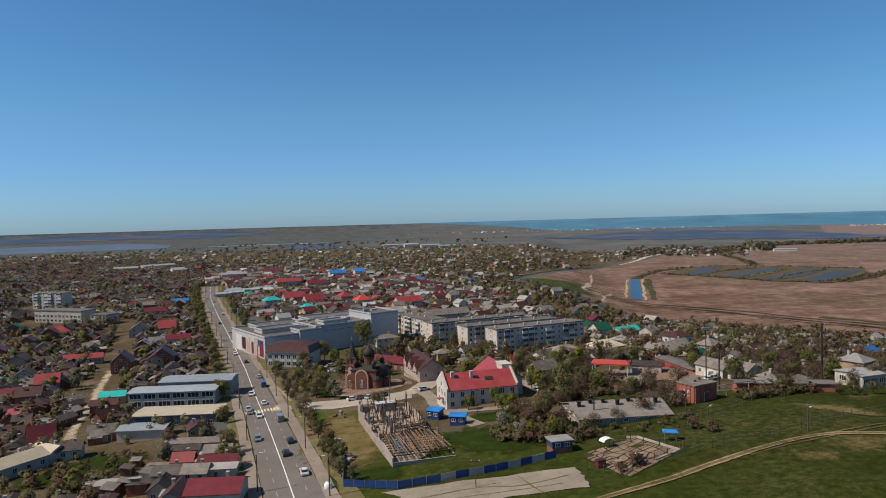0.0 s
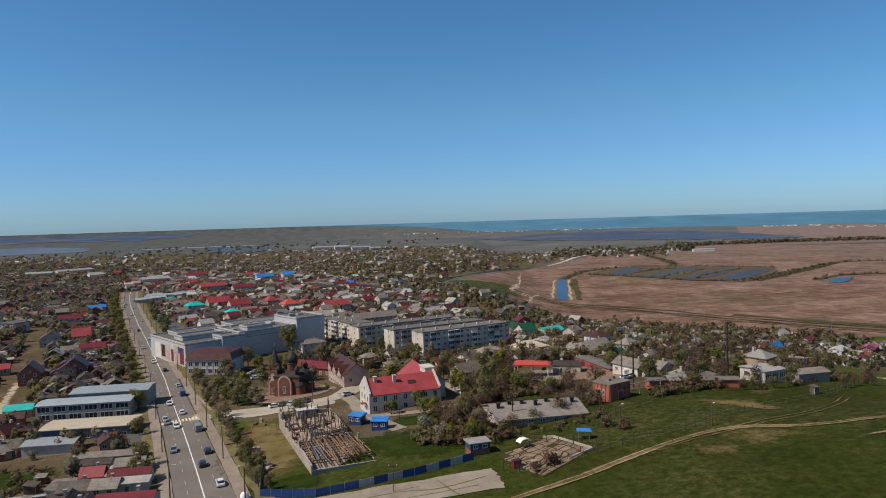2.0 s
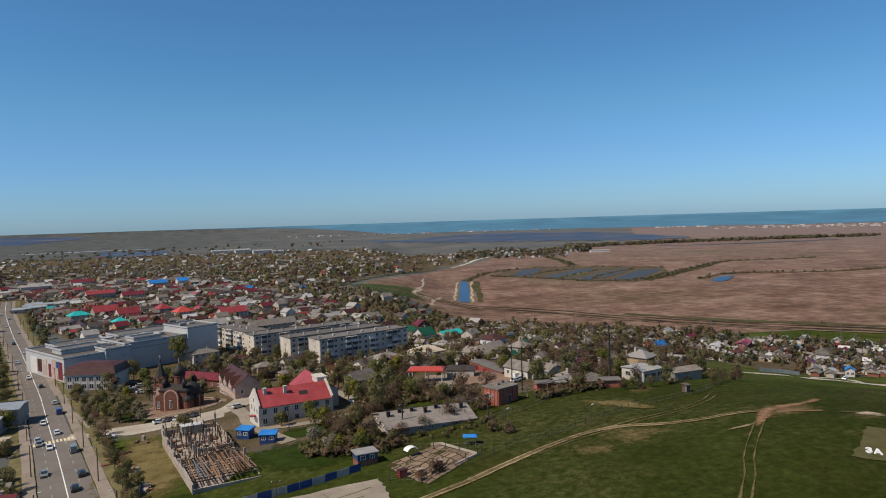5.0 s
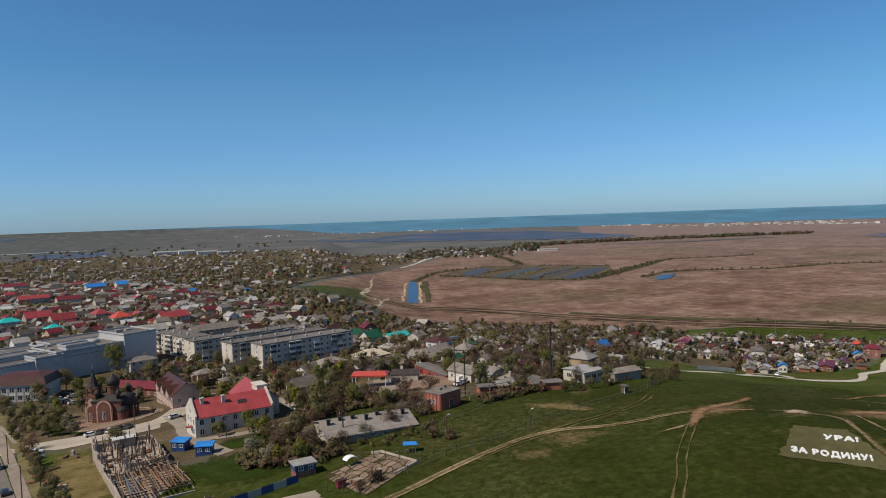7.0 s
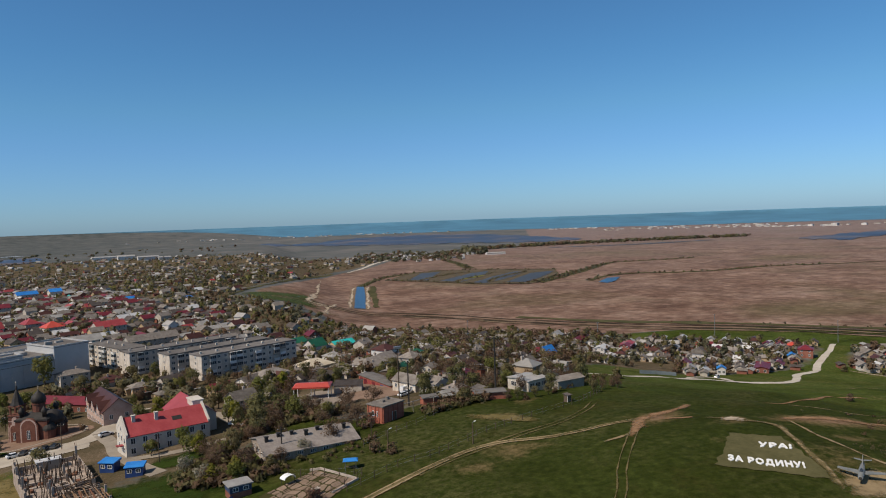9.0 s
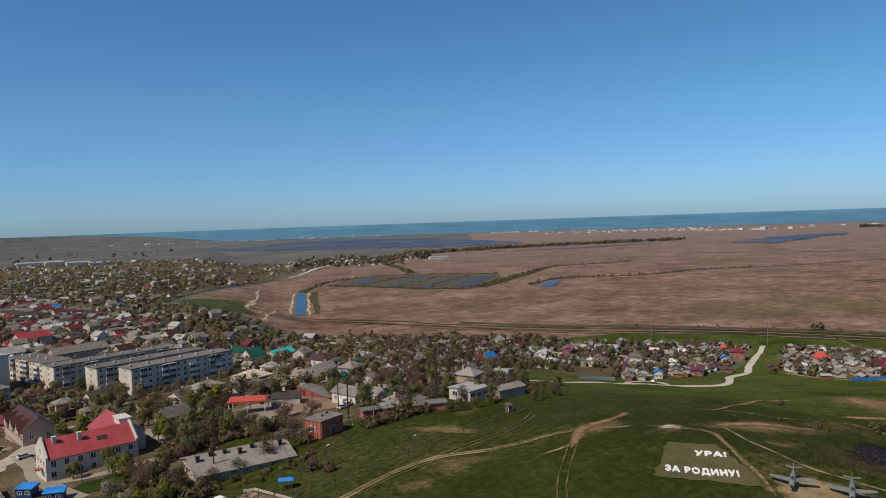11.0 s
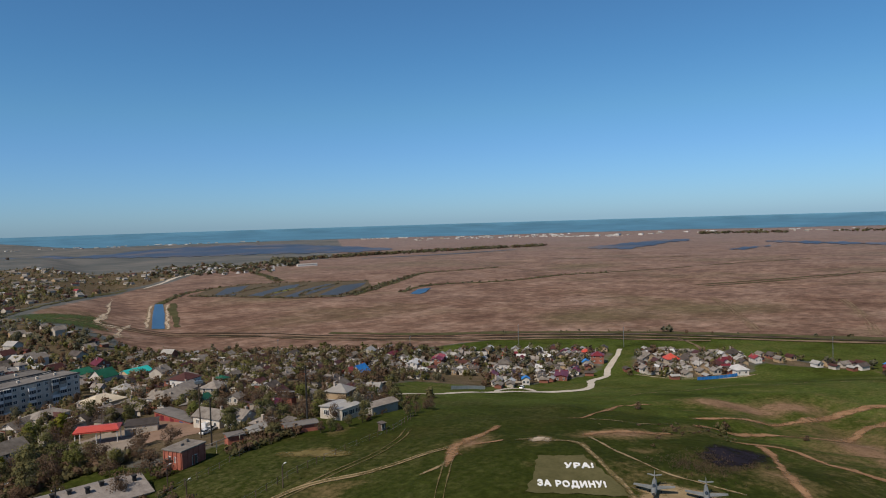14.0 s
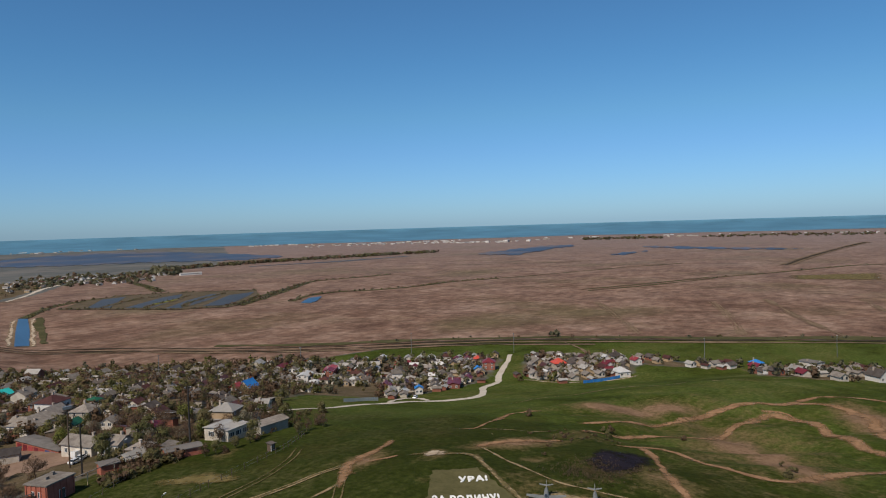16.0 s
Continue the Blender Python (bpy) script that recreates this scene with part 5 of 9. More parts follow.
HOUSES = {}
SIZES = [(8, 6, 2.7, 4.5), (9.5, 7, 2.8, 4.9), (6.5, 5.2, 2.5, 4.1), (10.5, 6, 2.7, 4.4), (8.5, 7.5, 5.0, 7.4), (5.5, 4.5, 2.4, 3.8), (8.5, 7.5, 2.9, 5.4), (12, 6, 2.8, 4.5)]
ROOF_WORDS = {"slate": "weathered grey slate-sheet", "slate_dark": "dark stained slate-sheet", "old_sheet": "weathered pale grey sheet", "sheet_brown": "brown metal", "sheet_maroon": "maroon metal", "sheet_red": "bright red metal", "sheet_orange": "orange-red metal", "sheet_green": "green metal", "sheet_teal": "turquoise metal", "sheet_blue": "bright blue metal", "sheet_pale": "pale grey metal", "sheet_white": "white metal", "sheet_beige": "beige metal", "sheet_steel": "blue-grey steel", "felt_roof": "flat dark felt"}
WALL_WORDS = {"plaster": "cream plaster", "white_wall": "white", "beige_wall": "beige", "brick_wall": "red brick", "panel_wall": "grey"}


def house(x, y, turn, size, roof, wall, hip=False, dims=None, group="town houses"):
    key = (size, roof, wall, hip, dims)
    px, py, pz = spot(x, y)
    m = pose(float(px), float(py), float(pz) + 0.2, 0, 0, turn)
    if key in HOUSES:
        return copy_thing(HOUSES[key], m)
    L, W, e, r = dims or SIZES[size]
    floors = "two-storey" if e > 4.5 else "low"
    root = stand("house", x, y, turn, f"{floors} {WALL_WORDS[wall]} house with a {ROOF_WORDS[roof]} roof", "house", group, 0.2)
    if hip:
        ws, rs = Shape(), hip_roof(L, W, e, r)
        ws.box(-L / 2, -W / 2, -2.5, L / 2, W / 2, e)
    else:
        ws, rs = gable_walls(L, W, e, r), gable_roof(L, W, e, r)
    part("wall", ws, wall, root)
    part("roof", rs, roof, root)
    if size not in (2, 5) and dims is None:
        # lean-to at the back, porch at the gable: walls and sheet in one shell
        a0, a1, d = (-L / 2 + 0.6, L * 0.05, 2.8) if size % 2 else (0.0, L / 2 - 0.4, 2.3)
        part("lean_to", lean_to(a0, a1, W / 2, W / 2 + d, 2.5, 1.98), [wall, roof], root)
        part("porch", lean_to(-W * 0.12, W * 0.28, L / 2, L / 2 + 1.7, 2.4, 2.07), [wall, roof], root, at=pose(0, 0, 0, 0, 0, 90))
    wm = window_mesh(1.25, 1.35)
    rows = [1.0] if e < 4.5 else [0.95, 3.6]
    n = max(2, int(L / 3.2))
    for z in rows:
        for i in range(n):
            u = -L / 2 + L * (i + 0.5) / n
            if not (z == rows[0] and i == n // 2):
                part("window", wm, None, root, at=pose(u, -W / 2, z))
        for u in (-W / 4, W / 4):
            part("window", wm, None, root, at=pose(-L / 2, u, z, 0, 0, -90))
    if e > 4.5 and not hip:
        part("window", window_mesh(1.0, 1.1), None, root, "attic window in the gable", pose(-L / 2, 0, e + 0.3, 0, 0, -90))
    part("door", door_mesh(), None, root, "", pose(-L / 2 + L * (n // 2 + 0.5) / n, -W / 2, 0.05))
    s = Shape()
    cx, cy = L * 0.18, W * 0.16
    zt = r + 0.7
    s.box(cx - 0.32, cy - 0.32, e, cx + 0.32, cy + 0.32, zt)
    s.box(cx - 0.4, cy - 0.4, zt, cx + 0.4, cy + 0.4, zt + 0.14)
    part("chimney", s, "concrete", root)
    HOUSES[key] = root
    return root


SHEDS = {}


def shed(x, y, turn, roof, wall, dims=(5, 3.5, 2.3, 2.9)):
    key = (roof, wall, dims)
    px, py, pz = spot(x, y)
    m = pose(float(px), float(py), float(pz) + 0.1, 0, 0, turn)
    if key in SHEDS:
        return copy_thing(SHEDS[key], m)
    L, W, a, b = dims
    root = stand("shed", x, y, turn, f"small {WALL_WORDS.get(wall, 'wooden')} yard shed with a {ROOF_WORDS[roof]} lean-to roof", "shed", "yard sheds", 0.1)
    s = Shape()
    s.v += [(-L / 2, -W / 2, -1.5), (L / 2, -W / 2, -1.5), (L / 2, W / 2, -1.5), (-L / 2, W / 2, -1.5), (-L / 2, -W / 2, a), (L / 2, -W / 2, a), (L / 2, W / 2, b), (-L / 2, W / 2, b)]
    s.f += [(0, 3, 2, 1), (4, 5, 6, 7), (0, 1, 5, 4), (1, 2, 6, 5), (2, 3, 7, 6), (3, 0, 4, 7)]
    s.m += [0] * 6
    part("wall", s, wall, root)
    s = Shape()
    o, t = 0.3, 0.1
    g = (b - a) / W
    z0, z1 = a - o * g + 0.03, b + o * g + 0.03
    X, Y = L / 2 + o, W / 2 + o
    s.v += [(-X, -Y, z0), (X, -Y, z0), (X, Y, z1), (-X, Y, z1), (-X, -Y, z0 + t), (X, -Y, z0 + t), (X, Y, z1 + t), (-X, Y, z1 + t)]
    s.f += [(0, 3, 2, 1), (4, 5, 6, 7), (0, 1, 5, 4), (1, 2, 6, 5), (2, 3, 7, 6), (3, 0, 4, 7)]
    s.m += [0] * 6
    part("roof", s, roof, root)
    part("door", door_mesh(0.9, 1.9), None, root, "", pose(-L * 0.2, -W / 2, 0.0))
    SHEDS[key] = root
    return root


FAR_MATS = ["plaster", "white_wall", "beige_wall", "brick_wall", "slate", "slate_dark", "sheet_brown", "sheet_maroon", "sheet_red", "sheet_orange", "sheet_green", "sheet_teal", "sheet_blue", "sheet_pale", "sheet_beige", "glass", "sheet_white", "old_sheet"]


class FarHouses:
    """Houses past those one could count, as one object with walls, eaves, roofs, windows and chimneys."""

    def __init__(self):
        self.s = Shape()

    def add(self, x, y, turn, dims, roof, wall, panes=True):
        L, W, e, r = dims
        px, py, pz = (float(c) for c in spot(x, y))
        pz += 0.1
        c, q = math.cos(radians(turn)), math.sin(radians(turn))
        w, f = FAR_MATS.index(wall), FAR_MATS.index(roof)
        def at(u, v, z):
            return (px + u * c - v * q, py + u * q + v * c, pz + z)
        s = self.s
        a, b = L / 2, W / 2
        s.face([at(-a, -b, -2), at(a, -b, -2), at(a, -b, e), at(-a, -b, e)], w)
        s.face([at(a, b, -2), at(-a, b, -2), at(-a, b, e), at(a, b, e)], w)
        s.face([at(-a, b, -2), at(-a, -b, -2), at(-a, -b, e), at(-a, 0, r), at(-a, b, e)], w)
        s.face([at(a, -b, -2), at(a, b, -2), at(a, b, e), at(a, 0, r), at(a, -b, e)], w)
        o = 0.5
        g = (r - e) / b
        A, Bq, ze = a + o, b + o, e - o * g + 0.05
        s.face([at(-A, -Bq, ze), at(A, -Bq, ze), at(A, 0, r + 0.05), at(-A, 0, r + 0.05)], f)
        s.face([at(A, Bq, ze), at(-A, Bq, ze), at(-A, 0, r + 0.05), at(A, 0, r + 0.05)], f)
        s.face([at(-A, -Bq, ze - 0.18), at(A, -Bq, ze - 0.18), at(A, -Bq, ze), at(-A, -Bq, ze)], f)
        for k in (-1, 1):
            s.face([at(k * A, -Bq, ze - 0.18), at(k * A, 0, r - 0.13), at(k * A, 0, r + 0.05), at(k * A, -Bq, ze)], f)
            s.face([at(k * A, Bq, ze - 0.18), at(k * A, 0, r - 0.13), at(k * A, 0, r + 0.05), at(k * A, Bq, ze)], f)
        if panes:
            n = max(2, int(L / 3.2))
            gl = FAR_MATS.index("glass")
            for i in range(n):
                u = -a + L * (i + 0.5) / n
                s.face([at(u - 0.6, -b - 0.04, 1.0), at(u + 0.6, -b - 0.04, 1.0), at(u + 0.6, -b - 0.04, 2.3), at(u - 0.6, -b - 0.04, 2.3)], gl)
            for v in (-b / 2, b / 2):
                s.face([at(-a - 0.04, v + 0.55, 1.0), at(-a - 0.04, v - 0.55, 1.0), at(-a - 0.04, v - 0.55, 2.3), at(-a - 0.04, v + 0.55, 2.3)], gl)


rng_h = random.Random(2024)


def pick(table):
    k = rng_h.random() * sum(w for _, w in table)
    for v, w in table:
        k -= w
        if k <= 0:
            return v
    return table[-1][0]


P_WEST = [("slate_dark", 46), ("slate", 18), ("sheet_brown", 24), ("sheet_maroon", 7), ("sheet_red", 2.5), ("sheet_pale", 3), ("sheet_green", 1)]
P_NORTH = [("slate", 32), ("slate_dark", 18), ("sheet_red", 4), ("sheet_brown", 18), ("sheet_pale", 14), ("sheet_white", 5), ("sheet_teal", 0.3), ("sheet_blue", 0.3), ("sheet_maroon", 9)]
P_EAST = [("slate", 46), ("slate_dark", 26), ("sheet_pale", 9), ("old_sheet", 10), ("sheet_brown", 9), ("sheet_maroon", 2), ("sheet_green", 1)]
P_VILLAGE = [("sheet_pale", 18), ("sheet_white", 14), ("slate", 34), ("old_sheet", 12), ("slate_dark", 12), ("sheet_maroon", 5), ("sheet_red", 2.5), ("sheet_blue", 1), ("sheet_brown", 8)]
P_FAR = [("slate", 46), ("sheet_pale", 22), ("sheet_white", 5), ("slate_dark", 18), ("sheet_red", 1.5), ("sheet_brown", 12), ("sheet_blue", 0.3)]
P_WALL = [("plaster", 50), ("white_wall", 14), ("beige_wall", 18), ("brick_wall", 14)]

# plan discs kept clear of filling: landmarks, yards, lanes and gaps for the camera's view
CLEAR = [(10, 214, 17), (20, 226, 11), (-97, 183, 20), (-46, 295, 12), (34, 340, 16), (50, 347, 16), (66, 354, 13), (20, 356, 16), (36, 363, 16), (54, 371, 14), (3, 377, 16), (20, 384, 16), (38, 392, 16), (-20, 402, 20), (-12, 390, 14), (-62, 378, 44), (-92, 372, 26), (-35, 398, 26), (-72, 326, 18), (-31, 262, 15), (-12, 272, 14), (-14, 182, 30), (-30, 190, 14), (-20, 160, 16), (62, 240, 11), (78, 240, 12), (80, 255, 9), (70, 192, 8), (-29, 234, 15), (29, 313, 9), (199, 325, 10), (192, 318, 7), (185, 268, 13), (203, 284, 13), (221, 300, 11), (218, 270, 17)]
CLEAR += [(-28, 300, 9), (-100, 262, 24), (265, 330, 18), (240, 300, 16), (-88, 228, 18), (46, 186, 24), (72, 204, 18), (57, 247, 14), (-277, 500, 34), (-349, 593, 32), (0, 192, 12), (25, 152, 12), (38, 149, 14), (-58, 158, 18), (-45, 175, 18), (80, 232, 10), (-205, 680, 26), (-140, 730, 26), (118, 200, 12), (-5, 222, 10), (-32, 363, 9), (-43, 361, 5), (-50, 306, 9), (-56, 318, 9)]
CLEAR += [(-70, 165, 14), (-72, 188, 12), (-42, 226, 10), (-36, 218, 9), (-14, 224, 10), (-24, 248, 9), (-34, 250, 9), (-8, 232, 9), (2, 200, 8), (62, 236, 14), (72, 228, 12), (82, 222, 10), (78, 250, 12), (82, 262, 10), (52, 246, 12), (42, 176, 16), (60, 262, 8)]
LANES = [(curve_points(MAIN, 8), 17.0), (curve_points(CHURCH_LANE, 6), 8.0), (curve_points(WHITE_LANE, 6), 8.0), (curve_points(WEST_LANE, 6), 7.5)]
LANE_XY = [(np.array([(p.x, p.y) for p in l]), w) for l, w in LANES]


def free(x, y, pad=0.0):
    for cx, cy, r in CLEAR:
        if (x - cx) ** 2 + (y - cy) ** 2 < (r + pad) ** 2:
            return False
    for l, w in LANE_XY:
        if np.min(np.hypot(l[:, 0] - x, l[:, 1] - y)) < w + pad * 0.5:
            return False
    return True


HOUSE_SITES, SHED_SITES, TREE_SITES = [], [], []


def fill(poly, turn, along, deep, roofs, density, trees, seed, small=0.0, mixt=None, walls=None, yards=1.5):
    """Plots in rows: a house, sheds and trees on each."""
    rng = random.Random(seed)
    c, s = math.cos(radians(turn)), math.sin(radians(turn))
    xs, ys = [p[0] for p in poly], [p[1] for p in poly]
    cx, cy = sum(xs) / len(xs), sum(ys) / len(ys)
    R = max(math.hypot(x - cx, y - cy) for x, y in poly)
    n, k = int(R / along) + 1, int(R / deep) + 1
    for i in range(-n, n + 1):
        for j in range(-k, k + 1):
            u, v = i * along + rng.uniform(-2.5, 2.5), j * deep + rng.uniform(-2, 2) + (1.5 if i % 2 else -1.5)
            x, y = cx + u * c - v * s, cy + u * s + v * c
            if not inside(x, y, poly):
                continue
            if rng.random() < density and free(x, y, 4):
                sz = rng.choice([0, 1, 2, 3, 5, 6, 7, 4] if rng.random() > small else [2, 5, 5] if small > 0.75 else [2, 5, 0])
                HOUSE_SITES.append((x, y, turn + rng.choice([0, 0, 90, 180]) + rng.uniform(-6, 6), sz, pick(roofs), pick(walls or P_WALL), rng.random() < 0.3))
                for q in range(int(yards + rng.random())):
                    a, b = x + rng.uniform(5, 9) * rng.choice([-1, 1]), y + rng.uniform(6, 9) * rng.choice([-1, 1])
                    if free(a, b, 2):
                        SHED_SITES.append((a, b, turn + rng.choice([0, 90, 180]) + rng.uniform(-8, 8), pick([("slate", 5), ("slate_dark", 4), ("sheet_pale", 3), ("sheet_brown", 2)]), pick([("plaster", 4), ("wood", 4), ("brick_wall", 2)])))
            m = trees + (1 if rng.random() < trees % 1 else 0)
            for q in range(int(m)):
                a, b = x + rng.uniform(-0.6, 0.6) * along, y + rng.uniform(-0.6, 0.6) * deep
                if free(a, b, -2):
                    TREE_SITES.append((a, b, rng.choice(mixt or ["round", "round2", "dark", "bare", "round2", "shrub", "blossom", "bare2"]), rng.uniform(0.6, 1.05)))


fill(QUARTER_WEST, 108, 10.6, 11.4, P_WEST, 0.9, 1.9, 11, 0.62, ["dark", "round2", "bare", "bare2", "shrub", "bare"], [("beige_wall", 3), ("brick_wall", 7), ("plaster", 1)])
fill(QUARTER_MID, 24, 14, 15, P_EAST, 0.45, 2.6, 23, 0.5, ["round2", "bare", "round", "bare2", "shrub", "dark", "yellow"])
fill(QUARTER_GREEN, 25, 19, 21, P_FAR, 0.45, 3.8, 22, 0.6, ["round", "round2", "bare", "dark", "shrub"])
fill(QUARTER_NORTH, 30, 12.6, 13.6, P_NORTH, 0.88, 1.4, 12, 0.35, ["bare2", "round2", "bare", "round", "bare", "shrub"])
fill(QUARTER_EAST, 35, 13.5, 14.5, P_EAST, 0.78, 4.4, 13, 0.8, ["round2", "bare", "bare2", "bare2", "bare", "round", "shrub", "blossom", "bare", "dark"])
fill(VILLAGE_A, 40, 8.6, 9.2, P_VILLAGE, 0.8, 1.4, 14, 1.0, ["shrub", "round2", "bare", "shrub", "round"], None, 0.5)
fill(VILLAGE_B, 62, 8.6, 9.2, P_VILLAGE, 0.85, 0.9, 15, 0.9, ["round2", "bare", "shrub", "round"], None, 0.5)
fill(VILLAGE_B2, 70, 9.5, 9.5, P_VILLAGE, 0.7, 0.8, 18, 1.0, ["round2", "bare", "shrub", "round"], None, 0.3)
fill(VILLAGE_C, 60, 9.5, 10, P_EAST, 0.7, 1.6, 16, 1.0, ["round2", "bare", "shrub", "round"], None, 0.5)
fill(VILLAGE_D, 60, 10, 11, P_EAST, 0.65, 1.4, 17, 1.0, ["round2", "bare", "shrub", "round"], None, 0.5)


# ---- landmark buildings ----
PANEL = None


def box_part(name, dims, mat, parent, label="", at=None):
    s = Shape()
    s.box(*dims)
    return part(name, s, mat, parent, label, at)


def block_of_flats(x, y, turn, L, floors=4, W=12.0, group="blocks of flats", label="grey panel block of flats with glazed balconies"):
    """A panel block: front along +x at y = 0, panels, windows and balconies in storeys."""
    global PANEL
    root = stand("apartment_block", x, y, turn, label, "apartment block", group)
    H = floors * 2.6 + 0.6
    box_part("wall", (0, 0, -3, L, W, H), "panel_wall", root)
    s = Shape()
    s.box(-0.35, -0.35, H, L + 0.35, W + 0.35, H + 0.3)
    for a, b in (((-0.35, -0.35), (L + 0.35, -0.1)), ((-0.35, W + 0.1), (L + 0.35, W + 0.35))):
        s.box(a[0], a[1], H + 0.3, b[0], b[1], H + 0.6)
    part("roof", s, "felt_roof", root)
    for i in range(int(L / 8)):
        box_part("vent", (2 + i * 8, W * 0.45, H + 0.3, 3.0 + i * 8, W * 0.45 + 0.7, H + 1.4), "panel_wall", root)
    n = int(L / 3.2)
    d = L / n
    if PANEL is None:
        s = Shape()
        s.box(-1.57, -0.07, 0.03, 1.57, 0.0, 2.55)
        PANEL = s.mesh("panel", "panel_wall")
    wm, w2 = window_mesh(1.2, 1.35, 1), window_mesh(1.6, 1.35, 1)
    for f in range(floors):
        z = 0.6 + f * 2.6
        for i in range(n):
            u = (i + 0.5) * d
            part("panel", PANEL, None, root, at=pose(u, -0.004, z))
            col = i % 7
            if col in (1, 4, 5):
                bal = Shape()
                bal.box(-1.5, -1.25, -0.14, 1.5, -0.07, 0.0)
                bal.box(-1.5, -1.25, 0.0, 1.5, -1.17, 1.05)
                bal.box(-1.5, -1.17, 0.0, -1.42, -0.07, 1.05)
                bal.box(1.42, -1.17, 0.0, 1.5, -0.07, 1.05)
                key = "bal" + str((i * 7 + f * 3) % 5)
                if key not in WINDOWS:
                    glazed = int(key[3:]) != 0
                    if glazed:
                        bal.box(-1.5, -1.22, 2.35, 1.5, -0.07, 2.5)
                        for x0 in (-1.5, -0.55, 0.45, 1.4):
                            bal.box(x0, -1.22, 1.05, x0 + 0.1, -1.14, 2.35)
                        bal.face([(-1.5, -1.19, 1.05), (1.5, -1.19, 1.05), (1.5, -1.19, 2.35), (-1.5, -1.19, 2.35)], 1)
                    WINDOWS[key] = bal.mesh("balcony", [["frame", "sheet_steel", "white_wall", "plaster", "frame"][int(key[3:])], "glass"])
                part("balcony", WINDOWS[key], None, root, at=pose(u, -0.08, z + 0.1))
            else:
                part("window", wm if col % 2 else w2, None, root, at=pose(u, -0.09, z + 0.85))
        m = int(W / 3.2)
        for i in range(m):
            u = (i + 0.5) * W / m
            part("panel", PANEL, None, root, at=pose(-0.004, u, z, 0, 0, -90))
        part("window", window_mesh(0.9, 1.4, 0), None, root, at=pose(-0.09, W * 0.5, z + 0.9, 0, 0, -90))
    for i in range(max(1, n // 7)):
        s = Shape()
        s.box(-1.3, -1.6, 2.4, 1.3, -0.05, 2.6)
        s.box(-1.2, -1.5, -1, -1.05, -1.35, 2.4)
        s.box(1.05, -1.5, -1, 1.2, -1.35, 2.4)
        s.box(-0.7, -0.14, 0, 0.7, -0.02, 2.2, 1)
        part("porch", s, ["concrete", "wood"], root, at=pose((i * 7 + 3.5) * d, -0.05, 0))
    return root


block_of_flats(24, 331, 24, 50)
block_of_flats(10.5, 347, 24, 54)
block_of_flats(-7.5, 367, 24, 56)
block_of_flats(-30, 415, -60.6, 38, 4)
block_of_flats(-352, 592, -12, 29, 5, label="pale five-storey panel block of flats")


def school(x, y, turn, L, W, H, label):
    root = stand("school", x, y, turn, label, "school building")
    box_part("wall", (0, 0, -3, L, W, H), "plaster", root)
    box_part("roof", (-0.4, -0.4, H, L + 0.4, W + 0.4, H + 0.5), "felt_roof", root)
    n = int(L / 3.4)
    for f in range(int(H / 3.1)):
        for i in range(n):
            part("window", window_mesh(2.2, 1.8, 1), None, root, at=pose((i + 0.5) * L / n, -0.02, 0.9 + f * 3.1))
        part("window", window_mesh(2.2, 1.8, 1), None, root, at=pose(-0.02, W / 2, 0.9 + f * 3.1, 0, 0, -90))
    return root


school(-300, 506, -19, 44, 13, 8.6, "long three-storey pale school with rows of windows")
school(-250, 488, -19, 14, 12, 6.4, "two-storey pale school annexe")


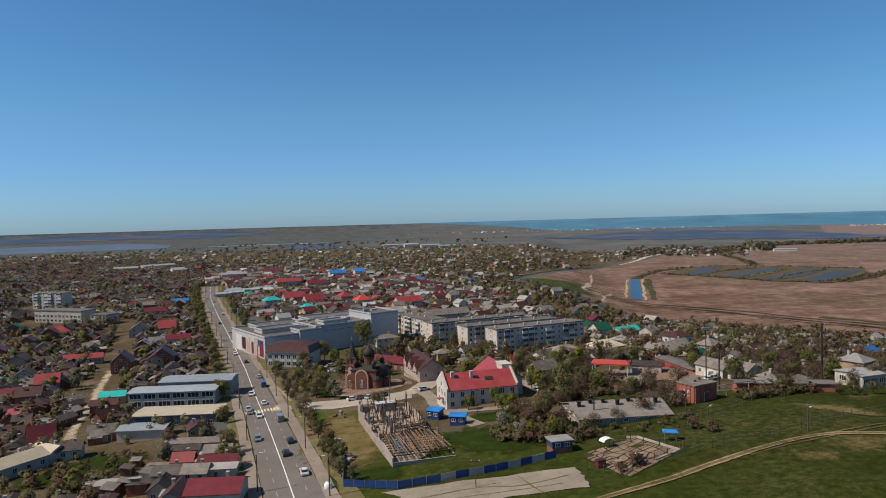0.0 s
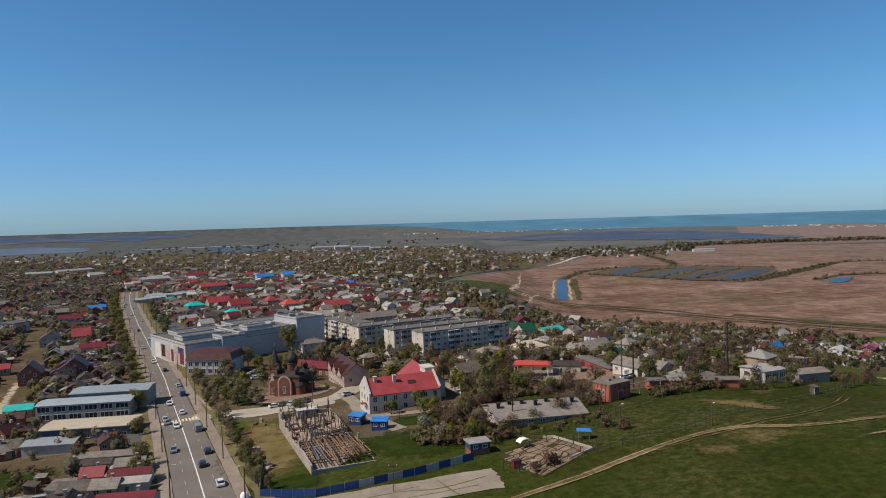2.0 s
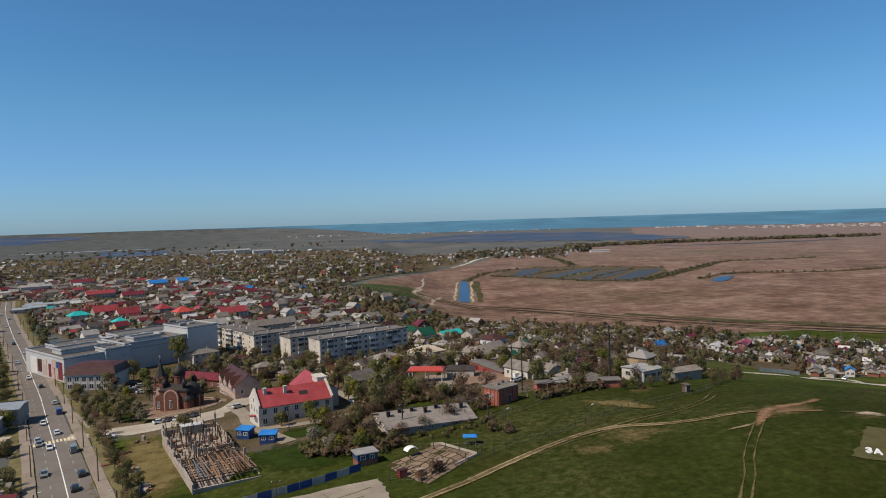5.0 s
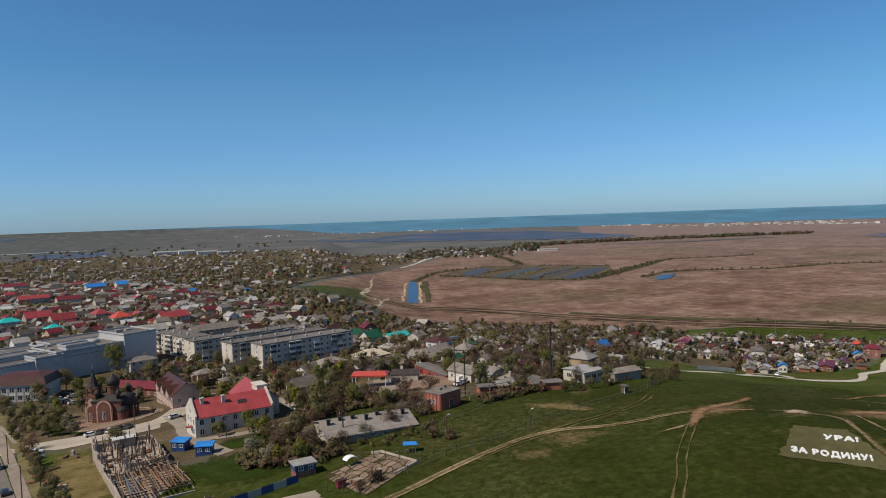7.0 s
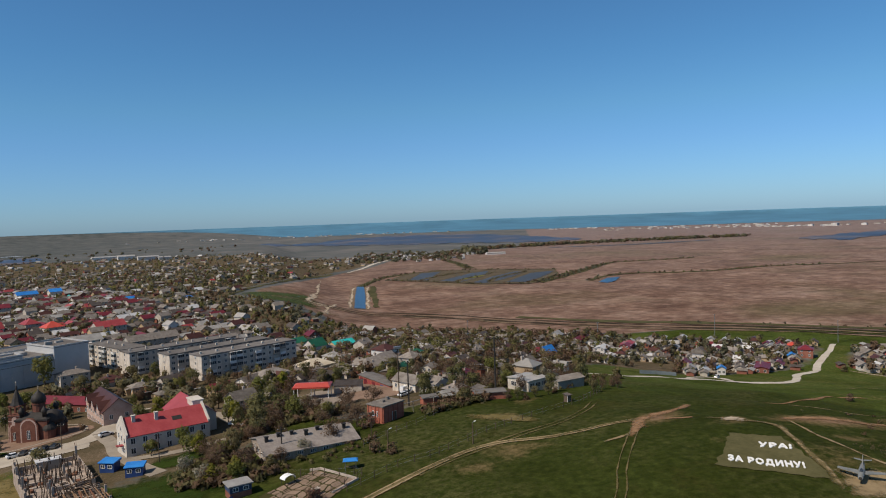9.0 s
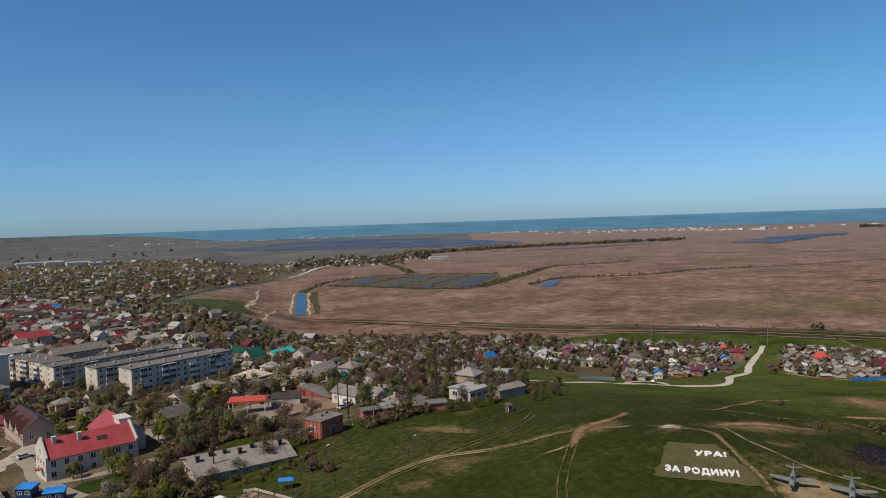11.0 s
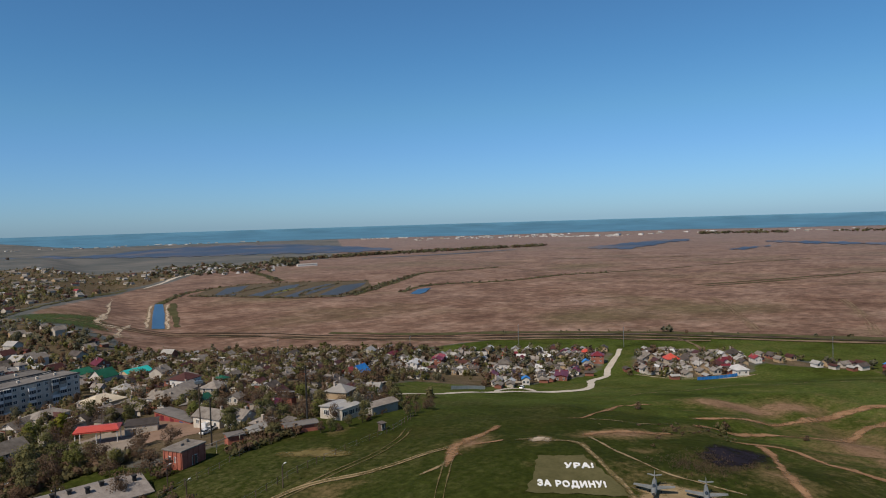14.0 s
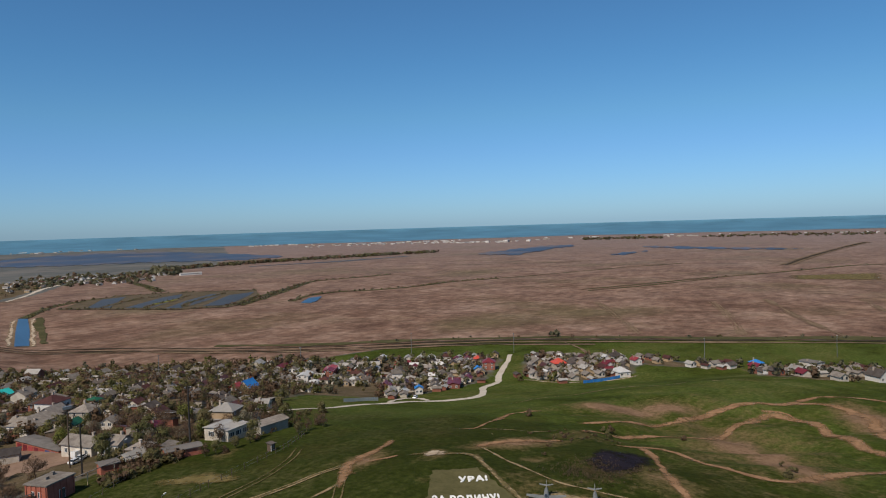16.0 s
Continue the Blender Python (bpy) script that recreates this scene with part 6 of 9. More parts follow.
def red_roof_building(x, y, turn):
    root = stand("town_hall", x, y, turn, "two-storey white building with bright red metal roofs", "public building")
    L, W, e, r = 23.0, 12.0, 5.7, 9.6
    at = pose(L / 2, W / 2, 0)
    part("wall", gable_walls(L, W, e, r, 4), "render_wall", root, "white rendered main wing", at)
    part("roof", gable_roof(L - 1.0, W, e, r, 0.35, 0.18), "sheet_red", root, "", at)
    for k, u in enumerate((0.0, L - 0.5)):
        s = Shape()
        g = (r - e) / (W / 2)
        prof = [(-W / 2 - 0.3, e - 0.6), (-W / 2 - 0.3, e + 0.7), (0, r + 0.95), (W / 2 + 0.3, e + 0.7), (W / 2 + 0.3, e - 0.6), (0, r - 0.6)]
        for a in ((0, 1, 2, 5), (5, 2, 3, 4)):
            q = [prof[i] for i in a]
            b = len(s.v)
            s.v += [(-0.05, p, z) for p, z in q] + [(0.5, p, z) for p, z in q]
            s.f += [(b, b + 1, b + 2, b + 3), (b + 7, b + 6, b + 5, b + 4)] + [(b + (i + 1) % 4, b + i, b + 4 + i, b + 4 + (i + 1) % 4) for i in range(4)]
            s.m += [0] * 6
        part("parapet", s, "render_wall", root, "white gable parapet", pose(u, W / 2, 0))
    # cross wing at the back
    wl, ww, we, wr = 17.0, 11.0, 5.9, 9.9
    wing = pose(L - 1.0, W - 1.0 + wl / 2 - 3, 0, 0, 0, 90)
    part("wing_wall", gable_walls(wl, ww, we, wr, 4), "panel_wall", root, "grey rendered rear wing", wing)
    part("wing_roof", gable_roof(wl, ww, we, wr, 0.4, 0.18), "sheet_red", root, "", wing)
    s = Shape()
    s.box(L - 2.6, W * 0.5 + 1, 4.5, L + 0.4, W + 0.5, 10.6)
    s.box(L - 2.9, W * 0.5 + 0.7, 10.6, L + 0.7, W + 0.8, 10.95)
    part("stair_tower", s, "render_wall", root, "white stair tower between the roofs")
    for u, v in ((2.6, 4.0), (8.6, 3.4)):
        s = Shape()
        s.box(u, v, 7, u + 0.9, v + 0.9, 10.2)
        s.box(u - 0.12, v - 0.12, 10.2, u + 1.02, v + 1.02, 10.45)
        part("chimney", s, "render_wall", root, "white chimney")
    s = Shape()
    s.box(-1.3, -0.75, -0.12, 1.3, 0.75, 0.12)
    part("skylight", s, "dark", root, "dark roof light", pose(14.5, 3.0, 7.85, 33.0, 0, 0))
    wm = window_mesh(1.3, 1.7, 1)
    for z in (0.8, 3.5):
        put_windows(root, wm, [(u, 0, z) for u in (1.8, 5.0, 8.2, 11.4, 14.6, 17.8, 21.0)])
        put_windows(root, window_mesh(1.0, 1.7, 0), [(0, v, z) for v in (2.0, 5.5, 9.0)], -90)
        put_windows(root, wm, [(L + 4.52, v, z) for v in (10.5, 14, 17.5, 21)], 90)
    put_windows(root, window_mesh(1.0, 1.4, 0), [(0, 6.0, 6.2)], -90)
    s = Shape()
    s.box(-0.9, -1.8, 2.6, 0.9, -0.02, 2.8)
    s.box(-0.9, -1.8, 2.8, 0.9, -1.7, 3.0)
    part("canopy", s, "sheet_red", root, "small red entrance canopy", pose(7, 0, 0))
    part("canopy", s, "sheet_red", root, "small red entrance canopy", pose(0, 4, 0, 0, 0, -90))
    return root


red_roof_building(-0.5, 208.5, 15)


def mall(x, y, turn):
    root = stand("shopping_centre", x, y, turn, "large windowless blue-grey shopping centre with a dark flat roof", "shopping centre")
    def blockp(name, x0, y0, x1, y1, h, label=""):
        box_part(name, (x0, y0, -3, x1, y1, h), "mall_wall", root, label)
        s = Shape()
        s.box(x0 - 0.2, y0 - 0.2, h, x1 + 0.2, y1 + 0.2, h + 0.2)
        part("roof", s, "felt_roof", root)
        s = Shape()
        for q in ((x0 - 0.2, y0 - 0.2, x1 + 0.2, y0 + 0.15), (x0 - 0.2, y1 - 0.15, x1 + 0.2, y1 + 0.2), (x0 - 0.2, y0 + 0.15, x0 + 0.15, y1 - 0.15), (x1 - 0.15, y0 + 0.15, x1 + 0.2, y1 - 0.15)):
            s.box(q[0], q[1], h + 0.2, q[2], q[3], h + 0.9)
        part("parapet", s, "mall_wall", root)
    blockp("wall", 0, 0, 76, 46, 10.6, "long blue-grey clad wall")
    blockp("upper_wall", 28, 0.8, 60, 26, 12.8)
    blockp("upper_wall", 60, -0.4, 77, 24, 16.2, "tall blue-grey end block")
    blockp("upper_wall", 18, -1.5, 30, 10, 12.0, "projecting entrance block")
    blockp("upper_wall", 4, 13, 25, 24, 12.4)
    blockp("upper_wall", 8, 28, 34, 43, 11.9)
    blockp("upper_wall", 38, 29, 72, 44, 12.8)
    blockp("upper_wall", 34, 4, 48, 12, 14.4)
    for i in range(14):
        box_part("window", (30 + i * 2.2, 0.7, 10.6, 31 + i * 2.2, 0.84, 11.4), "glass", root)
    for i in range(15):
        box_part("cladding_seam", (i * 5.0 + 0.9, -0.06 if not 16 < i * 5 < 30 else -1.56, 0.2, i * 5.0 + 1.0, 0.05, 10.4), "sheet_steel", root)
    rr = random.Random(8)
    for i in range(16):
        a, b = rr.uniform(4, 70), rr.uniform(6, 40)
        h = 16.4 if a > 58 and b < 24 else 13.0 if a > 27 and b < 26 else 10.8
        box_part("roof_unit", (a, b, h, a + rr.uniform(1.5, 4), b + rr.uniform(1.2, 2.5), h + rr.uniform(0.9, 1.8)), "sheet_pale", root, "pale roof ventilation unit")
    box_part("roof_hall", (36, 12, 13.0, 54, 18, 14.6), "sheet_pale", root, "pale roof structure")
    # mural on the street end
    for i, (v, z, w, h, m) in enumerate(((2, 1, 5, 8, "sheet_maroon"), (8, 0.5, 6, 9, "pink_wall"), (15, 1, 3, 6, "sheet_maroon"), (20, 1, 5, 7, "pink_wall"), (26, 2, 5, 6, "sheet_brown"), (32, 0.5, 8, 8, "white_wall"), (5, 6, 4, 3, "car_blue"), (20, 6, 3, 3, "sheet_beige"))):
        box_part("mural_panel", (-0.08 - 0.004 * i, v, z, 0.0, v + w, z + h), m, root, "coloured advertising panel")
    for i in range(5):
        part("window", window_mesh(4.0, 2.6, 2), None, root, at=pose(3 + i * 5, -0.02, 0.4))
    return root


mall(-89, 339, 36.4)


def mansard_house(x, y, turn):
    root = stand("shop_house", x, y, turn, "white two-storey shop house under a brown mansard roof", "building")
    L, W, H = 21.0, 14.0, 6.4
    box_part("wall", (0, 0, -3, L, W, H), "white_wall", root)
    s = Shape()
    a = [(-0.6, -0.6, H), (L + 0.6, -0.6, H), (L + 0.6, W + 0.6, H), (-0.6, W + 0.6, H)]
    b = [(0.6, 0.6, H + 3.2), (L - 0.6, 0.6, H + 3.2), (L - 0.6, W - 0.6, H + 3.2), (0.6, W - 0.6, H + 3.2)]
    c = [(5, 5, H + 4.4), (L - 5, 5, H + 4.4), (L - 5, W - 5, H + 4.4), (5, W - 5, H + 4.4)]
    s.loft([a, b, c])
    part("roof", s, "sheet_brown", root)
    for z in (0.5, 3.6):
        put_windows(root, window_mesh(1.9, 2.0, 1), [(1.8 + i * 3.05, -0.02, z) for i in range(7)])
        put_windows(root, window_mesh(1.6, 2.0, 1), [(-0.02, 3 + i * 4, z) for i in range(3)], -90)
    for i in range(7):
        box_part("pilaster", (0.05 + i * 3.05, -0.16, 0, 0.4 + i * 3.05, -0.003, H - 0.1), "plaster", root)
    return root


mansard_house(-84, 322, -12)


def church(x, y, turn):
    root = stand("church", x, y, turn, "red brick church with dark onion domes and a tent-roofed bell tower", "church")
    root.scale = (0.85, 0.85, 0.88)
    s = Shape()
    s.box(-5.5, -6, -2, 6.5, 6, 8.0)
    part("nave", s, "church_brick", root)
    # arched gables on each face
    def arch(r, depth):
        q = Shape()
        n = 12
        prof = [(-r, 0)] + [(r, 0)] + [(r * math.cos(math.pi * i / n), 5.6 + r * math.sin(math.pi * i / n)) for i in range(n + 1)]
        q.prism(prof, -depth, 0)
        return q
    for a, d in ((0, 6), (-90, 5.5), (90, 6.5), (180, 6)):
        m = pose(0, 0, 0, 0, 0, a) @ pose(0, -d, 0)
        part("gable", arch(3.6, 1.0), "church_brick", root, "round-arched brick gable", m)
        part("gable_trim", arch(3.1, 0.07), "pink_wall", root, "pale arched trim", m @ pose(0, -1.0, 0.3))
        part("gable_panel", arch(2.6, 0.08), "church_brick", root, "brick arched panel", m @ pose(0, -1.07, 0.25))
        part("window", window_mesh(1.2, 3.2, 1), None, root, at=m @ pose(0, -1.16, 1.5))
    for a in (0, 1, 2):
        q = Shape()
        q.lathe([(2.3, -2), (2.3, 4.2), (2.5, 4.3), (2.4, 4.8), (1.9, 5.9), (1.0, 6.7), (0.05, 7.0)], 14)
        part("apse", q, ["church_brick"], root, "brick apse with a dark half dome", pose(7.5 - abs(a - 1) * 1.2, (a - 1) * 4.2, 0))
        q = Shape()
        q.lathe([(2.55, 4.35), (2.45, 5.0), (1.95, 6.05), (1.05, 6.85), (0.05, 7.15)], 14)
        part("apse_roof", q, "dark", root, "dark apse roof", pose(7.5 - abs(a - 1) * 1.2, (a - 1) * 4.2, 0))
    q = Shape()
    q.box(-5.8, -6.3, 8.0, 6.8, 6.3, 8.5)
    q.loft([[(-5.6, -6.1, 8.5), (6.6, -6.1, 8.5), (6.6, 6.1, 8.5), (-5.6, 6.1, 8.5)], [(-2.4, -2.6, 10.2), (3.4, -2.6, 10.2), (3.4, 2.6, 10.2), (-2.4, 2.6, 10.2)]])
    part("roof", q, "dark", root, "dark metal roof")
    q = Shape()
    q.lathe([(2.2, 9.4), (2.2, 13.0), (2.5, 13.1), (2.5, 13.4)], 12, (0.5, 0, 0))
    drum = part("drum", q, "church_brick", root, "brick drum")
    q = Shape()
    q.lathe([(2.2, 13.4), (2.65, 14.2), (2.7, 15.0), (2.3, 16.0), (1.4, 16.9), (0.5, 17.7), (0.12, 18.4)], 16, (0.5, 0, 0))
    part("onion_dome", q, "dark", root, "dark onion dome", soft=True)
    for u, v in ((-3.8, -4.3), (4.8, -4.3), (-3.8, 4.3), (4.8, 4.3)):
        q = Shape()
        q.lathe([(0.8, 8.3), (0.8, 10.4), (0.95, 10.5), (1.15, 11.2), (0.9, 11.9), (0.3, 12.6), (0.05, 13.1)], 12, (u, v, 0))
        part("small_dome", q, "dark", root, "small dark dome", soft=True)
    q = Shape()
    q.lathe([(4.3, 6.2), (4.2, 7.4), (3.7, 8.8), (2.6, 9.9), (1.2, 10.5), (0.05, 10.7)], 18, (5.4, 0, 0))
    part("apse_dome", q, "dark", root, "large dark half dome over the apses", soft=True)
    for a, u, v in ((0, -7.8, -2.3), (-90, -10.2, 0), (180, -7.8, 2.3)):
        m = pose(u, v, 0, 0, 0, a)
        part("portal", arch(1.9, 0.5), "pink_wall", root, "pale trim of an arched portal", m @ pose(0, 0, -1.2))
        part("portal_panel", arch(1.45, 0.08), "church_brick", root, "brick portal arch", m @ pose(0, -0.5, -1.3))
        part("portal_door", window_mesh(1.1, 2.9, 1), None, root, at=m @ pose(0, -0.58, 0.2))
        part("tower_arch", arch(0.95, 0.2), "pink_wall", root, "pale arched trim", m @ pose(0, -0.02, 2.2))
    for z in (7.0, 8.8):
        box_part("tower_band", (-10.32, -2.42, z, -5.28, 2.42, z + 0.25), "pink_wall", root, "pale brick band")
    # bell tower
    q = Shape()
    q.box(-10.2, -2.3, -2, -5.4, 2.3, 9.0)
    q.box(-10.4, -2.5, 9.0, -5.2, 2.5, 9.4)
    tower = part("bell_tower", q, "church_brick", root, "square brick bell tower")
    q = Shape()
    for u in (-9.9, -6.3):
        for v in (-2.0, 1.4):
            q.box(u, v, 9.4, u + 0.6, v + 0.6, 12.4)
    q.box(-10.1, -2.2, 12.4, -5.5, 2.2, 12.9)
    part("belfry", q, "church_brick", root, "open brick belfry")
    q = Shape()
    q.lathe([(2.5, 12.9), (1.9, 14.2), (0.55, 18.0), (0.3, 18.6), (0.5, 19.0), (0.35, 19.5), (0.05, 20.2)], 8, (-7.8, 0, 0))
    part("spire", q, "dark", root, "dark tent spire")
    for u, z in ((-7.8, 20.0), (0.5, 18.3)):
        q = Shape()
        q.box(u - 0.06, -0.06, z, u + 0.06, 0.06, z + 1.7)
        q.box(u - 0.06, -0.5, z + 1.0, u + 0.06, 0.5, z + 1.12)
        part("cross", q, "sheet_beige", root, "gilded cross")
    return root


church(-30, 262, -20)
ribbon("hall_lane", [(-11, 249), (-6, 231), (-3, 214), (2, 200), (8, 186)], 4.5, "forecourt", "concrete lane beside the red-roofed building", 0.15, 0.2)
ribbon("hall_lane", [(-3, 208), (8, 203), (18, 203), (30, 208), (34, 218)], 3.5, "forecourt", "concrete path before the red-roofed building", 0.16, 0.2)
ribbon("hall_lane", [(34, 216), (30, 230), (26, 246), (16, 256), (-4, 256)], 4.5, "forecourt", "concrete drive behind the red-roofed building", 0.15, 0.3)
blob("church_yard", -30, 260, 17, 12, 10, "red_dirt", "reddish paved church yard", 0.13, 0.12)
blob("church_garden", -42, 256, 15, 8, -70, "lawn_f", "church garden lawn", 0.12, 0.2)


def brown_house(x, y, turn):
    root = stand("guest_house", x, y, turn, "three-storey pinkish house with a steep dark brown roof", "house")
    L, W, e, r = 24.0, 10.0, 6.8, 10.6
    at = pose(L / 2, W / 2, 0)
    part("wall", gable_walls(L, W, e, r, 3), "pink_wall", root, "", at)
    part("roof", gable_roof(L, W, e, r, 0.5, 0.18), "sheet_brown", root, "", at)
    for u in (4.5, 12, 19.5):
        d = pose(u, 1.6, 0, 0, 0, 90)
        part("dormer", gable_walls(4.5, 4.0, 7.4, 9.6, -5.5), "pink_wall", root, "gabled dormer", d)
        part("dormer_roof", gable_roof(4.5, 4.0, 7.4, 9.6, 0.3), "sheet_brown", root, "", d)
        part("window", window_mesh(1.2, 1.4), None, root, at=pose(u, -0.66, 7.2))
    for z in (0.8, 3.9):
        put_windows(root, window_mesh(1.2, 1.6), [(1.6 + i * 3.0, -0.02, z) for i in range(8)])
        put_windows(root, window_mesh(1.2, 1.6), [(L + 0.02, v, z) for v in (2.5, 7.5)], 90)
    return root


brown_house(-18, 284, -72)


def hall(name, x, y, turn, L, W, H, roof, wall, label, rise=0.8, bays=6, win=(2.4, 1.6), category="commercial building"):
    """A plain long hall: low double-pitched roof, window bays along its front."""
    root = stand(name, x, y, turn, label, category)
    at = pose(L / 2, W / 2, 0)
    part("wall", gable_walls(L, W, H, H + rise, 3), wall, root, "", at)
    part("roof", gable_roof(L, W, H, H + rise, 0.4, 0.18), roof, root, "", at)
    rows = [1.0] if H < 5.2 else [0.8, 3.6]
    if bays:
        for z in rows:
            put_windows(root, window_mesh(win[0], win[1], 2), [((i + 0.5) * L / bays, -0.02, z) for i in range(bays)])
            put_windows(root, window_mesh(win[0], win[1], 2), [(-0.02, W * k, z) for k in (0.3, 0.7)], -90)
    return root


hall("parish_house", -38, 309, -34, 24, 9, 3.6, "sheet_maroon", "brick_wall", "long low brick parish house with a maroon roof", 1.8, 7, (1.2, 1.4), "house")
hall("shop_hall", -116, 250, 3, 31, 10, 5.8, "sheet_steel", "grey_wall", "grey-green shop hall with two bands of windows", 0.5, 6, (4.2, 1.9))
hall("shop_hall", -110, 263, 3, 27, 12, 6.6, "sheet_steel", "grey_wall", "grey hall with a light steel roof", 0.6, 0)
hall("shop_hall", -102, 222, 3, 27, 11.5, 4.0, "sheet_beige", "navy_wall", "long low blue-walled shop with a flat beige roof", 0.3, 5, (2.6, 1.2))
blob("garden", -97, 182, 17, 15, 20, "lawn_f", "dark green vegetable garden", 0.14, 0.25)
hall("store", -100, 207, 3, 14, 8, 3.4, "sheet_steel", "panel_wall", "low store with a blue-grey roof", 0.6, 0)
hall("row_garage", -79, 190.5, 3, 17, 5, 2.6, "slate", "plaster", "row of garages under grey sheets", 0.7, 0)
hall("row_garage", -74, 183, 5, 7, 4.5, 2.5, "slate_dark", "plaster", "short row of yard stores under dark sheets", 0.7, 0)
for x, y, a, roof, wall, dims in (
    (-56.5, 168.5, 3, "sheet_maroon", "plaster", (9, 4.8, 2.8, 4.0)), (-50, 147, 3, "sheet_maroon", "plaster", (11, 9, 3.2, 5.0)), (-58, 145, 93, "sheet_brown", "plaster", (8, 6, 3.0, 5.2)),
    (-67, 164.5, 6, "slate", "plaster", (7, 6, 2.6, 3.9)), (-60, 163, 2, "slate", "plaster", (5.6, 5.6, 2.6, 3.9)), (-60, 179, 5, "old_sheet", "plaster", (6.6, 5, 2.6, 3.8)),
    (-64, 152.5, 98, "slate_dark", "plaster", (6, 5, 2.8, 4.7)), (-67, 173.5, 4, "sheet_red", "brick_wall", (5, 4, 2.6, 4.2))):
    house(x, y, a, 1, roof, wall, dims=dims)
for x, y, a, roof, wall, dims in (
    (-117, 184, 62, "sheet_beige", "plaster", (15, 8, 3.2, 4.8)), (-113, 194, -25, "sheet_beige", "plaster", (9, 6, 3.0, 4.4)), (-107, 194.5, 15, "slate_dark", "plaster", (6, 5, 2.8, 4.2)),
    (-106, 210, 40, "slate", "plaster", (6.5, 4.6, 2.3, 3.5)), (-130, 233, 70, "slate_dark", "brick_wall", (6.5, 4.6, 2.3, 3.4)), (-133, 242, 70, "slate", "brick_wall", (6.5, 5, 2.3, 3.4)), (-137, 250, 70, "slate_dark", "brick_wall", (7, 5, 2.4, 3.6)), (-141, 259, 70, "slate", "beige_wall", (6.5, 5, 2.4, 3.6)),
    (-115, 231, 62, "sheet_brown", "brick_wall", (7, 6, 2.7, 5.0)), (-124.5, 250, 15, "sheet_brown", "brick_wall", (9, 5, 2.5, 4.0))):
    house(x, y, a, 1, roof, wall, dims=dims)
shed(-54, 163.3, 4, "sheet_pale", "plaster", (6.5, 3, 2.5, 2.9))
shed(-60.5, 148, 5, "sheet_pale", "plaster", (3.6, 3, 2.5, 2.9))
shed(-62.5, 172, 5, "sheet_pale", "plaster", (1.8, 1.8, 2.2, 2.4))
rr = random.Random(61)
for k in range(26):
    x, y = rr.uniform(-86, -61), rr.uniform(148, 184)
    if min(math.hypot(x - p, y - q) for p, q in ((-67, 164.5), (-60, 163), (-64, 152.5), (-67, 173.5), (-70, 184))) > 4.5:
        shed(x, y, rr.choice([4, 94, 184]) + rr.uniform(-5, 5), rr.choice(["slate", "slate_dark", "slate", "sheet_brown", "sheet_pale"]), rr.choice(["wood", "plaster", "brick_wall"]), rr.choice([(3, 2.4, 1.9, 2.3), (4.5, 2.8, 2.1, 2.5), (2.2, 1.8, 1.8, 2.1)]))
house(-122, 206, 35, 1, "sheet_maroon", "brick_wall", dims=(7, 7, 3.4, 7.0))
house(-127, 262, 12, 1, "sheet_teal", "beige_wall", dims=(9, 5.5, 2.8, 4.2))
house(-135, 329, 108, 4, "sheet_brown", "brick_wall", dims=(12, 10, 5.6, 9.6))
house(-151, 322, 108, 4, "sheet_brown", "brick_wall", dims=(12, 9, 5.0, 9.0))
house(-181, 342, 20, 3, "sheet_red", "plaster", dims=(20, 7, 3.0, 4.8))
house(-167, 289, 20, 1, "sheet_red", "plaster", dims=(9, 8, 3.2, 6.4))
house(-168, 266, 20, 1, "sheet_maroon", "plaster", dims=(14, 9, 3.2, 5.8))
house(-240, 429, 20, 1, "sheet_red", "plaster", True, dims=(13, 10, 4, 7.5))
house(-215, 515, 20, 1, "sheet_maroon", "plaster", dims=(14, 10, 5, 7.5))
house(-226, 592, 20, 1, "sheet_blue", "plaster", dims=(13, 8, 4, 5.6))
house(-189, 427, 110, 1, "slate_dark", "plaster", dims=(12, 11, 4.5, 8.0))
house(-152, 393, 20, 1, "sheet_maroon", "plaster", dims=(12, 9, 3.6, 5.6))
house(-139, 390, 110, 1, "sheet_maroon", "plaster", dims=(10, 7, 3.6, 5.6))
house(-175, 435, 20, 1, "sheet_red", "plaster", dims=(10, 9, 4, 8.0))

# accents of the northern quarter
for x, y, a, roof, dims, hip in (
    (-141, 564, 30, "sheet_teal", (14, 10, 5, 8), True), (-103, 519, 30, "sheet_teal", (10, 9, 4, 7), True), (-128, 586, 30, "sheet_red", (18, 11, 5, 9), False),
    (-107, 564, 30, "sheet_red", (16, 10, 5, 9), False), (-85, 583, 120, "sheet_red", (12, 10, 5, 9), True), (-66, 550, 30, "sheet_orange", (12, 11, 5, 9), True),
    (-29, 530, 30, "sheet_red", (20, 11, 5.5, 9), False), (-229, 919, 20, "sheet_maroon", (24, 12, 6, 9), False)):
    house(x, y, a, 1, roof, "plaster", hip, dims=dims, group="bright-roofed houses")
for x, y, a, roof, dims, hip in (
    (-169, 749, 25, "sheet_red", (26, 11, 5, 8), False), (-133, 718, 25, "sheet_maroon", (20, 11, 5, 8), False), (-131, 845, 25, "sheet_blue", (20, 12, 6, 9), False),
    (-105, 850, 25, "sheet_blue", (12, 10, 7, 10), False), (-259, 855, 20, "sheet_pale", (30, 12, 7, 9), False), (-40, 470, 24, "sheet_pale", (22, 12, 5, 8), False),
    (0, 455, 24, "slate", (30, 10, 5, 8), False)):
    house(x, y, a, 1, roof, "plaster", hip, dims=dims, group="bright-roofed houses")
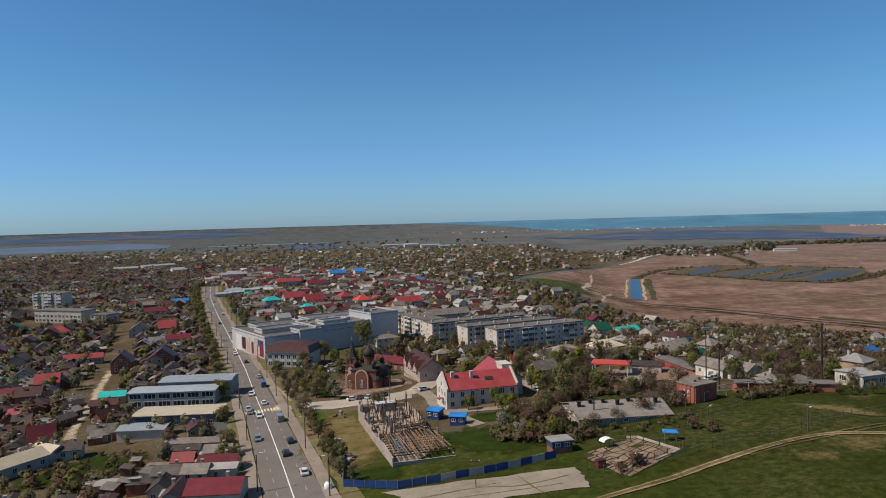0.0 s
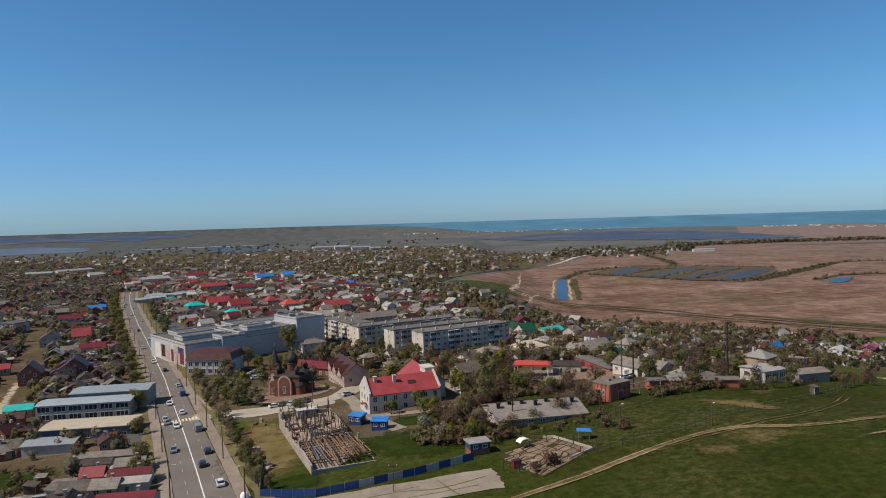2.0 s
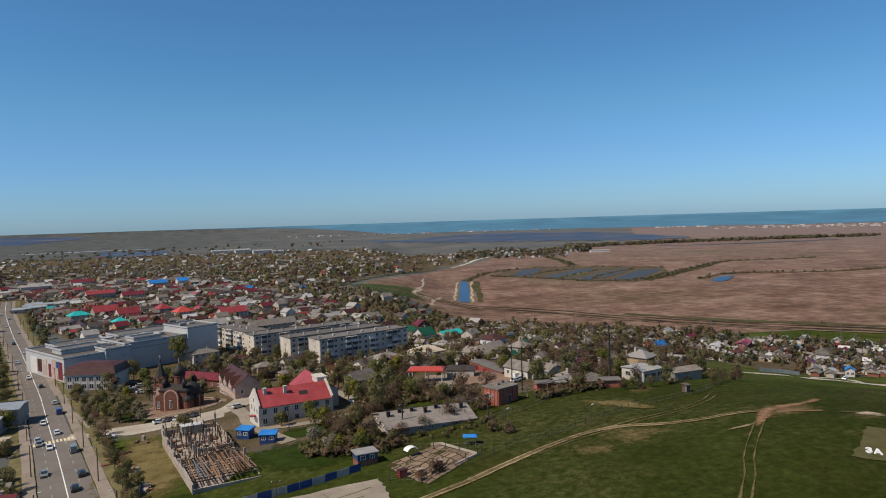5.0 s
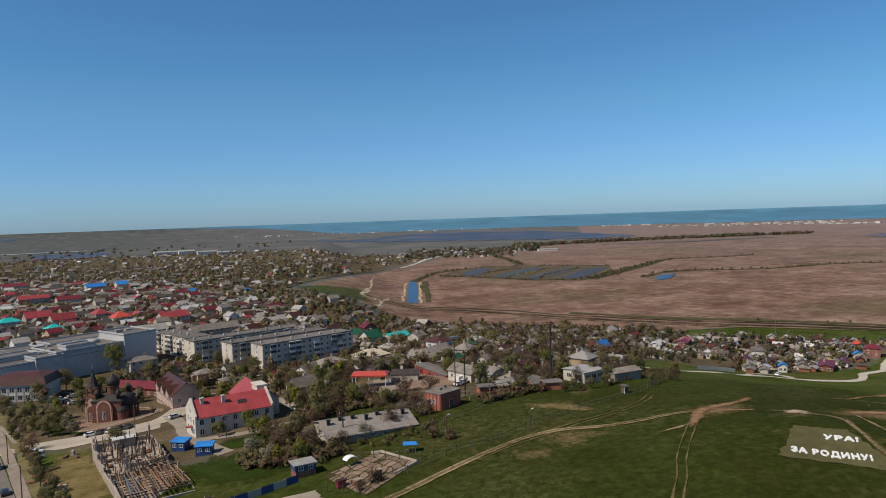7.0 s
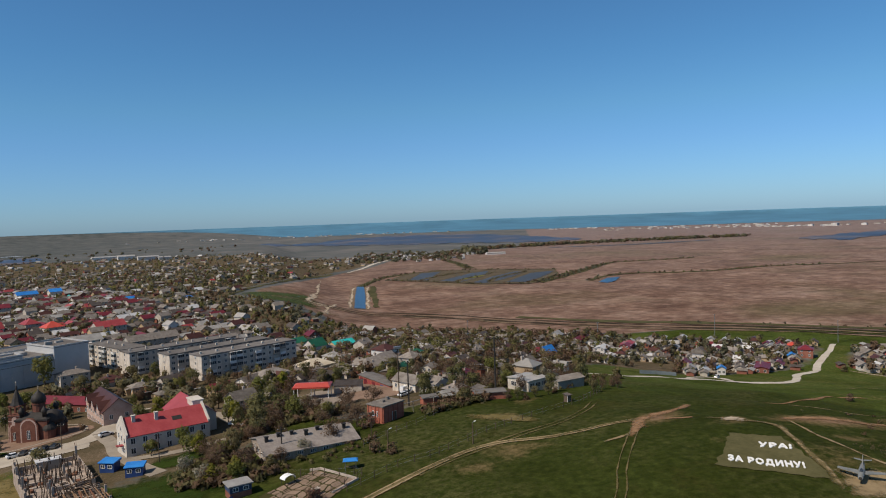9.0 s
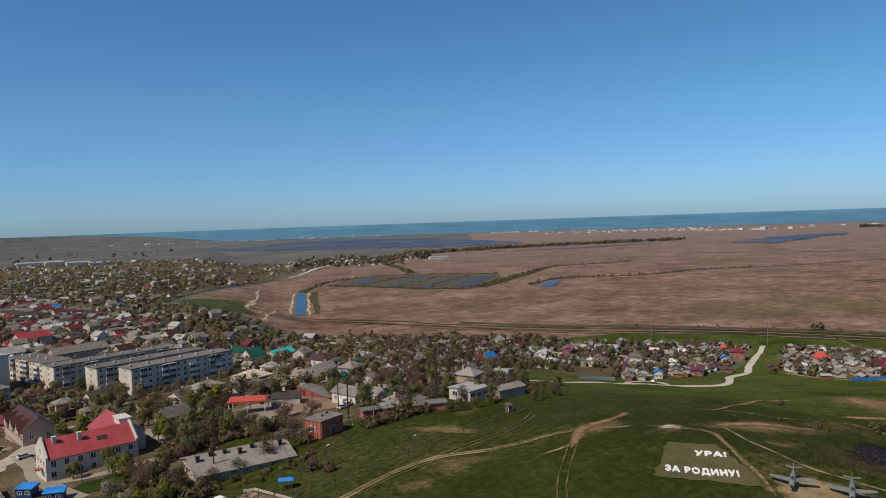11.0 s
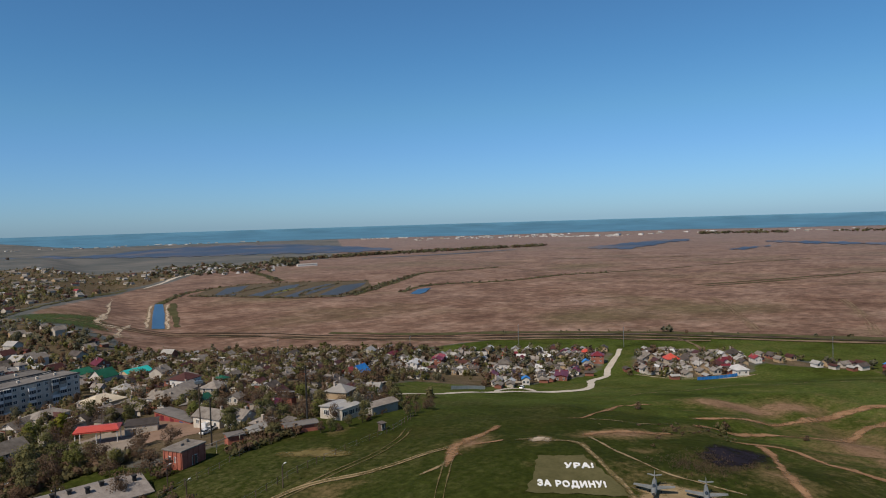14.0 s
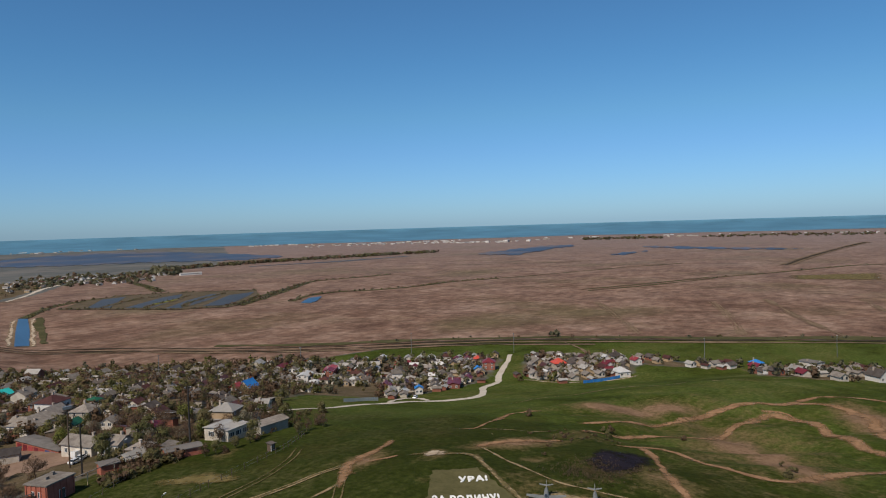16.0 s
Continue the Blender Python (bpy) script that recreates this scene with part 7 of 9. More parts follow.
# market stalls beside the main road
for i in range(14):
    rr = random.Random(i)
    shed(-205 + rr.uniform(-14, 22), 668 + rr.uniform(-22, 34), 20 + rr.uniform(-6, 6), rr.choice(["sheet_steel", "sheet_pale", "sheet_steel"]), "plaster", (9, 6, 3.0, 3.8))

# ---- the eastern yards ----
house(88, 398, 30, 1, "sheet_green", "white_wall", dims=(10, 9, 4.4, 8.0))
house(108, 418, 25, 1, "sheet_teal", "beige_wall", dims=(15, 9, 3.4, 5.6))
house(94, 437, 100, 4, "sheet_maroon", "brick_wall", dims=(9, 8, 5.4, 8.2))
house(78, 412, 30, 1, "sheet_green", "plaster", dims=(14, 8, 3.4, 5.6))
house(71, 312, 25, 1, "sheet_beige", "beige_wall", True, dims=(15, 11, 4.0, 6.8))
house(88, 350, 25, 1, "sheet_pale", "white_wall", True, dims=(8, 8, 3.4, 5.6))
house(94, 296, 30, 1, "slate", "white_wall", True, dims=(17, 9, 3.6, 6.2))
house(109, 328, 30, 4, "sheet_brown", "white_wall", True, dims=(10, 9, 6.0, 8.6))
house(50, 297, 28, 1, "slate", "plaster", True, dims=(13, 8, 4.2, 6.2))
house(90.5, 233, -66, 1, "slate", "plaster", dims=(12, 7, 3.4, 5.4))
house(95.5, 222.5, -66, 1, "slate", "white_wall", dims=(8, 6.5, 3.4, 5.2))
hall("brick_shed", 98.5, 194.5, -12, 9.5, 4.5, 2.3, "felt_roof", "red_brick", "low red brick shed with a dark flat roof", 0.3, 0, category="shed")
hall("brick_shed", 83, 199, -5, 4.5, 4, 2.6, "felt_roof", "red_brick", "small red brick shed beside the gardens", 0.3, 0, category="shed")
shed(118, 173, 15, "slate_dark", "wood", (1.5, 1.5, 1.9, 2.1))
house(93, 204, 20, 1, "sheet_pale", "beige_wall", dims=(6.5, 5, 2.0, 3.2))
root = hall("garage_row", 80.1, 266.7, -77, 25, 6, 3.2, "felt_roof", "red_brick", "red shop and garage row with a flat dark roof", 0.25, 0)
for i, m in enumerate(("sheet_maroon", "sheet_maroon", "sheet_red", "sheet_maroon", "sheet_red", "paint_blue", "navy_wall")):
    box_part("garage_door", (1.0 + i * 3.25, -0.07, 0.0, 3.6 + i * 3.25, -0.004, 2.5), m, root, "painted steel garage door")
hall("workshop", 119.5, 199.5, 18, 9, 9.5, 3.4, "sheet_pale", "plaster", "workshop with a pale flat roof beside the grass", 0.4, 3)
hall("barn", 130, 198.5, 8, 11, 6, 2.6, "slate", "plaster", "low barn with grey sheets", 0.9, 0)
house(203, 334, 25, 1, "sheet_blue", "plaster", dims=(8, 7, 3, 6.4))
house(194, 330, 25, 1, "sheet_red", "brick_wall", dims=(5, 4.5, 2.6, 4.4))
house(285, 376, 40, 4, "sheet_maroon", "brick_wall", dims=(8, 7, 4.6, 6.0))

# accents of the villages below the hill
for x, y, a, roof, wall, dims, hip in (
    (276, 282, 50, "sheet_blue", "white_wall", (4.5, 4, 3.4, 4.6), False), (308, 286, 40, "sheet_maroon", "brick_wall", (13, 7, 3.0, 3.8), False), (367, 310, 40, "sheet_maroon", "brick_wall", (8, 8, 4.8, 7.4), True),
    (310, 337, 50, "slate", "white_wall", (11, 8, 4.2, 7.0), True), (272, 305, 40, "sheet_maroon", "brick_wall", (7, 6, 3.6, 6.0), False), (291, 382, 40, "sheet_red", "brick_wall", (10, 7, 4.6, 5.6), False),
    (268, 378, 40, "sheet_white", "white_wall", (12, 7, 4.8, 6.0), False), (378, 330, 40, "sheet_orange", "plaster", (6, 5, 3.0, 5), True)):
    house(x, y, a, 1, roof, wall, hip, dims=dims, group="village houses")
for x, y, a, roof, wall, dims, hip in (
    (398, 276, 60, "sheet_orange", "plaster", (8, 8, 3.0, 6.4), True), (400, 231, 60, "sheet_white", "white_wall", (10, 8, 3.0, 5.6), True), (411, 247, 60, "sheet_maroon", "white_wall", (7, 7, 3.0, 5.4), False),
    (427, 259, 60, "sheet_white", "white_wall", (7, 6, 3, 6), False), (440, 258, 60, "slate_dark", "white_wall", (8, 7, 3.2, 6.4), True), (437, 241, 60, "sheet_red", "white_wall", (7, 5, 3, 4.6), False),
    (462, 172, 60, "sheet_maroon", "brick_wall", (8, 6, 3.0, 4.6), False), (470, 175, 60, "sheet_blue", "plaster", (7, 6, 3.2, 5.4), True), (462, 140, 70, "felt_roof", "plaster", (11, 8, 5.2, 5.6), False),
    (412, 132, 60, "sheet_pale", "white_wall", (8, 6, 3, 5), False), (420, 126, 60, "sheet_pale", "white_wall", (7, 6, 3, 4.6), False), (426, 98, 60, "slate_dark", "white_wall", (9, 7, 3.2, 6.2), False)):
    house(x, y, a, 1, roof, wall, hip, dims=dims, group="village houses")


def brick_box(x, y, turn):
    root = stand("boiler_house", x, y, turn, "small red brick boiler house with a flat roof", "building")
    box_part("wall", (0, 0, -3, 8.4, 6.2, 4.6), "red_brick", root)
    s = Shape()
    s.box(-0.3, -0.3, 4.6, 8.7, 6.5, 4.9)
    s.box(3, 3, 4.9, 4, 4, 5.5)
    s.box(6, 4, 4.9, 6.8, 4.8, 5.7)
    part("roof", s, "slate", root, "dusty brown-grey flat roof")
    for i in range(5):
        box_part("pilaster", (0.05 + i * 1.98, -0.18, -2, 0.42 + i * 1.98, 0.0, 4.5), "red_brick", root)
        box_part("pilaster", (-0.18, 0.1 + i * 1.42, -2, 0.0, 0.42 + i * 1.42, 4.5), "red_brick", root)
    put_windows(root, window_mesh(1.0, 1.6, 1), [(0.0, 2.0, 1.6), (0.0, 4.0, 1.6)], -90)
    part("door", door_mesh(1.6, 2.4), None, root, "", pose(4.5, -0.03, 0.1))
    return root


brick_box(66.8, 187.3, 29)


def long_barn(x, y, turn):
    root = stand("barn", x, y, turn, "long low derelict barn under weathered grey roof sheets", "barn")
    L, W, e, r = 24.0, 16.0, 2.3, 4.4
    at = pose(L / 2, W / 2, 0)
    part("wall", gable_walls(L, W, e, r, 3), "concrete", root, "", at)
    part("roof", gable_roof(L, W, e, r, 0.5, 0.15), "old_sheet", root, "", at)
    for i in range(7):
        s = Shape()
        u, v = 1.6 + i * 3.4, 7.0 if i % 3 else 5.6
        s.box(u - 0.4, v - 0.4, 3.2, u + 0.4, v + 0.4, 5.1)
        s.box(u - 0.55, v - 0.55, 5.1, u + 0.55, v + 0.55, 5.3)
        part("vent", s, "dark", root, "dark wooden roof vent")
    for i in range(8):
        box_part("pier", (0.0 + i * 3.3, -0.16, -1, 0.5 + i * 3.3, 0.0, 2.1), "concrete", root)
    put_windows(root, window_mesh(1.4, 1.0, 2), [(2.0 + i * 3.3, -0.02, 1.0) for i in range(7)])
    put_windows(root, window_mesh(1.4, 1.0, 2), [(-0.02, v, 1.0) for v in (4, 8, 12)], -90)
    return root


long_barn(32.5, 172, 6)


def canopy(x, y, turn):
    root = stand("canopy", x, y, turn, "open yard canopy with a bright orange-red roof on white posts", "canopy")
    s = Shape()
    s.box(-6.5, -4, 4.3, 6.5, 4, 4.75)
    s.loft([[(-6.6, -4.1, 4.75), (6.6, -4.1, 4.75), (6.6, 4.1, 4.75), (-6.6, 4.1, 4.75)], [(-5.5, -0.4, 5.5), (5.5, -0.4, 5.5), (5.5, 0.4, 5.5), (-5.5, 0.4, 5.5)]])
    part("roof", s, "sheet_orange", root)
    for u in (-6, 0, 6):
        for v in (-3.5, 3.5):
            s = Shape()
            s.tube((u, v, -1), (u, v, 4.3), 0.14, 0.14, 8)
            part("post", s, "frame", root)
    return root


canopy(58, 246, -20)
blob("yard", 58, 242, 18, 13, 50, "old_asphalt", "worn concrete yard", 0.13, 0.2)
blob("yard", 77, 242, 19, 10, 75, "red_dirt", "bare earth yard with parked vans", 0.13, 0.25)
shed(72, 250, -20, "slate_dark", "plaster", (10, 6, 2.8, 3.4))


# ---- building site, sheds and court ----
def building_site():
    x, y, turn = -13.0, 156.0, -74.0
    root = stand("building_site", x, y, turn, "half-built concrete frame with columns, low walls and rusty joists", "building site")
    # local +x leads towards the camera, so the far end is at negative x
    s = Shape()
    s.box(-50, 0, -2.5, 0, 15, 0.25)
    part("slab", s, "site_floor", root)
    rr = random.Random(3)
    s = Shape()
    for u0, u1, h in ((-50, -46, 2.6), (-46, -41, 1.1), (-41, -38, 2.2), (-38, -30, 0.8), (-30, -27, 1.9), (-27, -19, 0.7), (-19, -12, 1.6), (-12, 0, 2.3)):
        s.box(u0, -0.1, 0.25, u1, 0.25, h)
    part("wall", s, "concrete", root, "broken concrete outer wall of uneven height")
    for u0, u1, v, h in ((-50, -30, 14.7, 1.5), (-44, -18, 5.0, 0.8), (-40, -22, 10.0, 1.2), (-14, 0, 15, 0.9)):
        s = Shape()
        s.box(u0, v, 0.25, u1, v + 0.3, h)
        part("wall", s, "concrete", root, "half-built block wall")
    for u, v0, v1, h in ((-50, 0, 15, 1.4), (-36, 0, 10, 1.0), (-20, 0, 15, 1.6), (0, 0, 15, 1.2), (-28, 5, 15, 1.3)):
        s = Shape()
        s.box(u - 0.15, v0, 0.25, u + 0.15, v1, h)
        part("wall", s, "concrete", root, "half-built block wall")
    for i in range(11):
        for j in range(4):
            if rr.random() < 0.62:
                h = rr.choice([rr.uniform(1.2, 2.4), rr.uniform(2.6, 4.4)])
                u, v = -49.5 + i * 4.0 + rr.uniform(-0.5, 0.5), 0.4 + j * 4.7
                s = Shape()
                s.box(u - 0.25, v - 0.25, 0.25, u + 0.25, v + 0.25, h)
                for a, b in ((-0.15, -0.15), (0.15, -0.15), (0.15, 0.15), (-0.15, 0.15)):
                    s.tube((u + a, v + b, h), (u + a * 1.4 + rr.uniform(-0.1, 0.1), v + b * 1.4, h + rr.uniform(0.5, 1.1)), 0.03, 0.03, 4, 1)
                part("column", s, ["concrete", "rebar"], root, "raw concrete column with starter bars")
    for i in range(120):
        u, v = rr.uniform(-49, -16), rr.uniform(0.8, 14.5)
        s = Shape()
        s.tube((u, v, 0.2), (u + rr.uniform(-0.7, 0.7), v + rr.uniform(-0.7, 0.7), rr.uniform(1.5, 4.6)), 0.13, 0.1, 5)
        part("prop", s, rr.choice(["wood", "bark", "bark"]), root, "leaning timber prop")
    for i in range(34):
        u, v = rr.uniform(-48, -17), rr.uniform(1, 13)
        w = rr.uniform(0.6, 2.2)
        box_part("rubble", (u, v, 0.2, u + w, v + rr.uniform(0.5, 1.4), rr.uniform(0.4, 1.0)), rr.choice(["concrete", "rebar", "wood"]), root, "heap of building rubble")
    for i in range(10):
        s = Shape()
        a = -18.5 + i * 1.85
        s.box(a, 0.3, 2.0, a + 0.2, 14.8, 2.22)
        part("joist", s, "wood", root, "weathered floor joist")
    for i in range(25):
        b = 1.0 + i * 0.56 + rr.uniform(-0.12, 0.12)
        s = Shape()
        L = rr.uniform(6.5, 9.0)
        s.box(-L, -0.13, 0, L, 0.13, 0.09)
        part("deck_board", s, "metal" if b < 4.5 and rr.random() < 0.3 else rr.choice(["lumber", "lumber", "lumber", "wood", "rebar"]), root, "loose deck board", pose(-10.2 + rr.uniform(-0.8, 0.8), b, 2.25 + 0.1 * (i % 2), 0, 0, rr.uniform(-4, 4)))
    # dark timber piled on the far edge of the deck, white site cabin behind
    for i in range(14):
        u = -21 + rr.uniform(-2.2, 1.0)
        s = Shape()
        s.box(-0.1, 0, 0, 0.1, rr.uniform(3, 6), 0.14)
        part("timber", s, rr.choice(["bark", "wood", "lumber"]), root, "piled dark timber", pose(u, rr.uniform(7, 11), 1.3 + 0.1 * i, rr.uniform(-12, 22), 0, rr.uniform(-14, 14)))
    box_part("cabin", (-49, 5, 0.2, -46.6, 10.5, 2.5), "plaster", root, "pale site cabin")
    box_part("cabin_roof", (-49.3, 4.7, 2.5, -46.3, 10.8, 2.65), "sheet_white", root, "white flat cabin roof")
    return root


building_site()
blob("bare_ground", -28, 186, 15, 34, 12, "yard_f", "dry yellow building yard", 0.12, 0.2)
blob("grass_plot", -18, 153, 8, 6, 0, "lawn_f", "green weeds in the yard", 0.14, 0.3)
blob("grass_plot", 14, 194, 13, 7, 15, "lawn_f", "rough green plot beside the kiosks", 0.13, 0.25)
blob("grass_plot", 12, 172, 18, 15, 20, "lawn_f", "rough green plot behind the fence", 0.12, 0.25)


def blue_shed(x, y, turn, L, W, label):
    root = stand("kiosk", x, y, turn, label, "kiosk", "blue kiosks")
    box_part("wall", (-L / 2, -W / 2, -1, L / 2, W / 2, 2.5), "paint_blue", root)
    s = Shape()
    s.loft([[(-L / 2 - 0.3, -W / 2 - 0.3, 2.5), (L / 2 + 0.3, -W / 2 - 0.3, 2.5), (L / 2 + 0.3, W / 2 + 0.3, 2.5), (-L / 2 - 0.3, W / 2 + 0.3, 2.5)], [(-L / 2 - 0.3, -W / 2 - 0.3, 2.65), (L / 2 + 0.3, -W / 2 - 0.3, 2.65), (L / 2 + 0.3, W / 2 + 0.3, 3.1), (-L / 2 - 0.3, W / 2 + 0.3, 3.1)]])
    part("roof", s, "sheet_blue", root, "bright blue roof")
    put_windows(root, window_mesh(1.2, 1.0, 1), [(-L / 4, -W / 2, 1.1), (L / 4, -W / 2, 1.1)])
    return root


blue_shed(-4, 199, -30, 4.0, 2.9, "small kiosk with a bright blue roof")
blue_shed(2.5, 190, -12, 4.2, 2.7, "small kiosk with a bright blue roof")
root = stand("shelter", 49, 153, -15, "open shelter with a bright blue roof on the grass", "shelter")
for u in (-1.2, 1.2):
    for v in (-0.8, 0.8):
        s = Shape()
        s.tube((u, v, -0.5), (u, v, 2.0), 0.06, 0.06, 6)
        part("post", s, "metal", root)
s = Shape()
s.loft([[(-1.7, -1.2, 2.0), (1.7, -1.2, 2.0), (1.7, 1.2, 2.0), (-1.7, 1.2, 2.0)], [(-1.7, -1.2, 2.1), (1.7, -1.2, 2.1), (1.7, 1.2, 2.1), (-1.7, 1.2, 2.1)], [(-1.2, -0.15, 2.5), (1.2, -0.15, 2.5), (1.2, 0.15, 2.5), (-1.2, 0.15, 2.5)]])
part("roof", s, "sheet_blue", root)
box_part("bench", (-1.0, 0.3, 0.35, 1.0, 0.7, 0.45), "wood", root)
root = stand("gate_house", 24.5, 154, 12, "dark brown and blue gate house with a pale flat roof", "gate house")
box_part("wall", (-2.3, -1.8, -2, 2.3, 1.8, 1.3), "brick_wall", root)
box_part("upper_wall", (-2.35, -1.85, 1.3, 2.35, 1.85, 2.7), "navy", root)
box_part("roof", (-2.7, -2.2, 2.7, 2.7, 2.2, 2.92), "sheet_pale", root)
put_windows(root, window_mesh(1.2, 0.9, 1), [(-1.1, -1.86, 1.5), (1.1, -1.86, 1.5)])
COURT = [Vector(q) for q in ((28, 149.5), (42, 158.5), (48.3, 145), (35, 134))]
court = sheet("court", [tuple(q) for q in COURT], "weeds", "weed-grown old court of broken concrete slabs", 0.12, 8, 0.4)
rr = random.Random(12)


def court_at(u, w):
    q = (COURT[0] * (1 - u) + COURT[1] * u) * (1 - w) + (COURT[3] * (1 - u) + COURT[2] * u) * w
    return q


NU, NW = 7, 7
grid = [[court_at((i + (rr.uniform(-0.3, 0.3) if 0 < i < NU else 0)) / NU, (j + (rr.uniform(-0.3, 0.3) if 0 < j < NW else 0)) / NW) for j in range(NW + 1)] for i in range(NU + 1)]
for i in range(NU):
    for j in range(NW):
        if rr.random() < 0.07:
            continue
        ring = [grid[i][j], grid[i + 1][j], grid[i + 1][j + 1], grid[i][j + 1]]
        halves = [ring] if rr.random() < 0.55 else [[ring[0], ring[1], (ring[1] * 0.6 + ring[2] * 0.4), (ring[3] * 0.45 + ring[0] * 0.55)], [(ring[3] * 0.45 + ring[0] * 0.55), (ring[1] * 0.6 + ring[2] * 0.4), ring[2], ring[3]]]
        for h in halves:
            c = sum(h, Vector((0, 0))) / 4
            g = rr.uniform(0.12, 0.26)
            cut = []
            for k in range(4):
                a, b = h[k], h[(k + 1) % 4]
                for f in (0.14, 0.5, 0.86):
                    p = a.lerp(b, f + rr.uniform(-0.06, 0.06))
                    cut.append(p + (c - p).normalized() * (g + rr.uniform(-0.05, 0.09)))
            s = Shape()
            up = rr.uniform(0.19, 0.25)
            low, top = [(p.x, p.y, gz(p.x, p.y) + 0.02) for p in cut], [(p.x, p.y, gz(p.x, p.y) + up) for p in cut]
            s.loft([low, top])
            part("slab", s, "slab", court)
s = Shape()
for p, q in zip(((41, 159.2), (43.2, 158.3), (48.6, 145.2)), ((43.2, 158.3), (48.6, 145.2), (42.2, 141.4))):
    d = Vector((q[0] - p[0], q[1] - p[1])).normalized() * 0.16
    n = Vector((-d.y, d.x))
    z = gz(*p), gz(*q)
    ends = [[(v[0] + d.x * e + n.x * k, v[1] + d.y * e + n.y * k, zz + h) for k, h in ((-1, -0.3), (1, -0.3), (1, 0.5), (-1, 0.5))] for v, e, zz in ((p, -0.9, z[0]), (q, 0.9, z[1]))]
    s.loft(ends)
tagged(new("low_wall", s.mesh("low_wall", "concrete")), "low pale concrete wall round the old court", "wall")


def utility_box(x, y, turn, w, h):
    root = stand("utility_box", x, y, turn, "rust-red steel utility box on the old court", "utility box", "utility boxes")
    box_part("body", (-w / 2, -0.6, -0.2, w / 2, 0.6, h), "sheet_maroon", root)
    box_part("lid", (-w / 2 - 0.1, -0.7, h, w / 2 + 0.1, 0.7, h + 0.1), "sheet_brown", root, "brown overhanging lid")
    box_part("door", (-w / 2 + 0.15, -0.64, 0.1, w / 2 - 0.15, -0.6, h - 0.15), "sheet_red", root)


utility_box(31, 142, 20, 1.8, 1.5)
utility_box(38.4, 143, 20, 1.3, 1.2)
root = stand("play_shelter", 35, 153.5, 25, "small rounded white shelter on dark posts", "shelter")
for u in (-1.2, 1.2):
    for v in (-0.7, 0.7):
        s = Shape()
        s.tube((u, v, -0.3), (u, v, 1.6), 0.06, 0.06, 6)
        part("post", s, "dark", root)
s = Shape()
s.prism([(1.5 * math.cos(math.pi * i / 8), 1.5 + 0.75 * math.sin(math.pi * i / 8)) for i in range(9)] + [(-1.38 * math.cos(math.pi * i / 8), 1.45 + 0.68 * math.sin(math.pi * i / 8)) for i in range(9)], -0.9, 0.9)
part("roof", s, "paint_white", root)
sheet("forecourt", [(-14, 141), (26, 143), (27, 132), (-4, 130)], "forecourt", "pale worn concrete forecourt", 0.13, 14, 0.4)
for pts in ([(-8, 135), (5, 137), (14, 136), (24, 139)], [(0, 133), (10, 133.5), (22, 135)], [(14, 141), (16, 135), (18, 131)]):
    ribbon("crack", pts, 0.3, "dry_grass", "weed-grown crack", 0.17, 0.1, 1.5, category="crack")


def panel_fence(name, pts, height, mats, label, step=2.5):
    """A fence: posts and panels, each a part, along plan points."""
    x0, y0 = pts[0]
    root = stand(name, x0, y0, 0, label, "fence")
    base = gz(x0, y0)
    line = []
    for (a, b), (c, d) in zip(pts, pts[1:]):
        n = max(1, int(math.hypot(c - a, d - b) / step))
        line += [(a + (c - a) * i / n, b + (d - b) * i / n) for i in range(n)]
    line.append(pts[-1])
    ps = Shape()
    ps.box(-0.06, -0.06, -0.6, 0.06, 0.06, height + 0.1)
    pm = ps.mesh("post", "metal")
    for i, ((a, b), (c, d)) in enumerate(zip(line, line[1:])):
        za, zb = gz(a, b), gz(c, d)
        part("post", pm, None, root, at=pose(a - x0, b - y0, za - base))
        s = Shape()
        n = Vector((d - b, a - c)).normalized() * 0.03
        lo, hi = 0.12, height
        q = [(a, b, za + lo), (c, d, zb + lo), (c, d, zb + hi), (a, b, za + hi)]
        s.loft([[(x + n.x - x0, y + n.y - y0, z - base) for x, y, z in q], [(x - n.x - x0, y - n.y - y0, z - base) for x, y, z in q]])
        part("panel", s, mats[i % len(mats)], root)
    return root


panel_fence("fence", [(-26, 170), (-23, 147), (-11, 142), (-2, 143)], 1.75, ["paint_blue"], "blue metal site fence")
panel_fence("fence", [(-2, 143), (7, 145), (23, 149.5)], 1.75, ["sheet_pale", "paint_blue", "sheet_pale", "paint_blue", "paint_blue"], "blue site fence with white panels")
panel_fence("fence", [(366, 236), (378, 232), (389, 229), (394, 228)], 1.9, ["sheet_blue"], "bright blue yard fence")
panel_fence("fence", [(213, 266), (222, 266), (233, 265)], 1.8, ["sheet_steel"], "grey sheet yard fence", 2.5)


def post_fence(pts, step=4.0):
    x0, y0 = pts[0]
    root = stand("post_fence", x0, y0, 0, "thin dark posts of a wire fence on the grass", "fence")
    base = gz(x0, y0)
    ps = Shape()
    ps.tube((0, 0, -0.5), (0, 0, 1.8), 0.1, 0.085, 6)
    pm = ps.mesh("post", "bark")
    line = curve_points(pts, step)
    for p in line:
        part("post", pm, None, root, at=pose(p.x - x0, p.y - y0, gz(p.x, p.y) - base))
    for h in (0.6, 1.5):
        s = Shape()
        s.loft([[(p.x - x0 + u, p.y - y0 - u, gz(p.x, p.y) - base + h + w) for u, w in ((-0.012, 0), (0.012, 0), (0, 0.02))] for p in line])
        part("wire", s, "metal", root)


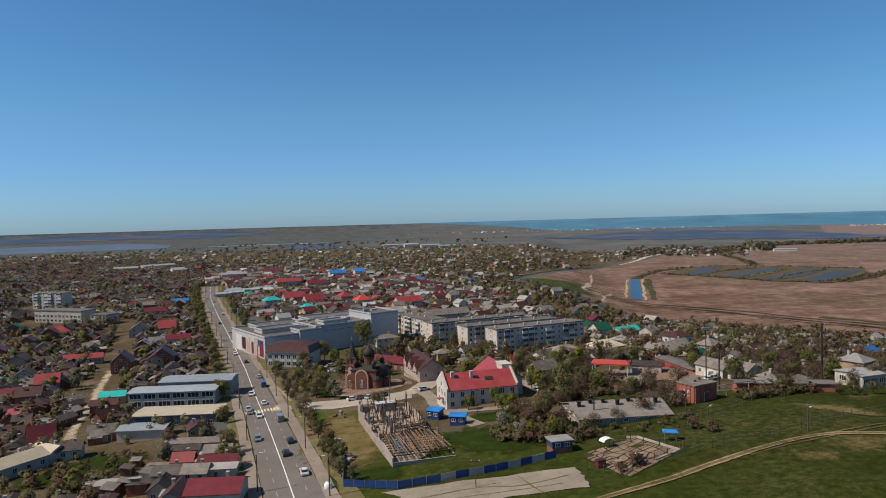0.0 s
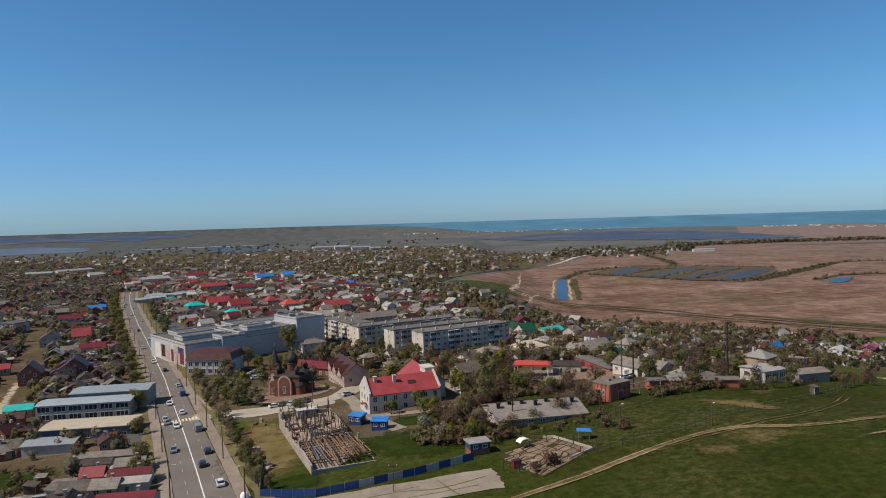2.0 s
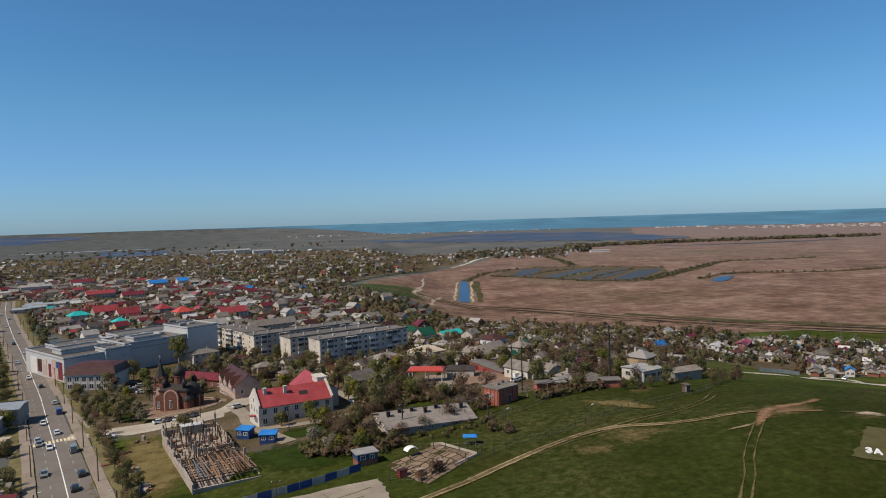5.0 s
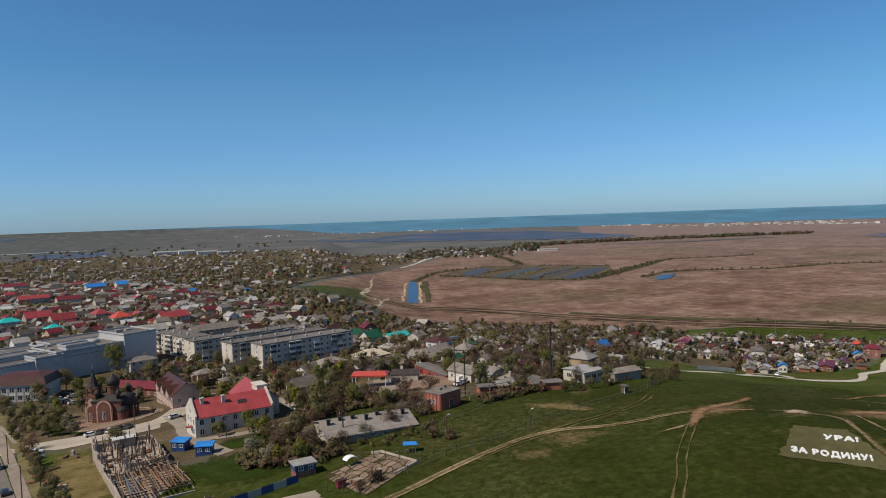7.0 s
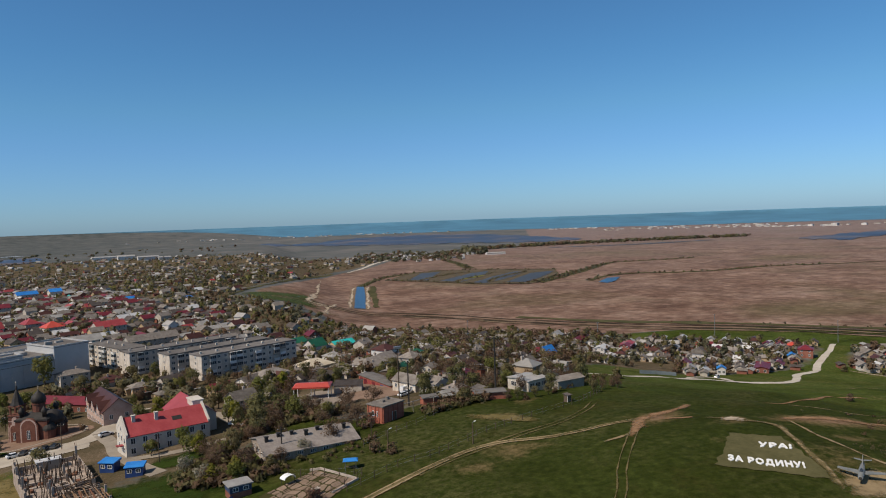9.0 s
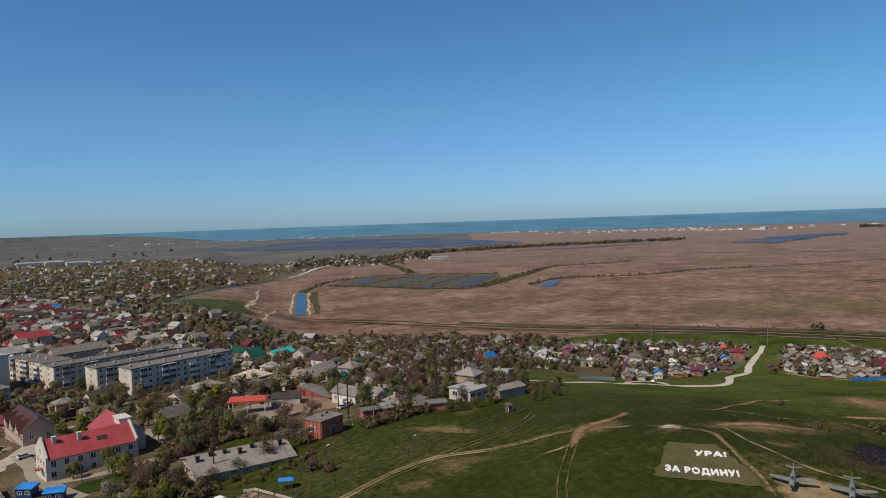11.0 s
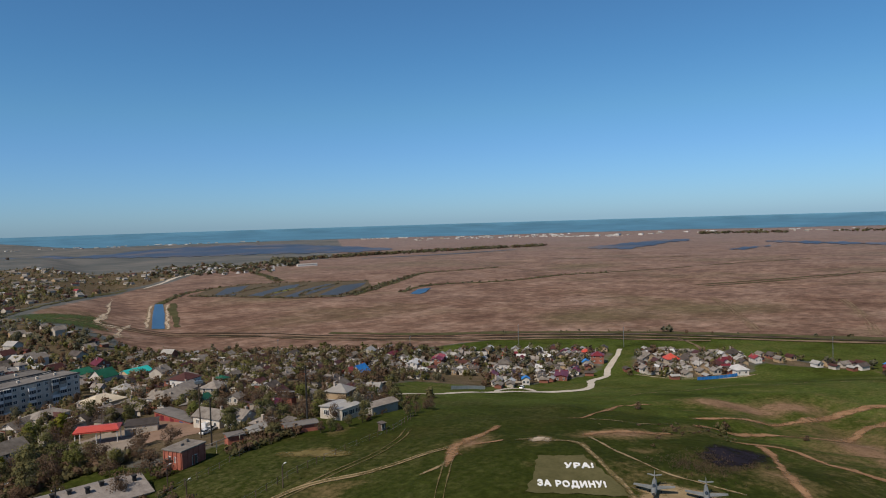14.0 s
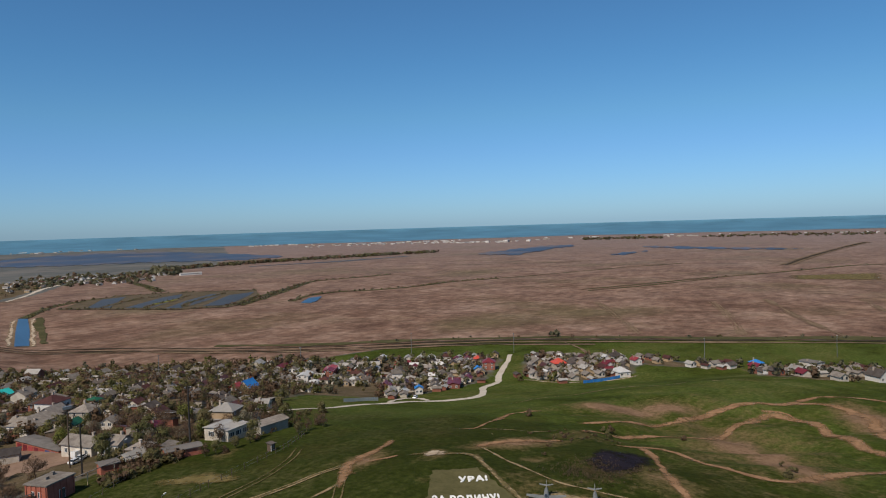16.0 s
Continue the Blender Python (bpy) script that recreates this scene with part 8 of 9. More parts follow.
post_fence([(28, 141), (34, 137), (42, 141.5), (50, 147), (43, 153), (36, 159)], 3.0)
for x, y in ((34.4, 140.2), (39.2, 143.1)):
    root = stand("gate_pillar", x, y, 20, "small red brick pillar beside the old court", "pillar")
    box_part("shaft", (-0.7, -0.5, -0.5, 0.7, 0.5, 1.5), "brick_wall", root)
    box_part("cap", (-0.8, -0.6, 1.5, 0.8, 0.6, 1.62), "concrete", root)
post_fence([(45, 140), (58, 146), (66, 147), (78, 153), (93, 159.5), (101, 163.5), (110, 166.5), (120, 170), (130, 178), (139, 187)], 3.2)
post_fence([(56, 168), (70, 176), (84, 186)])


# ---- church grounds and building yard ----
ribbon("garden_path", [(-74, 301), (-68, 287), (-57.5, 256)], 1.6, "old_asphalt", "straight paved path of the church garden", 0.19, 0.1, category="path")
ribbon("garden_path", [(-69, 277), (-56, 246)], 1.2, "forecourt", "pale kerbed path of the church garden", 0.19, 0.1, category="path")
ribbon("kerb_path", [(-44, 251), (-36, 248), (-28, 250), (-20, 253), (-16, 260), (-18, 270), (-24, 277)], 1.1, "forecourt", "pale kerb round the church yard", 0.2, 0.05, 1.5, category="path")
house(-32, 363, 27, 1, "slate", "plaster", True, dims=(13, 8, 5.2, 7.0))
root = stand("white_tank", -26.2, 147.0, 0, "round white water tank beside the site fence", "tank")
s = Shape()
s.lathe([(0.6, -0.4), (0.85, 0.1), (0.95, 0.65), (0.85, 1.2), (0.55, 1.55), (0.25, 1.68), (0.05, 1.7)], 16)
part("shell", s, "paint_white", root, soft=True)
s = Shape()
s.tube((0, 0, 1.65), (0, 0, 1.85), 0.2, 0.22, 10)
part("lid", s, "metal", root)
rr = random.Random(71)
for k in range(26):
    x, y = ((-37.5, 201), (-33.6, 190.5), (-31.3, 182.5), (-30.1, 176.6), (-36.5, 191.6), (-25.8, 164.4), (-23.8, 166.4), (-34.2, 214))[k % 8]
    x, y = x + rr.uniform(-2.5, 2.5), y + rr.uniform(-3, 3)
    n, L, W = rr.randint(2, 5), rr.uniform(1.6, 4.0), rr.uniform(0.8, 1.6)
    timber = rr.random() < 0.7
    root = stand("timber_stack" if timber else "block_stack", x, y, rr.uniform(0, 180), "loose stack of weathered boards in the building yard" if timber else "stack of grey blocks in the building yard", "stack", "yard stacks")
    for i in range(n):
        o = rr.uniform(-0.15, 0.15)
        if timber:
            box_part("board", (-L / 2 + o, -W / 2 + i * 0.1, i * 0.16 - 0.1 * (i == 0), L / 2 + o, W / 2 - i * 0.08, i * 0.16 + 0.15), "wood" if i % 2 else "rebar", root)
        else:
            box_part("block", (-W / 2 + o, -W / 2, i * 0.31 - 0.1 * (i == 0), W / 2 + o, W / 2, i * 0.31 + 0.3), "concrete", root)


# ---- poles ----
def utility_pole(x, y, h, lamp=False, turn=0.0, thick=0.16, mat="wood"):
    root = stand("street_lamp" if lamp else "utility_pole", x, y, turn, "grey street lamp with a white head" if lamp else "tall dark utility pole with a cross arm", "pole", "poles")
    s = Shape()
    s.tube((0, 0, -1), (0, 0, h), thick, thick * 0.7, 8)
    part("pole", s, mat, root)
    if lamp:
        s = Shape()
        s.tube((0, 0, h), (0.9, 0, h + 0.25), 0.05, 0.04, 6)
        part("arm", s, "metal", root)
        s = Shape()
        s.box(0.7, -0.14, h + 0.15, 1.4, 0.14, h + 0.32)
        part("lamp_head", s, "frame", root, "white lamp head")
    else:
        s = Shape()
        s.box(-0.9, -0.07, h - 0.7, 0.9, 0.07, h - 0.55)
        part("cross_arm", s, mat, root)
        for u in (-0.8, 0, 0.8):
            s = Shape()
            s.lathe([(0.06, h - 0.55), (0.08, h - 0.4), (0.03, h - 0.3)], 6, (u, 0, 0))
            part("insulator", s, "frame", root)
    return root


utility_pole(107, 198, 19, thick=0.32, mat="dark")
utility_pole(37, 176, 7.5, thick=0.2, mat="dark")
utility_pole(80, 204, 14, thick=0.26, mat="dark")
root = utility_pole(81, 217, 17, thick=0.22, mat="wood")
s = Shape()
s.box(-1.2, -0.5, 16.6, 1.2, 0.5, 17.4)
part("floodlight", s, "metal", root, "floodlight frame")
for x, y, h in ((92, 207, 6), (60, 160, 5), (78, 150, 5), (60, 175, 5)):
    utility_pole(x, y, h, True, 30)
for x, y, h in ((373, 392, 16), (421, 332, 15), (217, 476, 14), (471, 209, 16), (535, 146, 15), (300, 430, 12)):
    utility_pole(x, y, h, thick=0.2, mat="metal")
for k in range(12):
    x, y, a = main_at(140 + k * 38, 6.9)
    utility_pole(x, y, 8.5, True, a + 90)
for k in range(8):
    x, y, a = main_at(152 + k * 45, -6.9)
    utility_pole(x, y, 8.5, True, a - 90)
for x, y in ((20, 240), (35, 270), (62, 262), (110, 280), (140, 240), (-20, 236), (8, 196), (270, 300), (330, 330), (390, 250), (430, 240)):
    utility_pole(x, y, 8, thick=0.13)
utility_pole(5, 137.5, 6, thick=0.1)

root = stand("gas_pipe", 60, 190, 0, "pale gas pipe raised on posts along the gardens", "pipe")
PIPE = [(60, 190), (70, 191.5), (78, 194), (86, 198), (94, 200)]
zb = gz(60, 190)
for i, ((a, b), (c, d)) in enumerate(zip(PIPE, PIPE[1:])):
    s = Shape()
    s.tube((a - 60, b - 190, gz(a, b) - zb + 3.2), (c - 60, d - 190, gz(c, d) - zb + 3.2), 0.12, 0.12, 8)
    part("pipe", s, "old_sheet", root)
for a, b in PIPE:
    s = Shape()
    s.tube((a - 60, b - 190, gz(a, b) - zb - 0.5), (a - 60, b - 190, gz(a, b) - zb + 3.25), 0.09, 0.09, 6)
    part("post", s, "sheet_beige", root)

# ---- cars ----
CARS = {}


def car_body(van):
    s = Shape()
    prof = [(-2.1, 0.35), (2.1, 0.35), (2.15, 0.75), (1.5, 0.9), (-2.0, 0.95), (-2.15, 0.7)] if not van else [(-2.6, 0.4), (2.6, 0.4), (2.65, 1.0), (1.9, 1.25), (1.3, 2.1), (-2.55, 2.2), (-2.65, 1.0)]
    s.loft([[(x * 0.97, -0.86, z) for x, z in prof], [(x, -0.8, z + 0.02) for x, z in prof], [(x, 0.8, z + 0.02) for x, z in prof], [(x * 0.97, 0.86, z) for x, z in prof]])
    return s


def car(x, y, turn, colour, van=False):
    key = (colour, van)
    px, py, pz = spot(x, y)
    m = pose(float(px), float(py), float(pz) + 0.14, 0, 0, turn)
    if key in CARS:
        return copy_thing(CARS[key], m)
    word = colour.split("_")[1]
    root = stand("van" if van else "car", x, y, turn, f"{word} delivery van on the road" if van else f"{word} passenger car on the road", "van" if van else "car", "cars", 0.14)
    part("body", car_body(van), colour, root)
    s = Shape()
    if van:
        s.loft([[(1.92, -0.72, 1.25), (1.92, 0.72, 1.25), (1.36, 0.66, 2.02), (1.36, -0.66, 2.02)], [(2.02, -0.72, 1.28), (2.02, 0.72, 1.28), (1.46, 0.66, 2.04), (1.46, -0.66, 2.04)]])
        part("windscreen", s, "glass", root)
    else:
        s.loft([[(-1.75, -0.74, 0.93), (1.15, -0.74, 0.9), (1.15, 0.74, 0.9), (-1.75, 0.74, 0.93)], [(-1.2, -0.6, 1.4), (0.4, -0.6, 1.4), (0.4, 0.6, 1.4), (-1.2, 0.6, 1.4)]])
        part("cabin", s, "glass", root)
        box_part("roof", (-1.22, -0.61, 1.4, 0.42, 0.61, 1.45), colour, root)
    w = Shape()
    w.tube((0, -0.1, 0), (0, 0.1, 0), 0.33, 0.33, 12)
    wm = w.mesh("wheel", "rubber")
    for u in (-1.35, 1.35) if not van else (-1.7, 1.7):
        for v in (-0.82, 0.82):
            part("wheel", wm, None, root, at=pose(u, v, 0.33))
    for v in (-0.6, 0.6):
        box_part("headlight", (2.06 if not van else 2.6, v - 0.15, 0.6, 2.17 if not van else 2.68, v + 0.15, 0.74), "frame", root)
    CARS[key] = root
    return root


for y, off, c, back in ((157, 4.6, "car_white", 0), (176, 2.0, "car_black", 0), (186, 4.8, "car_black", 0), (196, -4.8, "car_grey", 1), (224, -1.8, "car_white", 1), (231, -4.6, "car_grey", 1), (243, 1.8, "car_white", 0), (236, -4.9, "car_silver", 1), (262, -1.9, "car_white", 1), (296, 4.6, "car_silver", 0), (332, 1.8, "car_black", 0), (356, -2, "car_white", 1), (402, -4.6, "car_silver", 1), (430, 2, "car_white", 0), (470, -2, "car_black", 1), (520, 4.5, "car_white", 0), (560, -2, "car_white", 1), (610, 2, "car_silver", 0), (640, -4.5, "car_white", 1), (660, 4.5, "car_grey", 0)):
    x, yy, a = main_at(y, off * 0.85)
    car(x, yy, a + 180 * back, c)
x, yy, a = main_at(276, 4.0)
car(x, yy, a, "car_blue", True)
x, yy, a = main_at(215, 4.1)
car(x, yy, a, "car_grey", True)
for x, y, a, c in ((-33, 238.5, 25, "car_white"), (-30.5, 239.5, 75, "car_black"), (-27.6, 238.8, 75, "car_silver"), (-25, 239.4, 75, "car_black"), (-22.4, 240, 75, "car_black"), (-8.5, 242.5, 30, "car_silver"), (30.6, 214.5, 60, "car_white"), (29.2, 225, 60, "car_white"), (-62, 292, 20, "car_white"), (-60, 298, 20, "car_black"), (-57, 304, 20, "car_silver"), (-54, 296, 20, "car_red"), (-57, 313, 20, "car_white"), (-54, 308, 20, "car_grey"), (-50, 301, 20, "car_white"), (-47, 300, 20, "car_silver"), (-57, 321, 20, "car_black"), (-53, 316, 20, "car_silver"), (262, 270, 30, "car_white"), (-46, 226, 10, "car_white"), (-44, 219, 10, "car_grey")):
    car(x, y, a, c)
car(88, 231, 30, "car_white", True)
car(87, 226, 40, "car_white")
car(84, 222, 30, "car_white")


# ---- lettering and aircraft on the hill ----
def ground_letters():
    root = stand("ground_lettering", 120, 104, 0, "white stone letters laid on the grass", "lettering")
    base = gz(120, 104)
    for text, a, b, up_ in SIGN:
        a, b, up_ = Vector(a), Vector(b), Vector(up_)
        cu = bpy.data.curves.new("letters", "FONT")
        cu.body = text
        cu.size, cu.resolution_u, cu.space_character = 1.0, 3, 1.15
        tmp = new("letter", cu)
        dg = bpy.context.evaluated_depsgraph_get()
        me = bpy.data.meshes.new_from_object(tmp.evaluated_get(dg))
        bpy.data.objects.remove(tmp)
        bm = bmesh.new()
        bm.from_mesh(me)
        bmesh.ops.remove_doubles(bm, verts=bm.verts, dist=1e-4)
        xs = [v.co.x for v in bm.verts]
        x0, x1, y1 = min(xs), max(xs), 0.73
        # split into islands, sorted along the line: one letter each
        left, groups = set(bm.faces), []
        while left:
            stack, got = [left.pop()], []
            while stack:
                f = stack.pop()
                got.append(f)
                for e in f.edges:
                    for g in e.link_faces:
                        if g in left:
                            left.discard(g)
                            stack.append(g)
            groups.append(got)
        for got in groups:
            s = Shape()
            # the stroke laid five times, a little apart, for its bold width
            for i, (dx, dy) in enumerate(((0, 0), (0.045, 0), (-0.045, 0), (0, 0.032), (0, -0.032))):
                for f in got:
                    top = []
                    for v in f.verts:
                        q = a + (b - a) * ((v.co.x + dx - x0) / (x1 - x0)) + up_ * ((v.co.y + dy) / y1)
                        top.append((q.x - 120, q.y - 104, gz(q.x, q.y) - base + 0.3 + 0.006 * i))
                    s.face(top)
                    for (p, q) in zip(top, top[1:] + top[:1]):
                        s.face([p, (p[0], p[1], p[2] - 0.25), (q[0], q[1], q[2] - 0.25), q])
            part("letter", s, "paint_white", root)
        bm.free()
        bpy.data.meshes.remove(me)


SIGN = [("ЗА РОДИНУ!", (113.6, 106.0), (123.8, 97.0), (1.95, 2.2)), ("УРА!", (125.3, 109.6), (129.8, 105.6), (1.9, 2.0))]
ground_letters()


def aircraft(x, y, turn, label):
    root = stand("aircraft", x, y, turn, label, "aircraft", "museum aircraft", 0.12)
    root.scale = (0.76, 0.76, 0.76)
    def ring(u, r, z=1.7, k=1.0):
        return [(u, r * math.cos(2 * math.pi * i / 14), z + r * k * math.sin(2 * math.pi * i / 14)) for i in range(14)]
    s = Shape()
    s.loft([ring(5.2, 0.42), ring(5.0, 0.52), ring(3.6, 0.68), ring(1.5, 0.75), ring(-1.0, 0.72), ring(-3.5, 0.55, 1.8), ring(-5.2, 0.36, 1.9), ring(-5.5, 0.28, 1.9)])
    part("fuselage", s, "silver", root, "grey round fuselage", soft=True)
    s = Shape()
    s.tube((5.12, 0, 1.7), (5.26, 0, 1.7), 0.36, 0.36, 14)
    part("intake", s, "dark", root, "dark nose intake")
    s = Shape()
    s.loft([ring(2.6, 0.1, 2.3), ring(2.1, 0.36, 2.35, 1.2), ring(1.2, 0.4, 2.4, 1.2), ring(0.2, 0.2, 2.35)])
    part("canopy", s, "glass", root, "cockpit canopy", soft=True)
    for k in (-1, 1):
        s = Shape()
        s.loft([[(1.6, k * 0.6, 1.5), (-0.9, k * 0.6, 1.5), (-0.9, k * 0.6, 1.68), (1.6, k * 0.6, 1.72)], [(-0.4, k * 5.2, 1.6), (-1.7, k * 5.2, 1.6), (-1.7, k * 5.2, 1.68), (-0.4, k * 5.2, 1.7)]])
        part("wing", s, "silver", root)
        s = Shape()
        s.loft([[(-4.0, k * 0.1, 3.0), (-5.1, k * 0.1, 3.0), (-5.1, k * 0.1, 3.08), (-4.0, k * 0.1, 3.1)], [(-4.9, k * 1.9, 3.05), (-5.6, k * 1.9, 3.05), (-5.6, k * 1.9, 3.1), (-4.9, k * 1.9, 3.12)]])
        part("tailplane", s, "silver", root)
        s = Shape()
        s.tube((-0.2, k * 1.7, 0.3), (-0.2, k * 1.5, 1.5), 0.07, 0.09, 6)
        leg = part("leg", s, "metal", root)
        s = Shape()
        s.tube((-0.2, k * 1.7 - 0.1, 0.33), (-0.2, k * 1.7 + 0.1, 0.33), 0.33, 0.33, 12)
        part("tyre", s, "rubber", leg)
    s = Shape()
    s.loft([[(-2.9, -0.09, 2.2), (-5.4, -0.09, 2.1), (-5.4, 0.09, 2.1), (-2.9, 0.09, 2.2)], [(-4.6, -0.05, 4.1), (-5.8, -0.05, 4.1), (-5.8, 0.05, 4.1), (-4.6, 0.05, 4.1)]])
    part("fin", s, "silver", root)
    s = Shape()
    s.tube((3.9, 0, 0.3), (3.9, 0, 1.3), 0.07, 0.08, 6)
    leg = part("leg", s, "metal", root)
    s = Shape()
    s.tube((3.9, -0.1, 0.28), (3.9, 0.1, 0.28), 0.28, 0.28, 12)
    part("tyre", s, "rubber", leg)
    return root


aircraft(129.7, 90.0, 215, "grey jet aircraft parked on a sandy stand")
aircraft(135.7, 82.4, 214, "second grey jet aircraft parked on the sand")

# ---- single trees ----
TREES_A = [(-43.3, 361, "round", 1.9), (-52, 321, "round", 1.0), (-59, 333, "round2", 1.1), (-66, 316, "round2", 0.9), (-47, 248, "round2", 1.0), (-47, 262, "dark", 0.9), (-52, 252, "round", 1.0), (-57, 262, "round2", 1.0), (-50, 274, "yellow", 0.9), (-60, 280, "round", 0.9), (-44, 284, "dark", 0.9), (-48, 232, "bare", 0.9), (-14, 296, "dark", 1.2), (-22, 312, "dark", 1.3), (-44, 318, "round", 1.2), (-38, 310, "yellow", 0.9), (-30, 300, "round", 0.8), (6, 204, "round", 0.75), (14, 206, "round", 0.75), (18, 200, "dark", 0.7), (20, 190, "bare2", 1.1), (26, 186, "round2", 1.0), (22, 178, "bare", 1.0), (14, 180, "blossom", 1.0), (28, 171, "bare2", 1.1), (18, 168, "blossom", 0.9)]
TREES_B = [(25, 164, "yellow", 0.8), (33, 168, "shrub", 1.1), (36, 172, "bare2", 0.8), (42, 174, "blossom", 0.8), (50, 178, "bare", 0.8), (55, 184, "bare2", 0.9), (62, 186, "shrub_bare", 1.3), (60, 190, "bare", 0.9), (34, 204, "round2", 1.0), (40, 210, "bare", 1.0), (46, 214, "round", 1.0), (52, 216, "bare2", 1.2), (36, 222, "round2", 1.1), (44, 226, "dark", 0.9), (30, 240, "round", 1.0), (38, 246, "round2", 1.0), (40, 258, "yellow", 0.9), (48, 268, "round", 0.9), (30, 282, "round2", 1.1), (40, 290, "bare", 1.0), (62, 284, "dark", 0.9), (66, 226, "bare", 1.0), (72, 216, "bare2", 1.0), (86, 206, "dark", 0.8), (98, 204, "bare", 1.0), (104, 210, "dark", 0.9)]
TREES_C = [(112, 212, "bare", 0.9), (126, 206, "round2", 0.7), (140, 222, "bare", 1.0), (136, 208, "bare2", 1.0), (146, 216, "bare", 0.9), (150, 222, "shrub", 1.2), (57, 161, "shrub_bare", 1.0), (60, 157, "shrub_bare", 0.9), (38, 140, "shrub_bare", 1.0), (34, 137, "bare2", 0.5), (4, 350, "dark", 0.9), (-6, 354, "round2", 0.9), (16, 326, "bare", 0.9), (0, 330, "round", 0.8), (20, 318, "round2", 1.0), (26, 310, "bare", 1.0)]
for x, y, k, sc in TREES_A + TREES_B + TREES_C:
    tree(x, y, k, sc)
rr = random.Random(19)
for k in range(58):
    x, y, a = main_at(146 + k * 3.6, 11.3 + rr.uniform(-1.2, 3.0))
    if abs(y - 237) > 7:
        tree(x, y, rr.choice(["dark", "bare", "round2", "bare", "dark", "shrub"]), rr.uniform(0.4, 0.6))
for y0, off, kind, sc in ((176, -12, "round2", 0.7), (180, -13.5, "round", 0.75), (186, -12, "round2", 0.8), (192, -13, "dark", 0.6), (224, -12.5, "round2", 0.7), (229, -13.5, "shrub", 1.2), (262, -12, "round", 0.9), (268, -13, "round2", 0.95), (275, -12, "round", 0.85), (284, -12.5, "round2", 0.8), (300, -13, "dark", 0.8), (312, -12, "round2", 0.9), (322, -13, "dark", 0.9), (334, -12, "round2", 0.8), (346, -13, "dark", 0.9), (357, -12, "dark", 0.8)):
    x, y, a = main_at(y0, off)
    tree(x, y, kind, sc)
for k in range(46):
    x, y, a = main_at(372 + k * 7.5, -11.5 + rr.uniform(-4, 1))
    tree(x, y, rr.choice(["dark", "round2", "dark", "round"]), rr.uniform(0.65, 1.0))
    if k % 2 == 0 and y < 640:
        x, y, a = main_at(400 + k * 5.5, 11.5 + rr.uniform(-0.5, 5))
        tree(x, y, rr.choice(["dark", "round2", "bare"]), rr.uniform(0.65, 1.0))
THICKET = [(6, 168), (28, 158), (40, 168), (64, 190), (68, 206), (60, 222), (44, 236), (30, 232), (28, 206), (20, 190)]
GARDEN_EDGE = [(60, 182), (84, 186), (104, 192), (135, 197), (152, 208), (172, 232), (160, 246), (132, 230), (100, 214), (70, 212)]
for poly, n, kinds in ((THICKET, 120, ["bare", "bare2", "round2", "shrub", "blossom", "bare2", "shrub_bare", "yellow", "round"]), (GARDEN_EDGE, 60, ["bare2", "bare", "shrub", "shrub_bare", "round2", "dark"])):
    for k in range(n):
        x, y = rr.uniform(0, 175), rr.uniform(155, 250)
        if inside(x, y, poly) and min(math.hypot(x - a, y - b) for a, b in ((38, 182), (46, 188), (54, 193), (62, 198), (70, 198), (70, 204), (123, 212), (58, 246), (52, 236), (66, 236), (74, 226), (84, 222), (40, 172), (48, 172), (40, 178), (52, 180), (96, 202))) > 6.5:
            tree(x, y, rr.choice(kinds), rr.uniform(0.55, 0.95))
for k in range(13):
    tree(rr.uniform(106, 150), 184 + rr.uniform(0, 10) + 0.18 * k, rr.choice(["bare", "bare", "shrub_bare", "round2", "shrub"]), rr.uniform(0.45, 0.75))
for x, y, k, sc in ((352, 272, "shrub", 1.1), (210, 156, "shrub_bare", 0.7), (206, 122, "shrub", 0.7), (228, 108, "shrub_bare", 0.5), (196, 66, "shrub", 0.6), (172, 225, "shrub", 1.3)):
    tree(x, y, k, sc)


# ---- filling of the quarters ----
def nearness(x, y):
    return math.hypot(x - 60, y - 160)


HOUSE_SITES.sort(key=lambda q: nearness(q[0], q[1]))
far_houses = FarHouses()
for k, (x, y, a, sz, roof, wall, hip) in enumerate(HOUSE_SITES):
    if k < 290:
        house(x, y, a, sz, roof, wall, hip)
    elif wall in FAR_MATS:
        far_houses.add(x, y, a, SIZES[sz], roof, wall, nearness(x, y) < 700)
SHED_SITES.sort(key=lambda q: nearness(q[0], q[1]))
for k, (x, y, a, roof, wall) in enumerate(SHED_SITES):
    if k < 120:
        shed(x, y, a, roof, wall)
    else:
        far_houses.add(x, y, a, (5, 3.5, 2.2, 2.9), roof, "brick_wall" if wall == "wood" else wall, False)
# the far edge of town
rng = random.Random(31)
for k in range(520):
    x, y = rng.uniform(-1200, 450), rng.uniform(980, 1800)
    if inside(x, y, FAR_TOWN):
        far_houses.add(x, y, rng.uniform(0, 180), SIZES[rng.choice([0, 1, 3, 6])], pick(P_FAR), pick([("plaster", 4), ("white_wall", 1), ("beige_wall", 2)]), False)
# settlements along the coast
for az0, az1, r0, r1, n in ((-4, 22, 4300, 4650, 45), (30, 34, 4080, 4160, 16), (34.5, 47, 3450, 3950, 80), (46, 52, 3300, 3500, 26), (52, 78, 3500, 3900, 46)):
    for k in range(n):
        a, r = radians(rng.uniform(az0, az1)), rng.uniform(r0, r1)
        far_houses.add(EYE[0] + r * math.sin(a), EYE[1] + r * math.cos(a), rng.uniform(0, 180), (rng.uniform(8, 26), 9, rng.uniform(2, 3.2), rng.uniform(3.6, 4.8)), pick([("slate", 5), ("sheet_pale", 3), ("sheet_white", 2), ("sheet_maroon", 0.5)]), pick([("white_wall", 3), ("plaster", 1)]), False)
